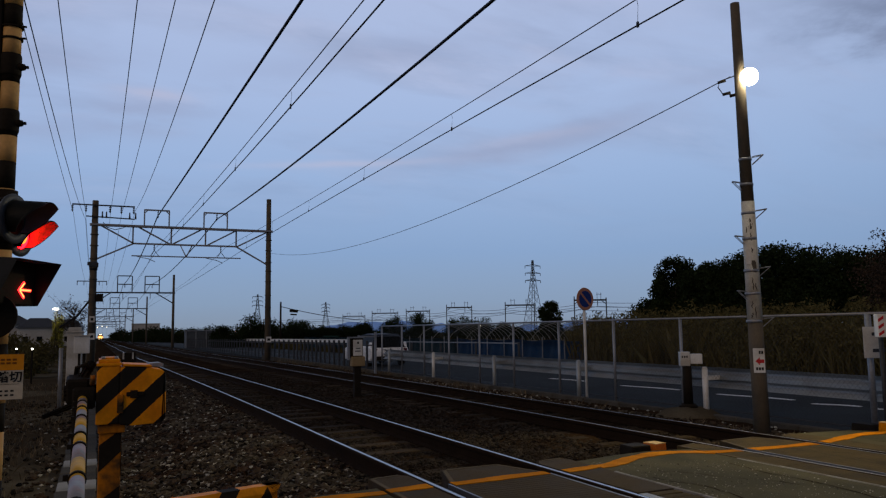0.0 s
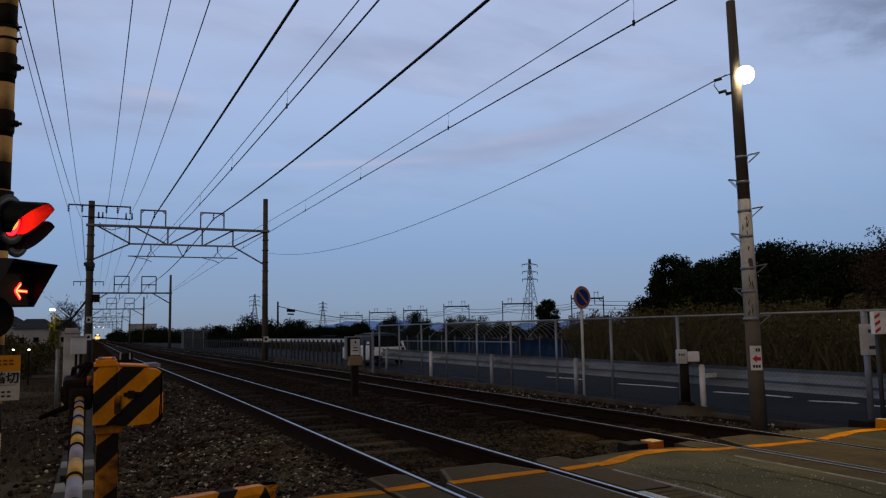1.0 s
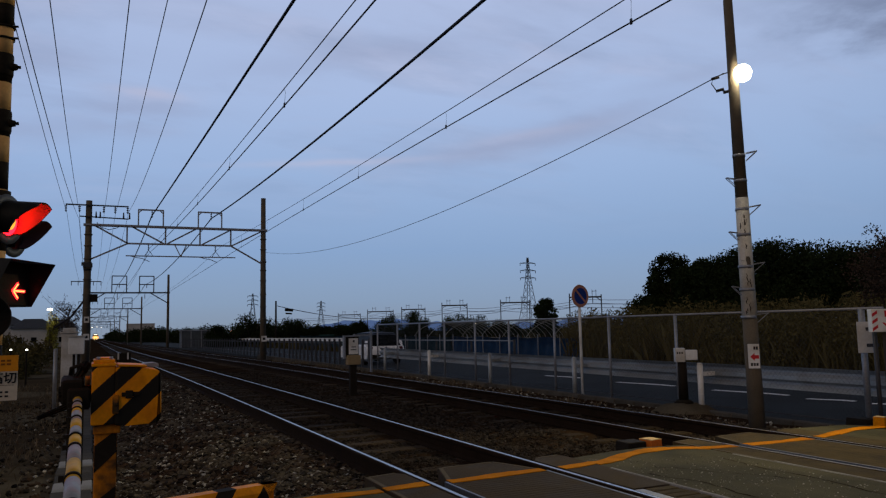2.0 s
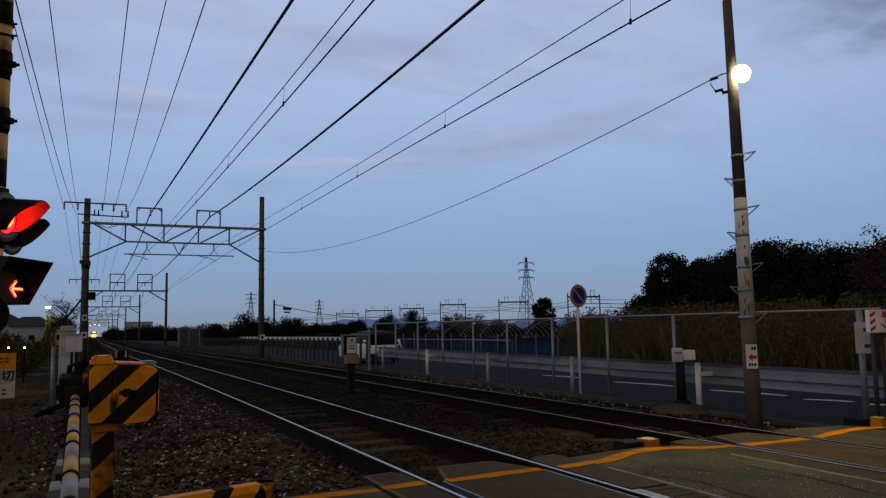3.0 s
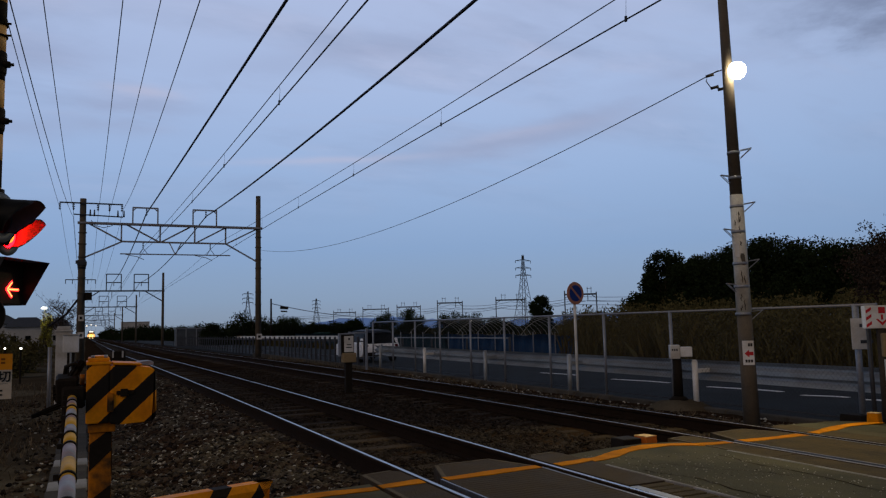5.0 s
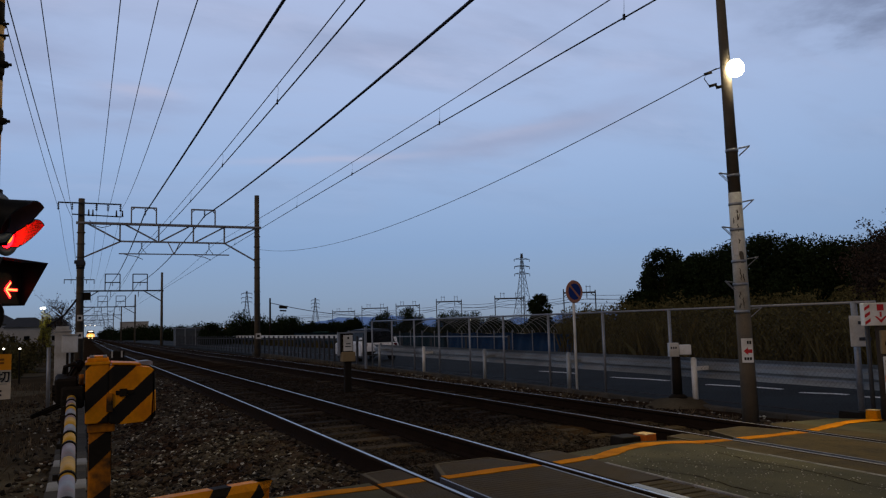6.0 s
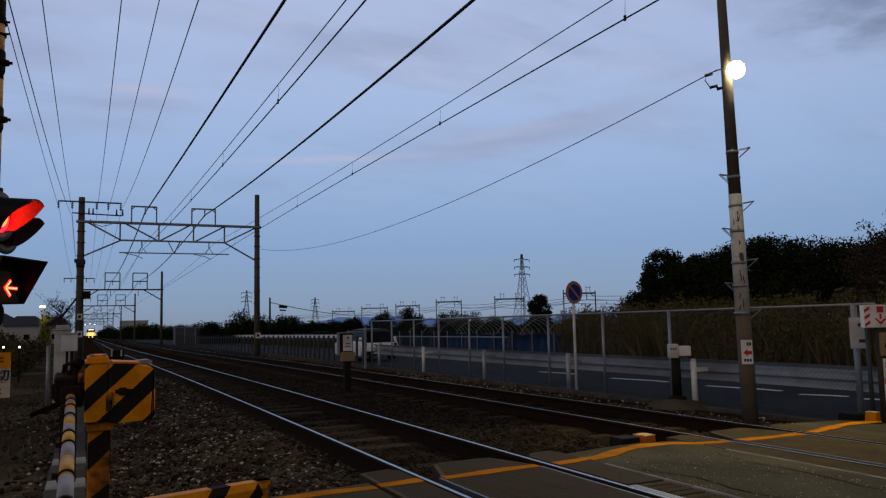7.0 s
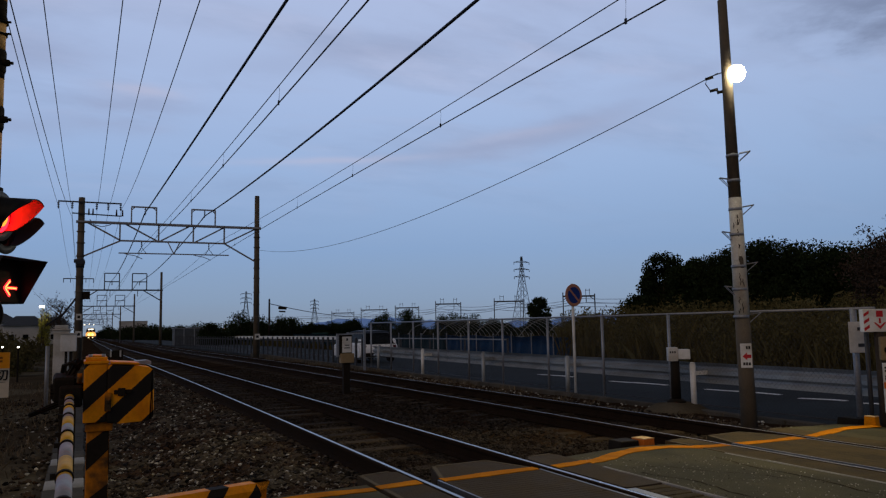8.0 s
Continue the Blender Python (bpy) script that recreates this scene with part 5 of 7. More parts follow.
def make_signal():
    mx, my, b = -0.570, 5.60, -0.03
    s = thing("crossing_signal", (mx, my, b), "yellow and black striped crossing signal with red flashing lamps", "crossing signal")
    cuts = [0.0, 0.30, 0.60, 0.78, 0.95, 1.15, 1.35, 1.55, 1.75, 1.95, 2.15, 2.33, 2.50, 2.67, 2.86, 3.035, 3.245, 3.39, 3.57, 3.75, 3.93, 4.1]
    for k, (z0, z1) in enumerate(zip(cuts, cuts[1:])):
        bm = bmesh.new()
        rod(bm, (0, 0, z0), (0, 0, z1), 0.056, seg=20)
        part("mast_band", bm, M["mast_yellow"] if k % 2 == 1 and z0 < 2.2 or k % 2 == 0 and z0 > 9 or (k % 2 == 1) else M["black"], s)
    bm = bmesh.new()
    rod(bm, (0, 0, 0), (0, 0, 0.03), 0.13, seg=20)
    part("base_flange", bm, M["black"], s)
    for z in (3.16, 3.24):
        bm = bmesh.new()
        rod(bm, (0, 0, z - 0.006), (0, 0, z + 0.006), 0.066, seg=18)
        rod(bm, (0.05, -0.04, z), (0.085, -0.05, z), 0.008, seg=8)
        part("clamp", bm, M["black"], s)
    for z in (2.60, 2.98):
        bm = bmesh.new()
        lathe(bm, [(0.060, -0.075), (0.064, -0.06), (0.064, 0.06), (0.060, 0.075)], pose(0, 0, z), 18)
        rod(bm, (0.04, -0.02, z - 0.01), (0.085, -0.03, z - 0.01), 0.030, 0.020, seg=10)
        rod(bm, (0.085, -0.03, z - 0.01), (0.105, -0.035, z - 0.01), 0.011, seg=8)
        part("sign_bracket", bm, M["black"], s)
    bm = bmesh.new()
    prism(bm, [(-0.13, 2.70), (-0.05, 2.66), (-0.055, 3.5), (-0.12, 3.52)], -0.03, 0.05, "y")
    rounded(bm, 0.01, 1)
    part("side_box", bm, M["black"], s)
    n = Vector((math.cos(PHI), -math.sin(PHI), 0))
    u = Vector((math.sin(PHI), math.cos(PHI), 0))
    turn = Matrix((( u.x, 0, n.x, 0), (u.y, 0, n.y, 0), (0, 1, 0, 0), (0, 0, 0, 1)))   # local x: u, y: up, z: n
    # cross arm with two lamps
    bm = bmesh.new()
    rod(bm, (0.0, -0.36, 1.88), (0.0, 0.36, 1.88), 0.032, seg=12)
    rod(bm, (0, 0, 1.80), (0, 0, 2.14), 0.075, seg=16)
    rod(bm, (0, -0.05, 2.05), (0.03, -0.30, 1.98), 0.045, 0.06, seg=12)
    for sy in (-1, 1):
        rod(bm, (0.0, sy * 0.36, 1.88), (0.06, sy * 0.40, 1.84), 0.04, seg=10)
    part("lamp_arm", bm, M["black"], s)
    for c in (Vector((0.098, -0.40, 1.905)), Vector((0.066, 0.40, 1.900))):
        place = Matrix.Translation(c) @ turn
        bm = bmesh.new()
        lathe(bm, [(0.05, -0.15), (0.09, -0.13), (0.112, -0.06), (0.116, -0.015), (0.150, -0.012), (0.153, -0.002), (0.150, 0.004), (0.098, 0.006), (0.096, -0.02), (0.05, -0.03)], place, 28)
        lamp = part("lamp_housing", bm, M["hood_grey"], s)
        # hood: outer shell and lining; the lining's red tint adds to the lamp's light
        bm = bmesh.new()
        seg = 26
        rows = []
        for j in range(9):
            t = j / 8
            ring = []
            for k in range(seg + 1):
                a = math.radians(-58 + 296 * k / seg)
                side = 1 - max(0.0, math.sin(a) * 0.5 + 0.5)
                reach = 0.225 * (1 - 0.86 * max(0.0, (side - 0.16) / 0.84) ** 0.85)
                r = 0.108 + 0.004 * t
                ring.append(bm.verts.new(place @ Vector((r * math.cos(a), r * math.sin(a) + 0.006 - 0.022 * t * (1 - side), t * reach))))
            rows.append(ring)
        for p, q in zip(rows, rows[1:]):
            for k in range(seg):
                f = bm.faces.new((p[k], p[k + 1], q[k + 1], q[k]))
                f.smooth = True
        shell = bm.copy()
        bmesh.ops.solidify(bm, geom=bm.faces[:], thickness=0.004)
        part("hood", bm, M["black_gloss"], lamp)
        mid = place @ Vector((0, 0, 0.1))
        axis = (place.to_3x3() @ Vector((0, 0, 1))).normalized()
        for v in shell.verts:
            out = v.co - mid
            out -= axis * out.dot(axis)
            v.co -= out.normalized() * 0.007
        part("hood_lining", shell, M["hood_red_glow"], lamp)
        # lens: a disc turned to its lit or its dark side
        bm = bmesh.new()
        lathe(bm, [(0.004, 0.0192), (0.03, 0.018), (0.058, 0.0135), (0.064, 0.0117)], None, 28, 2)
        lathe(bm, [(0.064, 0.0115), (0.090, 0.004), (0.0978, 0.0)], None, 28, 0)
        lathe(bm, [(0.0978, -0.001), (0.090, -0.005), (0.05, -0.015), (0.01, -0.019)], None, 28, 1)
        lens = part("lens", bm, [M["red_on"], M["red_off"], M["bulb_on"]], lamp, "round red lens")
        LENSES.append((lens, place @ pose(0, 0, -0.002)))
    # arrow indicator with a tapering hood
    c = Vector((0.080, -0.05, 1.540))
    place = Matrix.Translation(c) @ turn
    bm = bmesh.new()
    box(bm, (-0.235, -0.145, -0.16), (0.235, 0.145, 0), place)
    rounded(bm, 0.01, 1)
    case = part("arrow_case", bm, M["black"], s)
    bm = bmesh.new()
    def plate(pts):
        vs = [bm.verts.new(place @ Vector(p)) for p in pts]
        bm.faces.new(vs)
    plate([(-0.235, 0.146, -0.06), (0.235, 0.146, -0.06), (0.245, 0.135, 0.17), (-0.245, 0.135, 0.17)])
    plate([(0.2345, 0.146, -0.06), (0.2345, 0.146, 0.0), (0.245, 0.135, 0.17), (0.2345, -0.145, 0.02), (0.2345, -0.145, -0.06)])
    plate([(-0.2345, 0.146, -0.06), (-0.2345, 0.146, 0.0), (-0.245, 0.135, 0.17), (-0.2345, -0.145, 0.02), (-0.2345, -0.145, -0.06)])
    bmesh.ops.solidify(bm, geom=bm.faces[:], thickness=0.004)
    part("visor", bm, M["black_gloss"], case)
    bm = bmesh.new()
    cx, cy = 0.105, -0.045
    sp = place @ pose(cx, cy, 0.006)
    box(bm, (-0.055, -0.0085, 0), (0.062, 0.0085, 0.006), sp)
    for sg in (1, -1):
        box(bm, (-0.004, -0.0085, 0), (0.075, 0.0085, 0.006), sp @ pose(-0.066, 0, 0) @ pose(0, 0, 0, 0, 0, sg * 42))
    lit = part("lit_arrow", bm, M["arrow_on"], case, "lit red arrow pointing left")
    bm = bmesh.new()
    box(bm, (-0.050, -0.004, 0.0065), (0.055, 0.004, 0.008), sp)
    for sg in (1, -1):
        box(bm, (0.004, -0.004, 0.0065), (0.068, 0.004, 0.008), sp @ pose(-0.066, 0, 0) @ pose(0, 0, 0, 0, 0, sg * 42))
    part("arrow_core", bm, M["arrow_core"], lit)
    # back-facing lamp and loudspeaker below
    bm = bmesh.new()
    lathe(bm, [(0.03, -0.10), (0.10, -0.06), (0.13, 0.0), (0.145, 0.04), (0.14, 0.06)], pose(-0.03, -0.08, 1.325) @ pose(0, 0, 0, 90, 0, 0), 24)
    part("rear_lamp", bm, M["black"], s)
    # name plate
    bm = bmesh.new()
    box(bm, (-0.19, -0.095, 0.805), (0.156, -0.088, 0.985))
    name = part("name_plate", bm, M["cream"], s, "white and yellow plate with crossing notice")
    bm = bmesh.new()
    box(bm, (-0.19, -0.0955, 0.986), (0.156, -0.087, 1.085))
    part("yellow_panel", bm, M["plate_yellow"], name)
    for z in (1.052, 1.030, 1.006):
        for x in range(9 if z > 1.01 else 4):
            bm = bmesh.new()
            box(bm, (-0.17 + x * 0.033, -0.0975, z - 0.006), (-0.147 + x * 0.033, -0.0957, z + 0.006))
            part("lettering_bar", bm, M["dark_ink"], name)
    for z, k in ((0.832, 9), (0.858, 9), (0.884, 3)):
        for x in range(k):
            bm = bmesh.new()
            box(bm, (-0.16 + x * 0.031, -0.0975, z - 0.0055), (-0.141 + x * 0.031, -0.0952, z + 0.0055))
            part("lettering_bar", bm, M["ink"], name)
    bm = bmesh.new()
    box(bm, (-0.19, -0.0975, 0.899), (0.135, -0.0952, 0.901))
    part("rule", bm, M["ink"], name)
    o = new("lettering", text_mesh("\u8e0f\u5207", 0.074, M["ink"]))
    o.parent = name
    o.matrix_basis = pose(0.078, -0.0975, 0.940, 90, 0, 0)


def make_trackside():
    # cable trough with separate lids
    tr = thing("cable_trough", (0, 0, 0), "concrete cable trough with loose lids beside the ballast", "cable trough")
    bm = bmesh.new()
    box(bm, (-0.33, 6.4, -0.60), (0.06, 24, -0.385))
    part("channel", bm, M["kerb"], tr)
    bm = bmesh.new()
    box(bm, (-0.18, -0.245, -0.02), (0.18, 0.245, 0.02))
    rounded(bm, 0.008, 1)
    me = mesh_of("lid", bm, M["kerb"])
    me2 = me.copy()
    me2.materials[0] = M["concrete"]
    y, k = 6.7, 0
    while y < 24:
        o = new("lid", me2 if k in (4, 7) else me)
        o.parent = tr
        o.matrix_basis = pose(-0.135 + random.uniform(-.01, .01), y, -0.362 + random.uniform(-.006, .008), random.uniform(-1, 1), random.uniform(-1, 1), random.uniform(-1.5, 1.5))
        y += 0.5
        k += 1
    # relay cabinet and a smaller meter box
    c = thing("relay_cabinet", (-0.42, 18.2, -0.42), "tall pale grey relay cabinet beside the track", "cabinet")
    bm = bmesh.new()
    box(bm, (-0.15, -0.15, 0.0), (0.15, 0.15, 1.62))
    rounded(bm, 0.012)
    part("body", bm, M["offwhite"], c)
    bm = bmesh.new()
    box(bm, (-0.175, -0.17, 1.62), (0.175, 0.17, 1.66))
    box(bm, (-0.13, -0.13, 1.66), (0.13, 0.13, 1.74))
    rounded(bm, 0.01, 1)
    part("cap", bm, M["offwhite"], c)
    bm = bmesh.new()
    box(bm, (-0.13, -0.16, 0.75), (0.13, -0.15, 1.58))
    part("door", bm, M["offwhite"], c)
    bm = bmesh.new()
    rod(bm, (-0.26, 0.05, 0), (-0.26, 0.05, 1.3), 0.04, seg=12)
    part("conduit", bm, M["steel"], c)
    m = thing("meter_box", (-0.28, 17.3, -0.42), "small pale box on two short posts", "meter box")
    bm = bmesh.new()
    box(bm, (-0.135, -0.09, 1.20), (0.16, 0.09, 1.55))
    rounded(bm, 0.015)
    part("box", bm, M["white"], m)
    bm = bmesh.new()
    box(bm, (-0.15, -0.11, 1.55), (0.175, 0.11, 1.575))
    part("lid", bm, M["offwhite"], m)
    for x in (-0.03, 0.06):
        bm = bmesh.new()
        rod(bm, (x, 0, 0), (x, 0, 1.2), 0.025, seg=10)
        part("post", bm, M["black"], m)
    # marker posts between the tracks and the ballast
    mk = thing("ground_marker", (1.18, 33.5, -0.36), "low dark marker with two white plates", "track marker")
    bm = bmesh.new()
    box(bm, (-0.14, -0.05, 0), (0.14, 0.05, 0.55))
    box(bm, (-0.22, -0.03, 0.35), (0.3, 0.03, 0.75))
    rounded(bm, 0.01, 1)
    part("body", bm, M["black"], mk)
    bm = bmesh.new()
    box(bm, (-0.2, -0.06, 0.5), (-0.14, -0.035, 0.76))
    box(bm, (0.16, -0.06, 0.5), (0.22, -0.035, 0.76))
    part("plate", bm, M["offwhite"], mk)
    # instrument board between the tracks
    bx = thing("control_box", (5.28, 16.25, -0.34), "control box with a white notice on a dark post", "control box")
    bm = bmesh.new()
    beam(bm, (0, 0, 0), (0, 0, 0.75), 0.15, 0.13)
    rounded(bm, 0.01, 1)
    part("post", bm, M["black"], bx)
    bm = bmesh.new()
    box(bm, (-0.14, -0.10, 0.72), (0.16, 0.08, 0.93))
    rounded(bm, 0.01, 1)
    part("lower_box", bm, M["tan"], bx, "faded tan box")
    bm = bmesh.new()
    box(bm, (-0.17, 0.0, 0.90), (0.14, 0.05, 1.34))
    part("backboard", bm, M["black"], bx)
    bm = bmesh.new()
    box(bm, (-0.215, -0.02, 0.86), (-0.165, 0.06, 1.36))
    box(bm, (-0.215, -0.02, 1.335), (0.17, 0.06, 1.365))
    rounded(bm, 0.006, 1)
    part("board_frame", bm, M["steel"], bx)
    bm = bmesh.new()
    box(bm, (-0.09, -0.02, 0.95), (0.12, -0.003, 1.30))
    nt = part("notice", bm, M["white"], bx)
    for x0, x1, z0, z1 in ((0.0, 0.04, 1.21, 1.26), (-0.03, 0.07, 1.10, 1.12), (-0.05, 0.08, 1.04, 1.06)):
        bm = bmesh.new()
        box(bm, (x0, -0.024, z0), (x1, -0.0205, z1))
        part("lettering_bar", bm, M["ink"], nt)
    fr = thing("steel_frame", (9.0, 25.6, -0.36), "plain grey steel gate frame beside the fence", "gate frame")
    bm = bmesh.new()
    beam(bm, (-0.62, 0, 0), (-0.62, 0, 1.35), 0.06)
    beam(bm, (0.0, 0, 0), (0.0, 0, 1.45), 0.07)
    beam(bm, (-0.62, 0, 1.3), (0, 0, 1.3), 0.05)
    part("frame", bm, M["steel"], fr)
    # white boxes on a black post, on a low earth mound
    p = thing("signal_box", (9.30, 10.30, -0.22), "pale boxes with small letters on a black post", "equipment box")
    bm = bmesh.new()
    rod(bm, (0, 0, 0.0), (0, 0, 0.06), 0.17, 0.11, seg=16)
    rod(bm, (0, 0, 0.06), (0, 0, 0.72), 0.080, 0.075, seg=16)
    part("post", bm, M["black"], p)
    turn = pose(0, 0, 0, 0, 0, -32)
    bm = bmesh.new()
    box(bm, (-0.12, -0.10, 0.70), (0.045, 0.08, 0.94), turn)
    rounded(bm, 0.01, 1)
    w = part("box", bm, M["offwhite"], p)
    bm = bmesh.new()
    box(bm, (0.048, -0.12, 0.735), (0.245, 0.04, 0.905), turn)
    rounded(bm, 0.008, 1)
    part("side_box", bm, M["white"], p)
    for k in range(3):
        bm = bmesh.new()
        box(bm, (-0.095 + k * 0.038, -0.103, 0.84), (-0.072 + k * 0.038, -0.1005, 0.875), turn)
        part("lettering_bar", bm, M["ink"], w)
    bm = bmesh.new()
    lathe(bm, [(0.62, -0.16), (0.5, -0.09), (0.35, -0.02), (0.2, 0.01), (0.05, 0.015)], pose(9.28, 10.28, -0.23), 24)
    for v in bm.verts:
        v.co += Vector(noise.noise_vector(v.co * 5)) * 0.03
    solid("earth_mound", bm, M["earth"], "low mound of bare earth", "earth mound", kind="structure")
    # edge blocks of the crossing
    def block(x, y, z, w, d, h, col, label, turn=0):
        t = thing("edge_block", (x, y, z), label, "edge block", "crossing edge blocks", turn=turn)
        bm = bmesh.new()
        box(bm, (-w / 2, -d / 2, 0), (w / 2, d / 2, h))
        for v in bm.verts:
            if v.co.z > h - 0.01:
                v.co.x *= 0.93
                v.co.y *= 0.9
        rounded(bm, 0.008, 1)
        part("block", bm, M[col], t)
        # thin paler cap: the lit top is put into its colour
        if col in ("orange", "yellow_line"):
            bm = bmesh.new()
            box(bm, (-w * 0.46, -d * 0.44, h), (w * 0.46, d * 0.44, h + 0.006))
            part("worn_top", bm, M["pale_top"], t, "pale top with lamp light in its colour")
    block(5.40, 6.52, -0.31, 0.17, 0.20, 0.255, "orange", "orange block at the crossing edge beside the track", 6)
    block(5.175, 6.56, -0.31, 0.25, 0.24, 0.250, "black", "dark stained block at the crossing edge")
    block(8.92, 6.42, -0.19, 0.11, 0.15, 0.135, "yellow_line", "small yellow block at the crossing edge", 10)
    block(9.32, 6.98, -0.30, 0.22, 0.34, 0.15, "black", "dark stained block at the crossing edge")
    # warning post with an emergency button
    e = thing("emergency_post", (9.205, 6.44, -0.30), "brown post with red and white emergency sign", "warning post")
    bm = bmesh.new()
    rod(bm, (0, 0, 0), (0, 0, 1.30), 0.06, 0.055, seg=14)
    part("post", bm, M["bark"], e, "brown weathered post")
    bm = bmesh.new()
    rod(bm, (-0.02, 0.16, 0), (-0.02, 0.16, 1.3), 0.028, seg=12)
    part("thin_post", bm, M["steel_dark"], e)
    turn = pose(0.0, 0.0, 0, 0, 0, -34)
    bm = bmesh.new()
    box(bm, (-0.20, -0.075, 1.29), (0.17, 0.06, 1.58), turn)
    rounded(bm, 0.006, 1)
    sg = part("sign_box", bm, M["white"], e, "white box with red arrow and stripes")
    f = -0.0775
    def mark(pts):
        bm = bmesh.new()
        prism(bm, [(px - (0.075 if px > -0.1 else 0), pz) for px, pz in pts], f, f + 0.002, "y")
        bmesh.ops.transform(bm, matrix=turn, verts=bm.verts[:])
        part("red_mark", bm, M["red"], sg)
    mark([(0.03, 1.48), (0.11, 1.48), (0.11, 1.56), (0.03, 1.56)])
    mark([(0.058, 1.40), (0.082, 1.40), (0.082, 1.465), (0.058, 1.465)])
    mark([(-0.005, 1.41), (0.02, 1.41), (0.07, 1.365), (0.12, 1.41), (0.145, 1.41), (0.07, 1.325)])
    for k in range(3):
        z = 1.30 + k * 0.09
        mark([(-0.195, z), (-0.13, z + 0.045), (-0.13, z + 0.085), (-0.195, z + 0.04)])
    bm = bmesh.new()
    box(bm, (-0.03, -0.10, 0.93), (0.22, 0.0, 1.23), turn)
    rounded(bm, 0.02)
    bt = part("button_case", bm, M["tan"], e, "faded cream case")
    bm = bmesh.new()
    lathe(bm, [(0.05, 0), (0.05, 0.03), (0.03, 0.045)], turn @ pose(0.06, -0.10, 1.06, 90, 0, 0), 16)
    part("button", bm, M["black"], bt)
    bm = bmesh.new()
    box(bm, (-0.02, -0.095, 0.28), (0.24, -0.08, 0.90), turn)
    nt = part("notice", bm, M["white"], e, "white notice with orange band")
    bm = bmesh.new()
    box(bm, (-0.02, -0.097, 0.58), (0.24, -0.0955, 0.66), turn)
    part("orange_band", bm, M["orange"], nt)
    for z in (0.84, 0.80, 0.73, 0.70, 0.50, 0.45, 0.36):
        bm = bmesh.new()
        box(bm, (0.0, -0.097, z - 0.012), (0.20, -0.0955, z + 0.012), turn)
        part("lettering_bar", bm, M["ink"], nt)
    wp = thing("fence_plate", (9.53, 6.98, 0.70), "blank white plate strapped to the fence post", "plate", turn=-33)
    bm = bmesh.new()
    box(bm, (-0.11, -0.012, 0), (0.11, 0.0, 0.42))
    rounded(bm, 0.004, 1)
    part("plate", bm, M["offwhite"], wp)
    for z in (0.08, 0.30):
        bm = bmesh.new()
        box(bm, (0.0, -0.018, z), (0.16, -0.0125, z + 0.045))
        part("strap", bm, M["steel_dark"], wp)


def make_car():
    c = thing("car", (11.20, 31.7, -0.345), "white hatchback with dark glass standing on the road", "car")
    def loft(name, side, W, taper, z_ref, material, label="", r=0.03):
        bm = bmesh.new()
        cols = []
        for x in (-1, -0.6, 0, 0.6, 1):
            cols.append([bm.verts.new((x * W * 0.95 * (1 - max(0, z - z_ref) * taper), 0.84 * y + 0.16 * max(0, y + 1) + (0.07 if abs(x) == 1 and y < -1.6 else 0) - (0.10 if abs(x) == 1 and y > 1.6 else 0), 0.92 * z + (0.02 if abs(x) < 1 and z > 1.3 else 0))) for y, z in side])
        n = len(side)
        for a, b in zip(cols, cols[1:]):
            for k in range(n):
                bm.faces.new((a[k], b[k], b[(k + 1) % n], a[(k + 1) % n]))
        bm.faces.new(cols[0][::-1]); bm.faces.new(cols[-1])
        rounded(bm, r, 2)
        return part(name, bm, material, c, label)
    loft("body", [(-2.00, 0.30), (-2.12, 0.46), (-2.12, 0.66), (-2.02, 0.84), (-1.6, 0.90), (1.05, 0.93), (1.85, 0.80), (2.06, 0.62), (2.10, 0.36), (1.95, 0.24), (-1.95, 0.24)], 0.88, 0.0, 0.9, M["car_white"], "", 0.06)
    loft("cabin_glass", [(-2.00, 0.83), (-1.86, 1.06), (-1.60, 1.33), (-1.30, 1.41), (-0.3, 1.43), (0.35, 1.36), (1.02, 0.91)], 0.85, 0.62, 0.86, M["car_glass"], "dark tinted windows", 0.04)
    loft("roof", [(-1.70, 1.32), (-1.36, 1.435), (-0.3, 1.455), (0.30, 1.395), (0.30, 1.375), (-1.38, 1.41)], 0.62, 0.2, 1.32, M["car_roof"], "dark roof reflecting the sky", 0.006)
    for sx in (-1, 1):
        bm = bmesh.new()
        prism(bm, [(-1.62, 0.78), (-1.20, 0.80), (-1.34, 1.00), (-1.52, 0.98)], sx * 0.80, sx * 0.66, "x")
        rounded(bm, 0.02, 1)
        part("rear_pillar", bm, M["car_white"], c)
    bm = bmesh.new()
    beam(bm, (-0.50, -1.50, 1.29), (0.50, -1.50, 1.29), 0.16, 0.03)
    rounded(bm, 0.01, 1)
    part("spoiler", bm, M["car_roof"], c)
    bm = bmesh.new()
    beam(bm, (-0.05, -1.73, 0.90), (0.32, -1.68, 0.99), 0.018, 0.02)
    part("wiper", bm, M["black"], c)
    for sx in (-1, 1):
        bm = bmesh.new()
        box(bm, (sx * 0.66 - 0.07, -1.735, 0.60), (sx * 0.66 + 0.09, -1.58, 0.74))
        rounded(bm, 0.02, 1)
        part("tail_light", bm, M["tail"], c, "dark red tail light")
        bm = bmesh.new()
        rod(bm, (sx * 0.76, 0.84, 0.90), (sx * 0.96, 0.82, 0.95), 0.07, 0.06, seg=10)
        part("mirror", bm, M["car_white"], c)
        for wy in (-1.07, 1.42):
            bm = bmesh.new()
            lathe(bm, [(0.2, -0.09), (0.29, -0.09), (0.305, -0.05), (0.305, 0.05), (0.29, 0.09), (0.2, 0.09)], pose(sx * 0.73, wy, 0.305, 0, 90, 0), 24)
            wheel = part("tyre", bm, M["black"], c)
            bm = bmesh.new()
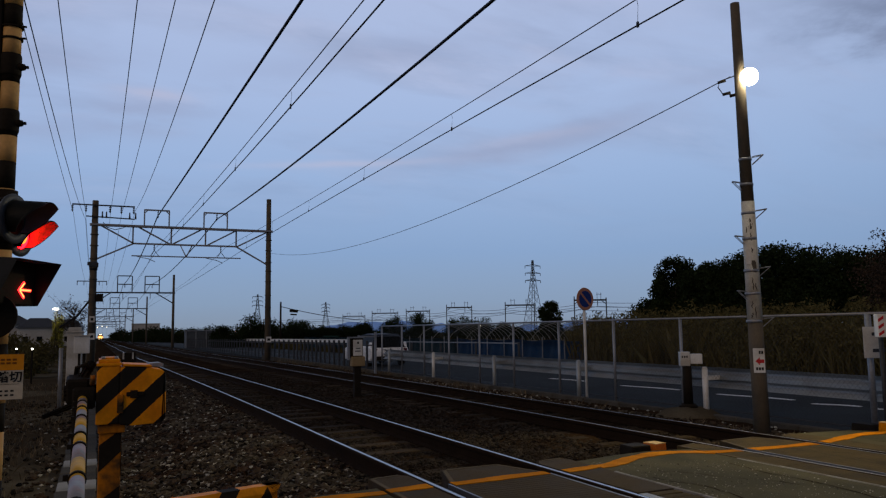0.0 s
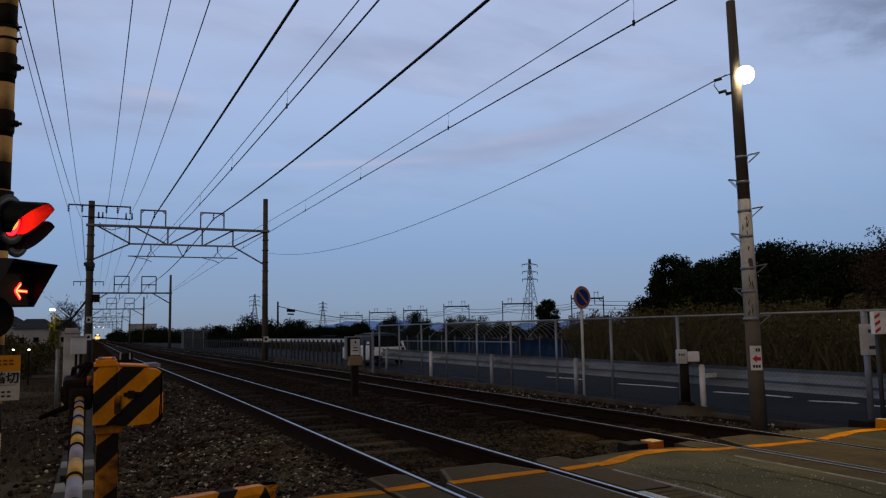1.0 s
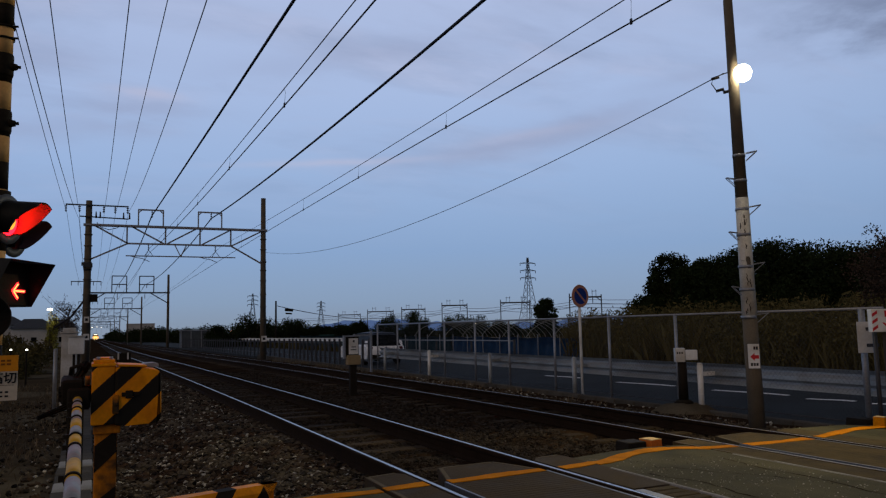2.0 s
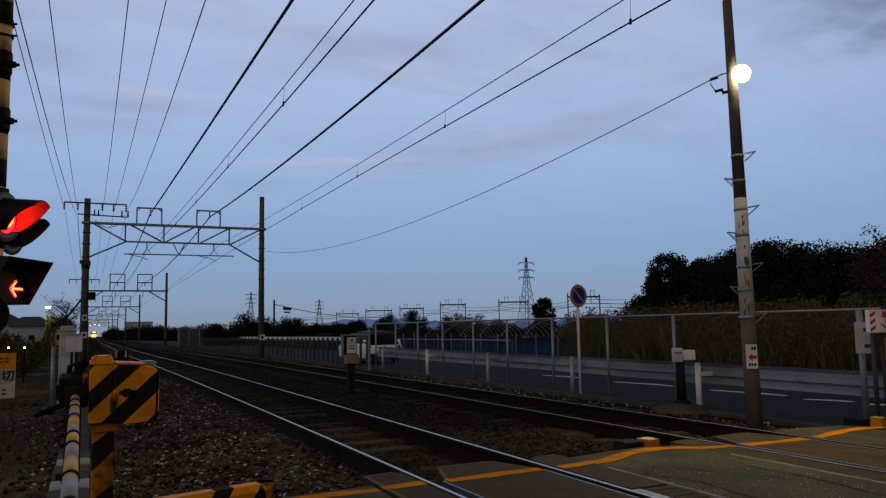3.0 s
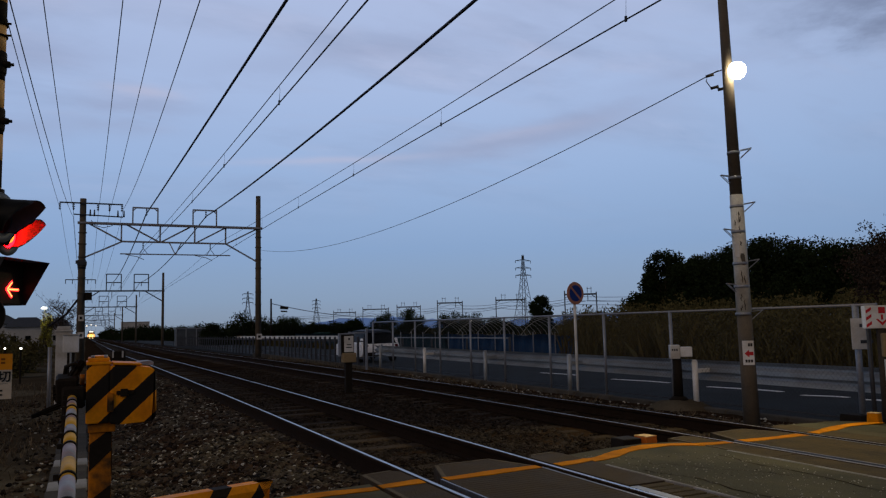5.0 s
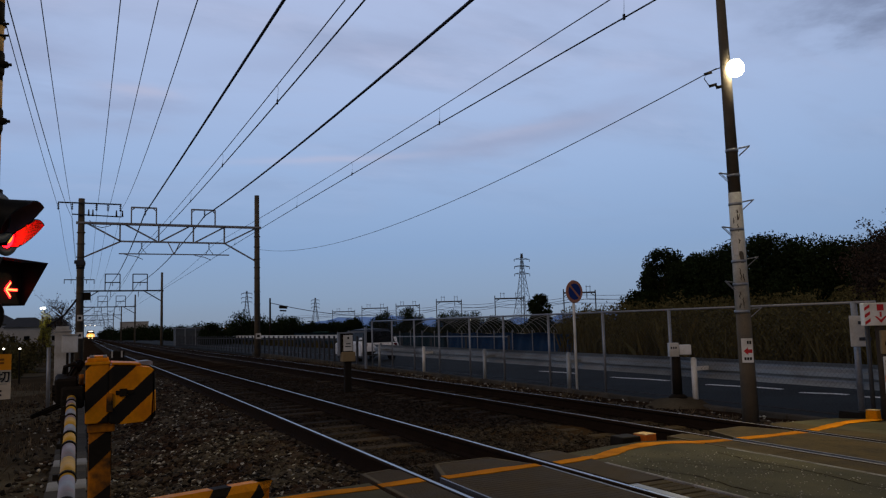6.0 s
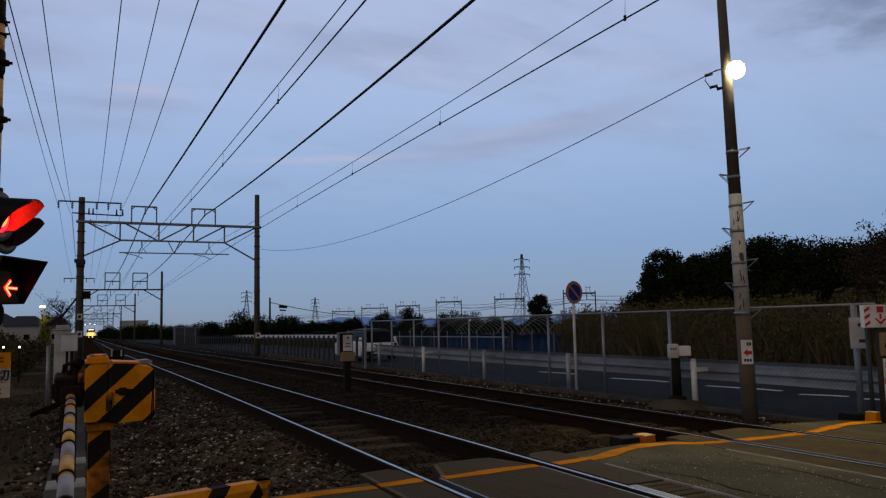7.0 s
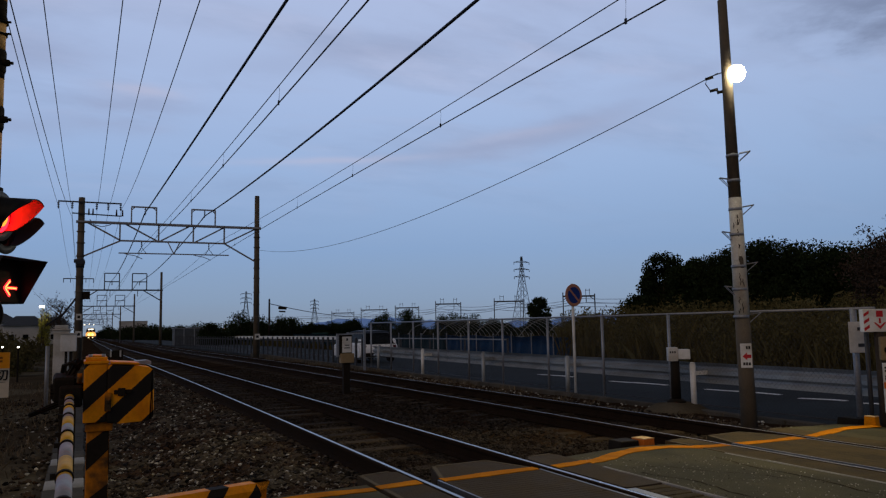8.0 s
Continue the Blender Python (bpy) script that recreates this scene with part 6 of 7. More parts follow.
            lathe(bm, [(0.20, -0.085), (0.19, -0.04), (0.05, -0.03), (0.05, 0.03), (0.19, 0.04), (0.20, 0.085)], pose(sx * 0.73, wy, 0.305, 0, 90, 0), 20)
            part("rim", bm, M["steel"], wheel)
    bm = bmesh.new()
    box(bm, (-0.72, -1.82, 0.26), (0.72, -1.72, 0.42))
    rounded(bm, 0.04)
    part("bumper", bm, M["black"], c, "dark lower bumper")
    bm = bmesh.new()
    box(bm, (-0.17, -1.782, 0.47), (0.17, -1.762, 0.62))
    part("number_plate", bm, M["offwhite"], c)
    bm = bmesh.new()
    rod(bm, (0, -1.65, 0.70), (0, -1.755, 0.70), 0.045, seg=16)
    part("badge", bm, M["steel"], c)


def make_train():
    t = thing("train", (NEAR + shift(600), 545, grade(545)), "approaching electric train with lit headlamps", "train")
    for k in range(3):
        bm = bmesh.new()
        y0 = k * 20.3
        prism(bm, [(-1.42, 0.95), (1.42, 0.95), (1.46, 1.6), (1.40, 3.1), (1.15, 3.55), (0.5, 3.68), (-0.5, 3.68), (-1.15, 3.55), (-1.40, 3.1), (-1.46, 1.6)], y0, y0 + 19.6, "y")
        rounded(bm, 0.08, 1)
        part("carriage", bm, M["steel"], t, "stainless steel carriage")
        for y in (2.5, 16.5):
            bm = bmesh.new()
            box(bm, (-1.1, y0 + y - 1.2, 0.12), (1.1, y0 + y + 1.2, 0.9))
            part("bogie", bm, M["black"], t)
    for x in (-0.92, 0, 0.92):
        bm = bmesh.new()
        box(bm, (x - 0.40, -0.03, 1.95), (x + 0.40, 0.02, 3.0))
        part("cab_window", bm, M["car_glass"], t)
    # wide glowing discs imitate the headlamps' halo; a smaller bulb sits on each
    for x in (-0.62, 0.62):
        bm = bmesh.new()
        rod(bm, (x, 0.05, 1.38), (x, -0.10, 1.38), 1.02, seg=18)
        lampring = part("headlamp", bm, M["headlamp_halo"], t, "oversized glowing disc imitating the headlamp's glare")
        bm = bmesh.new()
        rod(bm, (x, -0.10, 1.38), (x, -0.16, 1.38), 0.42, seg=18)
        part("bulb", bm, M["head_on"], lampring)
    # low glowing discs added in place of the headlamps' reflection on the rails
    for x in (-0.7, 0.6):
        bm = bmesh.new()
        rod(bm, (x, 0.3, 0.40), (x, -0.25, 0.40), 0.22, seg=12)
        part("lower_lamp", bm, M["head_on"], t)
    bm = bmesh.new()
    box(bm, (-0.8, -0.03, 3.1), (0.8, 0.01, 3.35))
    part("destination_display", bm, M["far_on"], t)
    bm = bmesh.new()
    box(bm, (-1.35, -0.2, 0.3), (1.35, 0.1, 0.9))
    part("skirt", bm, M["black"], t)
    return t


M["car_white"] = mat("white_car_paint", (0.86, 0.87, 0.88), 0.25, scale=4, fine=40, bump=0.01, var=0.04, spec=0.5)
M["car_glass"] = mat("tinted_glass", (0.006, 0.007, 0.009), 0.35, scale=4, fine=40, bump=0.0, var=0.05, spec=0.02)
M["car_roof"] = mat("dark_blue_roof_paint", (0.020, 0.026, 0.042), 0.5, scale=4, fine=40, bump=0.0, var=0.05, spec=0.08)
M["tail"] = mat("tail_lens", (0.10, 0.012, 0.014), 0.25, bump=0, var=0.05)
make_barrier()
make_signal()
make_trackside()
make_car()
train = make_train()


# ---------- vegetation, distance ----------
def make_tree(x, y, h, spread, seed, material="leaf", leaves=4200, label="dense dark evergreen tree", low=0.12, size=0.34, group="trees beyond the road", bare=False):
    rng = np.random.default_rng(seed)
    z = grade(y) - 0.55
    t = thing("tree", (x, y, z), label, "tree", group)
    bm = bmesh.new()
    top = Vector((rng.uniform(-.3, .3), rng.uniform(-.3, .3), h * 0.72))
    r = 0.035 * h
    rod(bm, (0, 0, 0), top * 0.5, r, r * 0.65, seg=9)
    rod(bm, top * 0.5, top, r * 0.65, r * 0.2, seg=8)
    tips = []
    for k in range(16 if bare else 11):
        a = k * 2.4 + rng.uniform(-.3, .3)
        f = rng.uniform(0.22, 0.95)
        s = top * f
        e = Vector((math.cos(a) * spread * rng.uniform(.45, .9), math.sin(a) * spread * rng.uniform(.45, .9), h * (0.25 + 0.62 * f) + rng.uniform(-.2, .5)))
        rod(bm, s, e, r * 0.30, r * 0.07, seg=6)
        tips.append(e)
        for j in range(5 if bare else 2):
            m = s.lerp(e, rng.uniform(.4, .9))
            e2 = m + Vector(rng.normal(size=3)) * spread * (0.28 if bare else 0.13) + Vector((0, 0, (0.07 if bare else 0.02) * h))
            rod(bm, m, e2, r * 0.12, r * 0.03, seg=5)
            tips.append(e2)
            if bare:
                for i in range(3):
                    rod(bm, m.lerp(e2, 0.6), m.lerp(e2, 0.6) + Vector(rng.normal(size=3)) * spread * 0.17 + Vector((0, 0, 0.04 * h)), r * 0.05, r * 0.02, seg=4)
    part("trunk", bm, M["bark"], t)
    # leaf clumps: uneven clouds round the limbs' ends
    cl = []
    n = 60
    for k in range(n):
        a, f = rng.uniform(0, 2 * np.pi), rng.uniform(0, 1) ** 0.8
        zz = h * (low + (0.93 - low) * f)
        w = spread * (1.0 if f < 0.5 else math.sqrt(max(0.05, 1 - ((f - 0.5) / 0.55) ** 2))) * rng.uniform(0.55, 1.0)
        cl.append((w * math.cos(a), w * math.sin(a), zz, rng.uniform(0.15, 0.27) * spread + 0.25))
    for e in tips:
        cl.append((e.x, e.y, e.z, 0.16 * spread + 0.2))
    cl = np.array(cl)
    pick = rng.integers(0, len(cl), leaves)
    d = rng.normal(size=(leaves, 3))
    d /= np.linalg.norm(d, axis=1, keepdims=True)
    pos = cl[pick, :3] + d * (cl[pick, 3] * rng.uniform(0.35, 1.12, leaves) * (0.8 if bare else 1))[:, None] * np.array([1, 1, 0.8])
    pos = pos[pos[:, 2] > 0.15]
    me = leaf_mesh("crown", pos, rng.uniform(0.55, 1.3, len(pos)) * size, M[material], rng, 1.3)
    o = new("crown", me)
    o.parent = t
    return t


def make_blades(name, n, area, tall, seed, material, label, width=0.06, lean=0.2, clump=0.0):
    """Upright blades over an area (x0, x1, y0, y1)."""
    rng = np.random.default_rng(seed)
    x, y = rng.uniform(area[0], area[1], n), rng.uniform(area[2], area[3], n)
    if clump:
        c = np.stack([rng.uniform(area[0], area[1], n // 26 + 1), rng.uniform(area[2], area[3], n // 26 + 1)], 1)
        k = rng.integers(0, len(c), n)
        x, y = c[k, 0] + rng.normal(size=n) * clump, c[k, 1] + rng.normal(size=n) * clump
    if name == "tall_reeds":
        keep = y < 1.48 * x
        x, y = x[keep], y[keep]
        n = len(x)
    hgt = rng.uniform(tall[0], tall[1], n) * (0.75 + 0.25 * np.sin(x * 1.7 + y * 0.9) * np.cos(y * 0.53))
    z = np.array([grade(v) for v in y]) - (0.50 if area[0] > 16 else 0.40)
    root = np.stack([x, y, z], 1)
    d = np.stack([rng.normal(size=n) * lean, rng.normal(size=n) * lean, np.ones(n)], 1)
    a = rng.uniform(0, np.pi, n)
    e = np.stack([np.cos(a), np.sin(a), np.zeros(n)], 1) * (width * rng.uniform(.5, 1.4, n))[:, None]
    mid = root + d * (hgt * 0.55)[:, None]
    bend = np.stack([rng.normal(size=n), rng.normal(size=n), np.zeros(n)], 1) * (hgt * 0.14)[:, None]
    tip = root + d * hgt[:, None] + bend
    v = np.stack([root - e * .5, root + e * .5, mid + e, tip, mid - e], 1)
    f = np.array([0, 1, 2, 3, 4])[None] + (np.arange(n) * 5)[:, None]
    me = bpy.data.meshes.new(name)
    me.from_pydata(v.reshape(-1, 3).tolist(), [], f.tolist())
    me.materials.append(M[material])
    tagged(new(name, me), label, "grass", "", "stuff")


def make_bush(x, y, h, w, seed, material="leaf", label="dark rounded bush in the open field", n=1500, group="bushes in the fields", size=None):
    rng = np.random.default_rng(seed)
    z = grade(y) - 0.55
    b = thing("bush", (x, y, z), label, "bush", group)
    for k in range(5):
        a = k * 1.26
        bm = bmesh.new()
        rod(bm, (0, 0, 0), (math.cos(a) * w * 0.5, math.sin(a) * w * 0.5, h * rng.uniform(.5, .8)), 0.03 * h, 0.008 * h, seg=5)
        part("stem", bm, M["bark"], b)
    ang, rad = rng.uniform(0, 2 * np.pi, 26), w * 0.72 * np.sqrt(rng.uniform(0, 1, 26))
    c = np.stack([rad * np.cos(ang), rad * np.sin(ang), rng.uniform(0.10, 0.86, 26) * h * (1 - 0.35 * (rad / (w * 0.72)) ** 2)], 1)
    pick = rng.integers(0, 26, n)
    d = rng.normal(size=(n, 3))
    d /= np.linalg.norm(d, axis=1, keepdims=True)
    pos = c[pick] + d * rng.uniform(.3, 1.05, n)[:, None] * np.array([w * .34, w * .34, h * .19])
    pos = pos[pos[:, 2] > 0.02]
    o = new("foliage", leaf_mesh("foliage", pos, rng.uniform(.6, 1.3, len(pos)) * (size or 0.075 * h), M[material], rng, 1.3))
    o.parent = b


def make_vegetation():
    for k, (x, y, h, w) in enumerate(((40.0, 47.0, 5.4, 2.0), (40.2, 45.4, 9.9, 1.8), (42.4, 45.0, 7.9, 2.2), (41.6, 46.6, 7.0, 2.3), (41.5, 43.6, 8.6, 2.5), (40.4, 41.2, 8.7, 2.7), (42.0, 38.8, 9.4, 3.1), (41.2, 36.6, 9.7, 3.2), (43.0, 34.2, 9.2, 3.3), (41.4, 32.6, 8.4, 3.1), (44.5, 31.0, 8.4, 3.2), (43.0, 28.6, 8.9, 2.9), (42.2, 26.2, 8.0, 2.6))):
        make_tree(x, y, h * 0.72, w, 20 + k, leaves=17000, size=0.165, label="dense dark evergreen tree behind tall weeds")
    make_tree(36.7, 24.3, 6.1, 2.7, 41, "leaf_dry", 8000, "sparse autumn tree with thin reddish leaves", size=0.12, bare=True)
    make_tree(35.5, 22.8, 6.0, 2.8, 42, "leaf_dry", 7000, "sparse autumn tree with thin reddish leaves", size=0.12, bare=True)
    rng = np.random.default_rng(77)
    def weeds(n, area, top, size, seed):
        rng = np.random.default_rng(seed)
        c = np.stack([rng.uniform(area[0], area[1], 520), rng.uniform(area[2], area[3], 520)], 1)
        h = rng.uniform(0.55, 1.0, 520) * top
        k = rng.integers(0, 520, n)
        f = rng.uniform(0.05, 1.0, n)
        keep = c[k, 1] < np.where(c[k, 0] > 23, 1.30, 1.46) * c[k, 0] + rng.normal(size=n) * 0.25
        p = np.stack([c[k, 0] + rng.normal(size=n) * 0.28 * (1.15 - f * .7), c[k, 1] + rng.normal(size=n) * 0.28 * (1.15 - f * .7), -0.5 + h[k] * f], 1)[keep]
        n = len(p)
        tagged(new("weed_bank", leaf_mesh("weed_bank", p, rng.uniform(.5, 1.3, n) * size, M["weed"], rng, 1.6)), "tall brown weeds in a dense bank", "weeds", "", "stuff")
    weeds(90000, (17.0, 23.0, 2.0, 33.0), 2.35, 0.085, 71)
    weeds(50000, (23.0, 36.0, 12.0, 52.0), 2.9, 0.12, 72)
    make_blades("tall_reeds", 26000, (17.0, 27.0, 2.0, 36.0), (1.0, 2.4), 5, "reed", "dense bank of tall dry brown reeds", 0.016)
    make_blades("tall_reeds", 6000, (24.0, 38.0, 18.0, 60.0), (1.3, 2.6), 6, "reed", "dense bank of tall dry brown reeds", 0.03)
    make_blades("verge_grass", 2200, (8.35, 9.35, 7.2, 40.0), (0.05, 0.20), 7, "straw", "short dry grass along the verge", 0.006, 0.4, 0.10)
    make_blades("trackside_grass", 4200, (-3.4, -0.5, 8.5, 26.0), (0.05, 0.22), 8, "straw", "patches of dry grass on the earth", 0.006, 0.4, 0.16)
    make_blades("field_grass", 9000, (16.8, 40.0, 48.0, 110.0), (0.4, 1.1), 9, "reed", "rough dark grass in the field", 0.07)
    for k, (x, y, h, w) in enumerate(((17.5, 92, 4.6, 3.2), (24, 100, 3.9, 2.8), (28, 100, 3.5, 2.6), (31.8, 104, 3.4, 2.2), (34.6, 104, 3.6, 2.0), (39.3, 104, 4.2, 2.6), (43.4, 104, 4.9, 2.7), (50.0, 104, 4.3, 3.0), (53.6, 104, 4.4, 3.0), (58.5, 104, 3.2, 3.6), (46.5, 109, 2.6, 4.0), (55, 109, 2.6, 4.0), (62, 109, 2.6, 4.0), (30, 109, 2.6, 4.0), (38, 112, 2.7, 4.0), (76, 104, 3.6, 3.4), (85, 103, 3.8, 3.0), (93, 101, 3.4, 3.2),
                                      (20, 96, 3.4, 3.0), (36, 110, 3.0, 3.6), (47, 112, 2.9, 3.6), (70, 110, 3.1, 3.6), (13.8, 93, 3.0, 2.0))):
        make_bush(x, y, h * 0.98, w * 0.95, 60 + k, n=7000, size=0.17)
    make_tree(64.6, 101.5, 6.2, 1.7, 45, leaves=7000, label="small dark tree standing alone in the field", size=0.26, group="lone trees")
    for k in range(26):
        rng = np.random.default_rng(200 + k)
        t = k / 25
        make_bush(11.5 + 26 * t ** 1.6 + rng.uniform(-.6, .6), 250 - 100 * t ** 0.7 + rng.uniform(-6, 6), 4.3 - 0.6 * t + rng.uniform(-.5, .8), 4.4, 120 + k, "leaf", "dark hedge bush beside the railway line", 1300, "hedge along the line", 0.30)
    for k in range(9):
        rng = np.random.default_rng(400 + k)
        y = 270 + 22 * k
        make_bush(9.6 + shift(y) + rng.uniform(-.4, .8), y, 5.0 + rng.uniform(-.6, 1.0), 3.6, 430 + k, "leaf", "dark hedge bush beside the railway line", 1200, "hedge along the line", 0.34)
    for k in range(14):
        rng = np.random.default_rng(300 + k)
        make_bush(-2.3 - k * 0.65 + rng.uniform(-.3, .3), 34 + rng.uniform(-5, 8), 1.72 + rng.uniform(-.25, .35), 1.25, 150 + k, "weed", "dark brown weedy bush beside the line", 3200, "bushes left of the line", 0.09)
    make_bush(-5.0, 120.6, 6.0, 1.1, 170, "leaf_lit", "bush under a street lamp with its light in the yellow-green leaves", 3600, "bushes left of the line", 0.15)
    make_tree(-2.9, 112, 6.8, 2.5, 43, "leaf_dry", 1300, "bare leafless tree beside the houses", size=0.16, bare=True, group="bare trees")


def make_house(x, y, w, d, h, turn, wall, label):
    z = grade(y) - 0.55
    b = thing("house", (x, y, z), label, "house", "houses beyond the field", turn=turn)
    bm = bmesh.new()
    box(bm, (-w / 2, -d / 2, 0), (w / 2, d / 2, h))
    part("wall", bm, M[wall], b)
    bm = bmesh.new()
    e = 0.45
    lo = [bm.verts.new((sx * (w / 2 + e), sy * (d / 2 + e), h)) for sx, sy in ((-1, -1), (1, -1), (1, 1), (-1, 1))]
    hi = [bm.verts.new((sx * w * 0.22, 0, h + 1.7)) for sx in (-1, 1)]
    bm.faces.new((lo[0], lo[1], hi[1], hi[0])); bm.faces.new((lo[2], lo[3], hi[0], hi[1]))
    bm.faces.new((lo[1], lo[2], hi[1])); bm.faces.new((lo[3], lo[0], hi[0])); bm.faces.new(lo[::-1])
    part("roof", bm, M["roof"], b, "dark tiled hip roof")
    for k in range(3):
        for zz in (0.9, 3.4):
            if zz + 1.2 < h:
                bm = bmesh.new()
                cx = -w / 2 + w * (k + 0.5) / 3
                box(bm, (cx - 0.42, -d / 2 - 0.05, zz + 0.2), (cx + 0.42, -d / 2 - 0.003, zz + 1.1))
                part("window", bm, M["car_glass"], b)


def lattice(x, y, h, w0, arms, label):
    z = grade(y) - 0.55
    p = thing("pylon", (x, y, z), label, "pylon", "distant pylons")
    bm = bmesh.new()
    wid = lambda t: w0 * (1 - t) ** 1.5 + 0.7
    lv = [0, .14, .27, .39, .5, .6, .69, .77, .84, .91, 1.0]
    for a, b in zip(lv, lv[1:]):
        for i in range(4):
            s = [(-1, -1), (1, -1), (1, 1), (-1, 1)]
            A = lambda t, q: Vector((s[q % 4][0] * wid(t) / 2, s[q % 4][1] * wid(t) / 2, t * h))
            beam(bm, A(a, i), A(b, i), 0.22)
            beam(bm, A(a, i), A(b, i + 1), 0.09)
            beam(bm, A(a, i + 1), A(b, i), 0.09)
    part("tower", bm, M["steel_dark"], p)
    for t in arms:
        bm = bmesh.new()
        for sg in (-1, 1):
            beam(bm, (0, 0, t * h + 0.8), (sg * 0.12 * h, 0, t * h), 0.25)
            beam(bm, (0, 0, t * h - 0.1), (sg * 0.12 * h, 0, t * h), 0.25)
            rod(bm, (sg * 0.12 * h, 0, t * h), (sg * 0.12 * h, 0, t * h - 1.3), 0.16, seg=6)
        part("arm", bm, M["steel_dark"], p)


def far_gantry(x, y, w, h, turn):
    g = thing("distant_gantry", (x, y, grade(y) - 0.55), "distant steel gantry of another railway", "catenary gantry", "gantries of the distant railway", turn=turn)
    for sx in (-1, 1):
        bm = bmesh.new()
        beam(bm, (sx * w / 2, 0, 0), (sx * w / 2, 0, h + (0.5 if sx < 0 else 0.1)), 0.26)
        part("post", bm, M["steel_dark"], g)
    bm = bmesh.new()
    beam(bm, (-w / 2, 0, h - 0.5), (w / 2, 0, h - 0.5), 0.25, 0.42)
    beam(bm, (-w / 2, 0, h - 1.5), (-w * 0.36, 0, h - 0.7), 0.18)
    beam(bm, (w / 2, 0, h - 1.5), (w * 0.36, 0, h - 0.7), 0.18)
    part("beam", bm, M["steel_dark"], g)
    for cx in (-0.3, 0.22):
        bm = bmesh.new()
        for s in (0, 0.12):
            beam(bm, ((cx + s) * w, 0, h - 0.3), ((cx + s) * w, 0, h + 1.4), 0.11)
        beam(bm, ((cx - 0.02) * w, 0, h + 1.0), ((cx + 0.14) * w, 0, h + 1.0), 0.11)
        part("feeder_frame", bm, M["steel_dark"], g)
    bm = bmesh.new()
    beam(bm, (w * 0.23, 0, h - 0.6), (w * 0.23, 0, h - 2.0), 0.18)
    part("hanger", bm, M["steel_dark"], g)


def make_distance():
    # hoops of an uncovered greenhouse, low sheets and rails beyond the road
    gh = thing("greenhouse_frame", (21.0, 0, -0.5), "bare hoops of an uncovered greenhouse", "greenhouse frame")
    y = 29.0
    while y < 47:
        bm = bmesh.new()
        tube(bm, [(-2.4 * math.cos(math.pi * k / 14), y, 0.25 + 1.72 * math.sin(math.pi * k / 14) ** 0.8) for k in range(6 if len(gh.children) % 4 else 0, 15)], 0.014, 5)
        part("hoop", bm, M["hoop"], gh)
        y += 0.58
    for x, z in ((-2.36, 0.9), (0, 1.97), (2.36, 0.9)):
        bm = bmesh.new()
        rod(bm, (x, 29, z), (x, 47, z), 0.02, seg=6)
        part("purlin", bm, M["hoop"], gh)
    sh = thing("tarpaulin_screen", (17.6, 0, -0.5), "low blue tarpaulin screen along the field", "tarpaulin")
    for y0, y1, name, h in ((25.0, 37.0, "blue_sheet", 1.12), (37.05, 70, "green_sheet", 1.12)):
        bm = bmesh.new()
        nn = int((y1 - y0) / 0.18)
        rows = []
        for k in range(nn + 1):
            yy = y0 + (y1 - y0) * k / nn
            rows.append([bm.verts.new((0.05 * math.sin(yy * 7 + zz * 3) + 0.03 * math.sin(yy * 17), yy, zz * h + (0.03 * math.sin(yy * 2.1) if zz == 1 else 0))) for zz in (0, .33, .66, 1)])
        for a, b in zip(rows, rows[1:]):
            for k in range(3):
                f = bm.faces.new((a[k], b[k], b[k + 1], a[k + 1]))
                f.smooth = True
        bmesh.ops.solidify(bm, geom=bm.faces[:], thickness=0.006)
        part(name, bm, M[name], sh)
    y = 26.5
    while y < 52:
        bm = bmesh.new()
        rod(bm, (-0.08, y, 0), (-0.08, y, 1.25), 0.025, seg=6)
        part("stake", bm, M["steel"], sh)
        y += 1.7
    fg = thing("white_guardrail", (16.15, 0, -0.40), "white guardrail on the far side of the road", "guardrail")
    y = 28.0
    while y < 120:
        bm = bmesh.new()
        beam(bm, (0, y, 0.92 + grade(y)), (0, y + 3.98, 0.92 + grade(y + 4)), 0.05, 0.24 if y > 43 else 0.05)
        part("beam", bm, M["white" if y > 43 else "steel"], fg)
        bm = bmesh.new()
        rod(bm, (0.08, y, -0.1 + grade(y)), (0.08, y, 0.97 + grade(y)), 0.055, seg=8)
        part("post", bm, M["steel_dark"], fg)
        y += 4.0
    # palisade of dark posts along the line
    pf = thing("palisade_fence", (9.55, 0, -0.36), "low palisade fence of dark grey posts", "fence")
    bm = bmesh.new()
    box(bm, (-0.04, -0.045, 0), (0.04, 0.045, 1.12))
    rounded(bm, 0.01, 1)
    me = mesh_of("picket", bm, M["steel_dark"])
    y = 27.4
    while y < 92:
        o = new("picket", me)
        o.parent = pf
        o.matrix_basis = pose(0, y, grade(y))
        y += 0.75 if y < 40 else 1.2
    for z in (0.3, 0.95):
        bm = bmesh.new()
        beam(bm, (0.05, 27.4, z), (0.05, 92, z + grade(92)), 0.03, 0.05)
        part("rail", bm, M["steel_dark"], pf)
    # trackside shed
    s = thing("shed", (11.6, 98, grade(98) - 0.5), "plain grey trackside shed", "shed")
    bm = bmesh.new()
    box(bm, (-1.7, -1.2, 0), (1.7, 1.2, 2.15))
    part("wall", bm, M["shed_wall"], s)
    bm = bmesh.new()
    for x in (-1.72, -0.6, 0.6, 1.72):
        box(bm, (x - 0.05, -1.25, 0), (x + 0.05, -1.201, 2.15))
    part("frame", bm, M["steel"], s)
    bm = bmesh.new()
    box(bm, (-1.8, -1.3, 2.15), (1.8, 1.3, 2.25))
    part("roof", bm, M["steel"], s)
    bx = thing("container", (20.9, 72.5, grade(72) - 0.5), "dark green storage container in the field", "container", turn=-16)
    bm = bmesh.new()
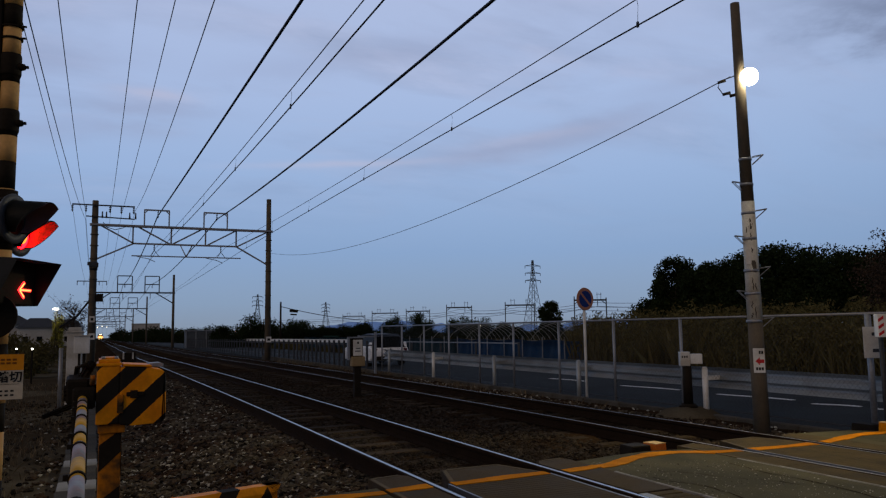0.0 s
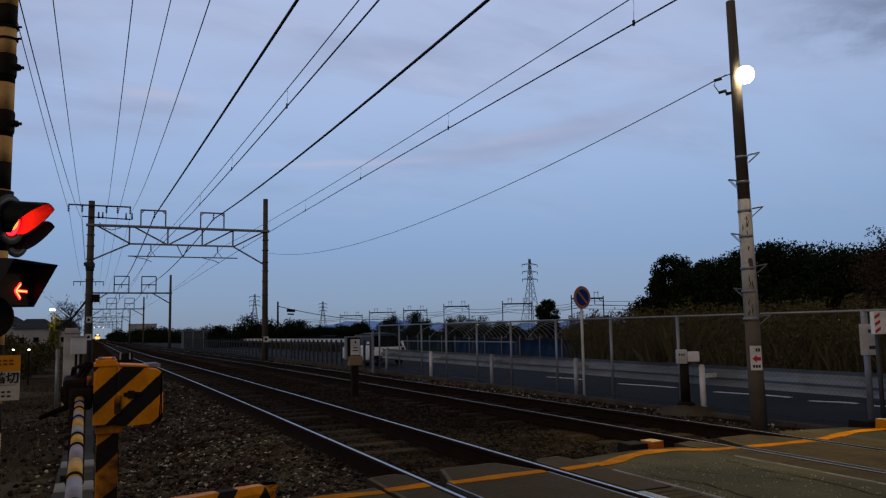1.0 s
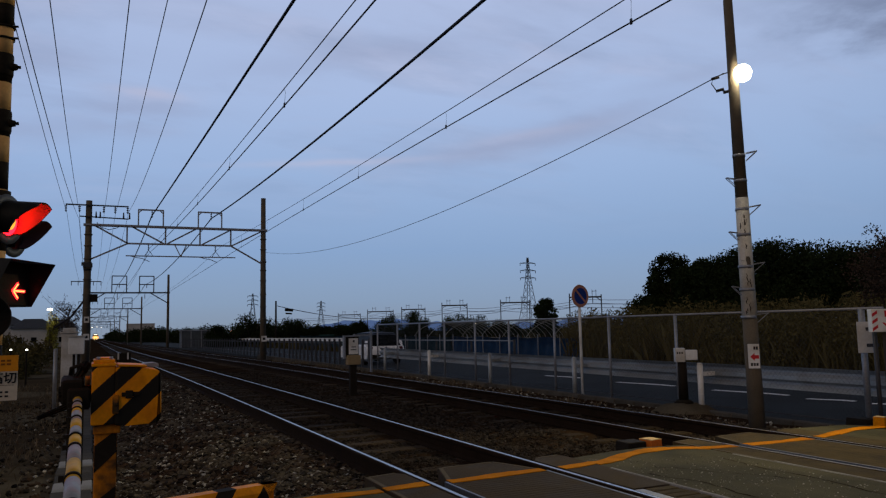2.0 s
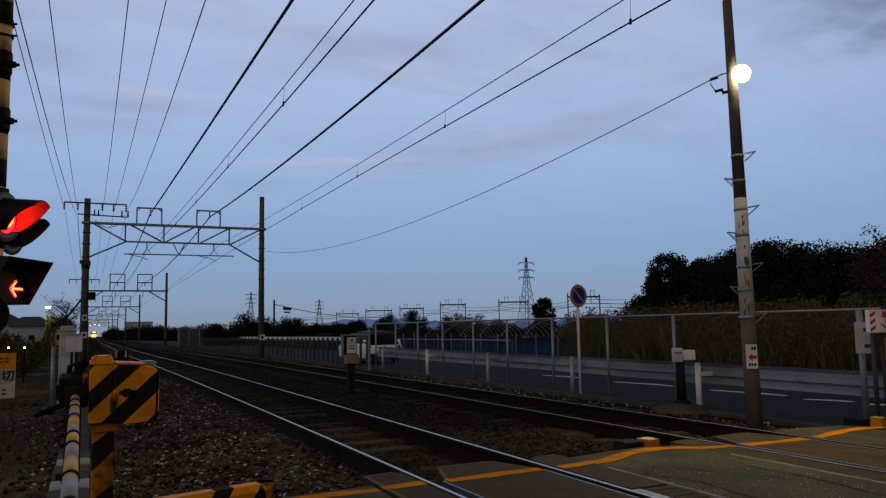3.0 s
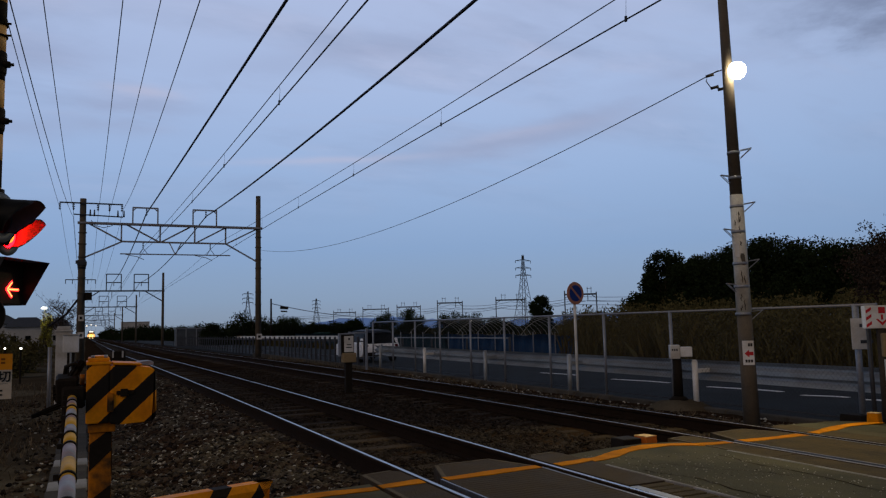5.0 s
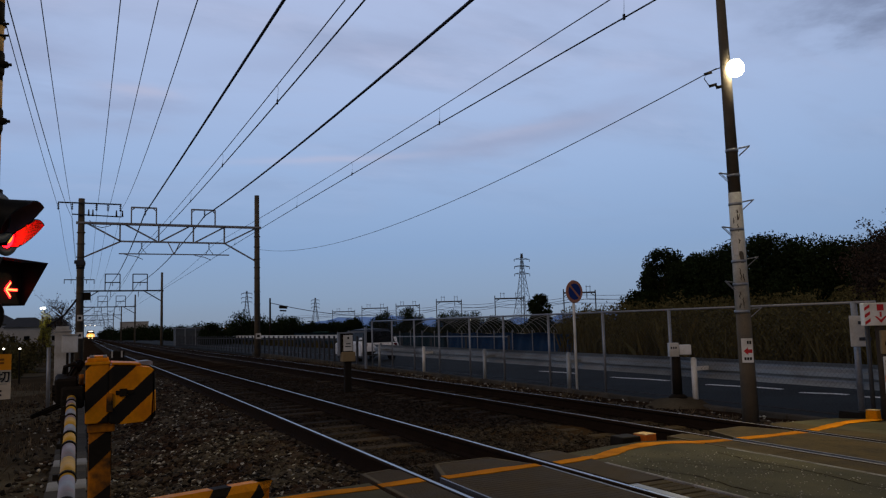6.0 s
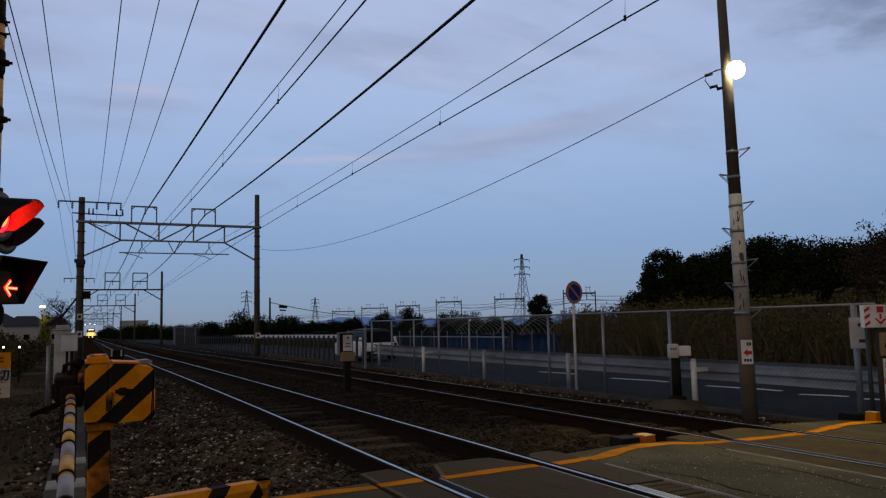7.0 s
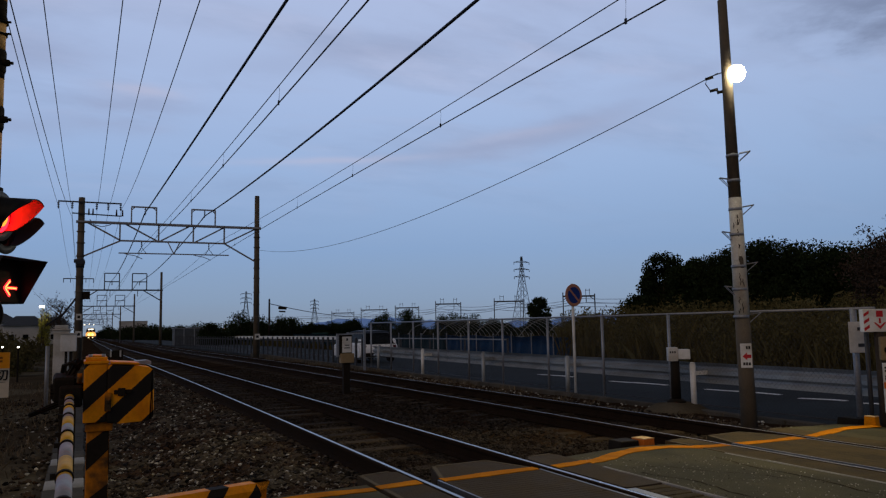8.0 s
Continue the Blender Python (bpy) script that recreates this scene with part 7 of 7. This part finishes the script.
    box(bm, (-0.75, -0.6, 0), (0.75, 0.6, 1.35))
    for k in range(7):
        box(bm, (-0.70 + k * 0.21, -0.63, 0.08), (-0.60 + k * 0.21, -0.601, 1.27))
    part("body", bm, M["teal"], bx)
    make_house(-9.2, 150, 6.4, 7, 3.5, 6, "wall_pale", "pale house with a dark hip roof")
    make_house(-4.9, 165, 4.6, 7, 3.6, -4, "wall_pale", "pale rendered house with a dark roof")
    make_house(-14.5, 158, 7.0, 7, 4.2, 10, "wall_pale", "pale rendered house with a dark roof")
    bm = bmesh.new()
    box(bm, (-7, -5, 0), (7, 5, 9.4))
    box(bm, (-7.2, -5.2, 9.4), (7.2, 5.2, 9.7))
    solid("warehouse", bm, M["wall_pale"], "plain pale warehouse beyond the hedge", "warehouse", at=pose(24.5, 450, grade(450) - 1.2))
    # street lamp by the houses
    l = thing("street_lamp", (-5.3, 120, grade(120) - 0.5), "lit street lamp beside the houses", "street lamp", "distant lamps")
    bm = bmesh.new()
    rod(bm, (0, 0, 0), (0, 0, 5.6), 0.07, 0.05, seg=8)
    part("pole", bm, M["steel_dark"], l)
    bm = bmesh.new()
    box(bm, (-0.38, -0.15, 5.55), (0.30, 0.15, 5.80))
    rounded(bm, 0.05, 1)
    part("lamp_head", bm, M["far_lamp"], l, "lit lamp head")
    # telegraph pole with insulators beyond the side road
    t = thing("telegraph_pole", (17.6, 80, grade(80) - 0.5), "dark telegraph pole carrying a cable", "telegraph pole")
    bm = bmesh.new()
    rod(bm, (0, 0, 0), (0, 0, 5.0), 0.13, 0.09, seg=10)
    part("pole", bm, M["black"], t)
    bm = bmesh.new()
    box(bm, (0.75, -0.1, 3.95), (1.6, 0.1, 4.25), pose(0, 0, 0, 0, 3, 0))
    box(bm, (0.85, -0.1, 3.65), (1.5, 0.1, 3.80), pose(0, 0, 0, 0, 3, 0))
    part("splice_box", bm, M["black"], t)
    bm = bmesh.new()
    a, c = Vector((17.6, 80, 3.75)), Vector((46, 118, 2.9))
    tube(bm, [a.lerp(c, k / 14) - Vector((0, 0, 0.7 * 4 * (k / 14) * (1 - k / 14))) for k in range(15)], 0.04, 5)
    solid("telephone_cable", bm, M["wire"], "slack black cable beyond the road", "cable")
    # the other railway across the fields
    for x, y, w in ((115.9, 361.5, 11), (109.6, 299.5, 10.8), (111.8, 268.9, 9), (107.5, 223.5, 8.2), (116.9, 200.5, 8.8), (115.8, 162.6, 8.2)):
        far_gantry(x, y, w, 8.5 + 0.55 - grade(y), -26)
    for dx, z in ((-2.5, 6.6), (2.5, 6.6), (0, 7.6), (-3.5, 5.7)):
        bm = bmesh.new()
        pts = [(127.8, 120), (115.8, 162.6), (116.9, 200.5), (107.5, 223.5), (111.8, 268.9), (109.6, 299.5), (115.9, 361.5), (70, 420)]
        line = []
        for (xa, ya), (xb, yb) in zip(pts, pts[1:]):
            for k in range(6):
                u = k / 6
                line.append((xa + (xb - xa) * u + dx, ya + (yb - ya) * u, z - 0.2 - 0.8 * 4 * u * (1 - u)))
        tube(bm, line, 0.05, 4)
        solid("distant_wire", bm, M["wire"], "overhead wire of the distant railway", "cable", "distant wires")
    lattice(207.5, 341.5, 38.5, 9, (0.72, 0.82, 0.92), "tall steel lattice pylon on the horizon")
    lattice(112, 590, 33, 8, (0.74, 0.84, 0.94), "tall steel lattice pylon on the horizon")
    lattice(184, 655, 30, 8, (0.72, 0.83, 0.93), "tall steel lattice pylon on the horizon")
    # small lit lamps far off
    for x, y, z, r, m in ((73, 452, 1.2, 0.9, "far_warm"), (77, 452, 0.6, 0.8, "far_on"), (79.5, 452, 0.9, 0.6, "far_on"), (50.5, 98, 1.5, 0.12, "far_on"), (-2.24, 27, 0.74, 0.055, "far_lamp"), (-1.81, 27, 0.73, 0.058, "far_lamp"), (0.4, 480, 5.0, 0.5, "far_on"), (2.8, 480, 5.3, 0.45, "far_on"), (5.2, 480, 5.0, 0.45, "far_on")):
        l = thing("distant_lamp", (x, y, grade(y) - 0.5), "small lit lamp far off on a thin pole", "street lamp", "distant lamps")
        bm = bmesh.new()
        rod(bm, (0, 0, 0), (0, 0, z - grade(y) + 0.5), 0.03, seg=5)
        part("pole", bm, M["black"], l)
        bm = bmesh.new()
        lathe(bm, [(r * 0.3, r * 0.5), (r * 0.55, 0.2 * r), (r * 0.5, -0.3 * r), (r * 0.1, -0.5 * r)], pose(0, 0, z - grade(y) + 0.5), 10)
        part("lamp_head", bm, M[m], l)
    # hills on the horizon, glowing faintly blue to stand in for haze
    bm = bmesh.new()
    rows = []
    for k in range(121):
        a = radians(12 + 40 * k / 120)
        v = Vector((math.sin(a) * 3600, math.cos(a) * 3600, -22))
        e = 42 + 20 * noise.fractal(Vector((k * 0.11, 3.1, 0)), 0.6, 2.1, 5) + 18 * math.sin(k * 0.09)
        rows.append([bm.verts.new(v), bm.verts.new(v * 1.0 + Vector((0, 0, max(3, (e + 4) * min(1, k / 14, (120 - k) / 14))))), bm.verts.new(Vector((v.x * 1.2, v.y * 1.2, -30)))])
    for a, b in zip(rows, rows[1:]):
        for k in range(2):
            f = bm.faces.new((a[k], b[k], b[k + 1], a[k + 1]))
            f.smooth = True
    solid("backdrop", bm, M["hills"], "low hills on the horizon with blue haze in their glow", "hills", kind="structure")


def make_stones():
    rng = np.random.default_rng(11)
    def scatter(name, n, fx, fy, fz, lo, hi, material, label):
        y = fy(rng.uniform(0, 1, n))
        x = fx(rng.uniform(0, 1, n), y)
        c = np.stack([x + np.array([shift(v) for v in y]), y, fz(x, y)], 1)
        tagged(new(name, lump_mesh(name, c, rng.uniform(lo, hi, n), M[material], rng)), label, "gravel", "", "stuff")
    bedx = np.array([0.55, 0.8, 1.0, 1.25, 1.5, 1.8, 2.3, 4.0, 4.4, 4.8, 5.2, 7.8, 8.1, 8.5, 9.24])
    bedz = np.array([-0.44, -0.40, -0.33, -0.26, -0.20, -0.18, -0.175, -0.19, -0.24, -0.30, -0.31, -0.315, -0.34, -0.36, -0.36])
    fz = lambda x, y: np.interp(x, bedx, bedz) + 0.006 + np.array([grade(v) for v in y])
    near = lambda u: 5.9 + 17 * u ** 1.7
    scatter("ballast_stones", 15000, lambda u, y: 0.35 + 2.0 * u, near, fz, 0.018, 0.048, "stone", "angular rust-brown ballast stones on the shoulder")
    scatter("ballast_stones", 9000, lambda u, y: 2.45 + 1.0 * u, near, fz, 0.016, 0.036, "stone_dark", "dark oil-stained ballast stones between the rails")
    scatter("ballast_stones", 16000, lambda u, y: 3.5 + 2.6 * u, lambda u: 6.2 + 22 * u ** 1.5, fz, 0.016, 0.036, "stone_dark", "dark oil-stained ballast stones between the tracks")
    scatter("ballast_stones", 7000, lambda u, y: 6.25 + 1.0 * u, lambda u: 7.0 + 22 * u ** 1.5, fz, 0.016, 0.036, "stone_dark", "dark oil-stained ballast stones between the rails")
    scatter("ballast_stones", 8000, lambda u, y: 7.3 + 1.6 * u, lambda u: 6.9 + 24 * u ** 1.5, fz, 0.016, 0.036, "stone", "angular rust-brown ballast stones on the far shoulder")
    scatter("pale_gravel", 330, lambda u, y: 8.0 + 1.25 * u, lambda u: 7.0 + 15 * u, fz, 0.014, 0.034, "stone_pale", "scattered pale gravel along the verge")
    scatter("pale_gravel", 3400, lambda u, y: 0.3 + 2.0 * u, near, fz, 0.010, 0.036, "stone_pale", "scattered pale stones in the ballast")
    rng = np.random.default_rng(12)
    n = 900
    x, y = rng.uniform(3.95, 5.55, n), 5.7 - 3.6 * rng.uniform(0, 1, n)
    tagged(new("road_grit", lump_mesh("road_grit", np.stack([x, y, -0.012 - np.clip((x - 3.92) / 1.87, 0, 1) * 0.122], 1), rng.uniform(0.0025, 0.0075, n), M["stone_pale"], rng)), "fine pale grit on the worn asphalt", "grit", "", "stuff")
    ez = lambda x, y: np.full(len(x), -0.39)
    scatter("loose_stones", 2600, lambda u, y: -2.6 + 3.0 * u, lambda u: 6.5 + 14 * u ** 1.4, ez, 0.012, 0.045, "stone", "loose stones on the trackside earth")
    scatter("pale_gravel", 160, lambda u, y: -2.4 + 2.7 * u, lambda u: 6.5 + 9 * u, ez, 0.014, 0.035, "stone_pale", "scattered pale stones on the earth")


def lens_pose(base, dark):
    return base @ pose(0, 0, 0, 0, 180 * dark, 0)


def motions():
    """The train comes nearer; the two crossing lamps flash in turn."""
    x = NEAR + shift(600)
    walk(train, [(t, pose(x, 545 - 31.2 * t, grade(545 - 31.2 * t))) for t in (0.0, 2.0, 4.0, 6.0, 8.0)])
    flips = (0.45, 1.09, 1.65, 2.25, 2.85, 3.45, 4.09, 4.66, 5.28, 5.90, 6.59, 7.15, 7.76)
    for (lens, base), state in zip(LENSES, (1.0, 0.0)):
        rows = [(0.0, lens_pose(base, state))]
        for t in flips:
            for dt, part_turn in ((-0.0667, 0.0), (-0.0333, 0.34), (0.0, 0.67), (0.0333, 1.0)):
                rows.append((t + dt, lens_pose(base, state + part_turn)))
            state += 1.0
        rows.append((8.0, lens_pose(base, state)))
        walk(lens, rows)


# bright yellow-green: the street lamp's light is partly put into the leaf colour
M["leaf_lit"] = mat("lamp_lit_leaves", (0.24, 0.23, 0.04), 0.7, island=0.5, bump=0, var=0.2, scale=0.6)
M["shed_wall"] = mat("blue_grey_sheet", (0.075, 0.088, 0.10), 0.7, scale=2, fine=20, bump=0.2, var=0.25)
M["roof"] = mat("dark_roof_tiles", (0.035, 0.037, 0.042), 0.6, scale=3, fine=20, bump=0.3, var=0.3)
M["wall_pale"] = mat("pale_house_render", (0.42, 0.41, 0.39), 0.9, scale=0.5, fine=8, bump=0.1)
M["hoop"] = mat("galvanised_hoop", (0.34, 0.34, 0.31), 0.5, 0.2, scale=4, fine=30, bump=0.05)
M["blue_sheet"] = mat("blue_tarpaulin", (0.012, 0.058, 0.15), 0.5, scale=2, fine=20, bump=0.2, var=0.3)
M["green_sheet"] = mat("dark_green_net", (0.016, 0.045, 0.060), 0.7, scale=2, fine=20, bump=0.2, var=0.3)
# weak blue emission puts the haze of distance into the hills' colour
M["hills"] = mat("haze_glow_hills", (0.05, 0.08, 0.16), emit=(0.056, 0.095, 0.205), power=1.0)
M["far_lamp"] = mat("lit_lamp_head", (1, 1, 1), emit=(1.0, 0.95, 0.80), power=6.0)
M["far_warm"] = mat("lit_orange_lamp", (1, 1, 1), emit=(1.0, 0.35, 0.15), power=4.0)
make_vegetation()
make_distance()
make_stones()
motions()
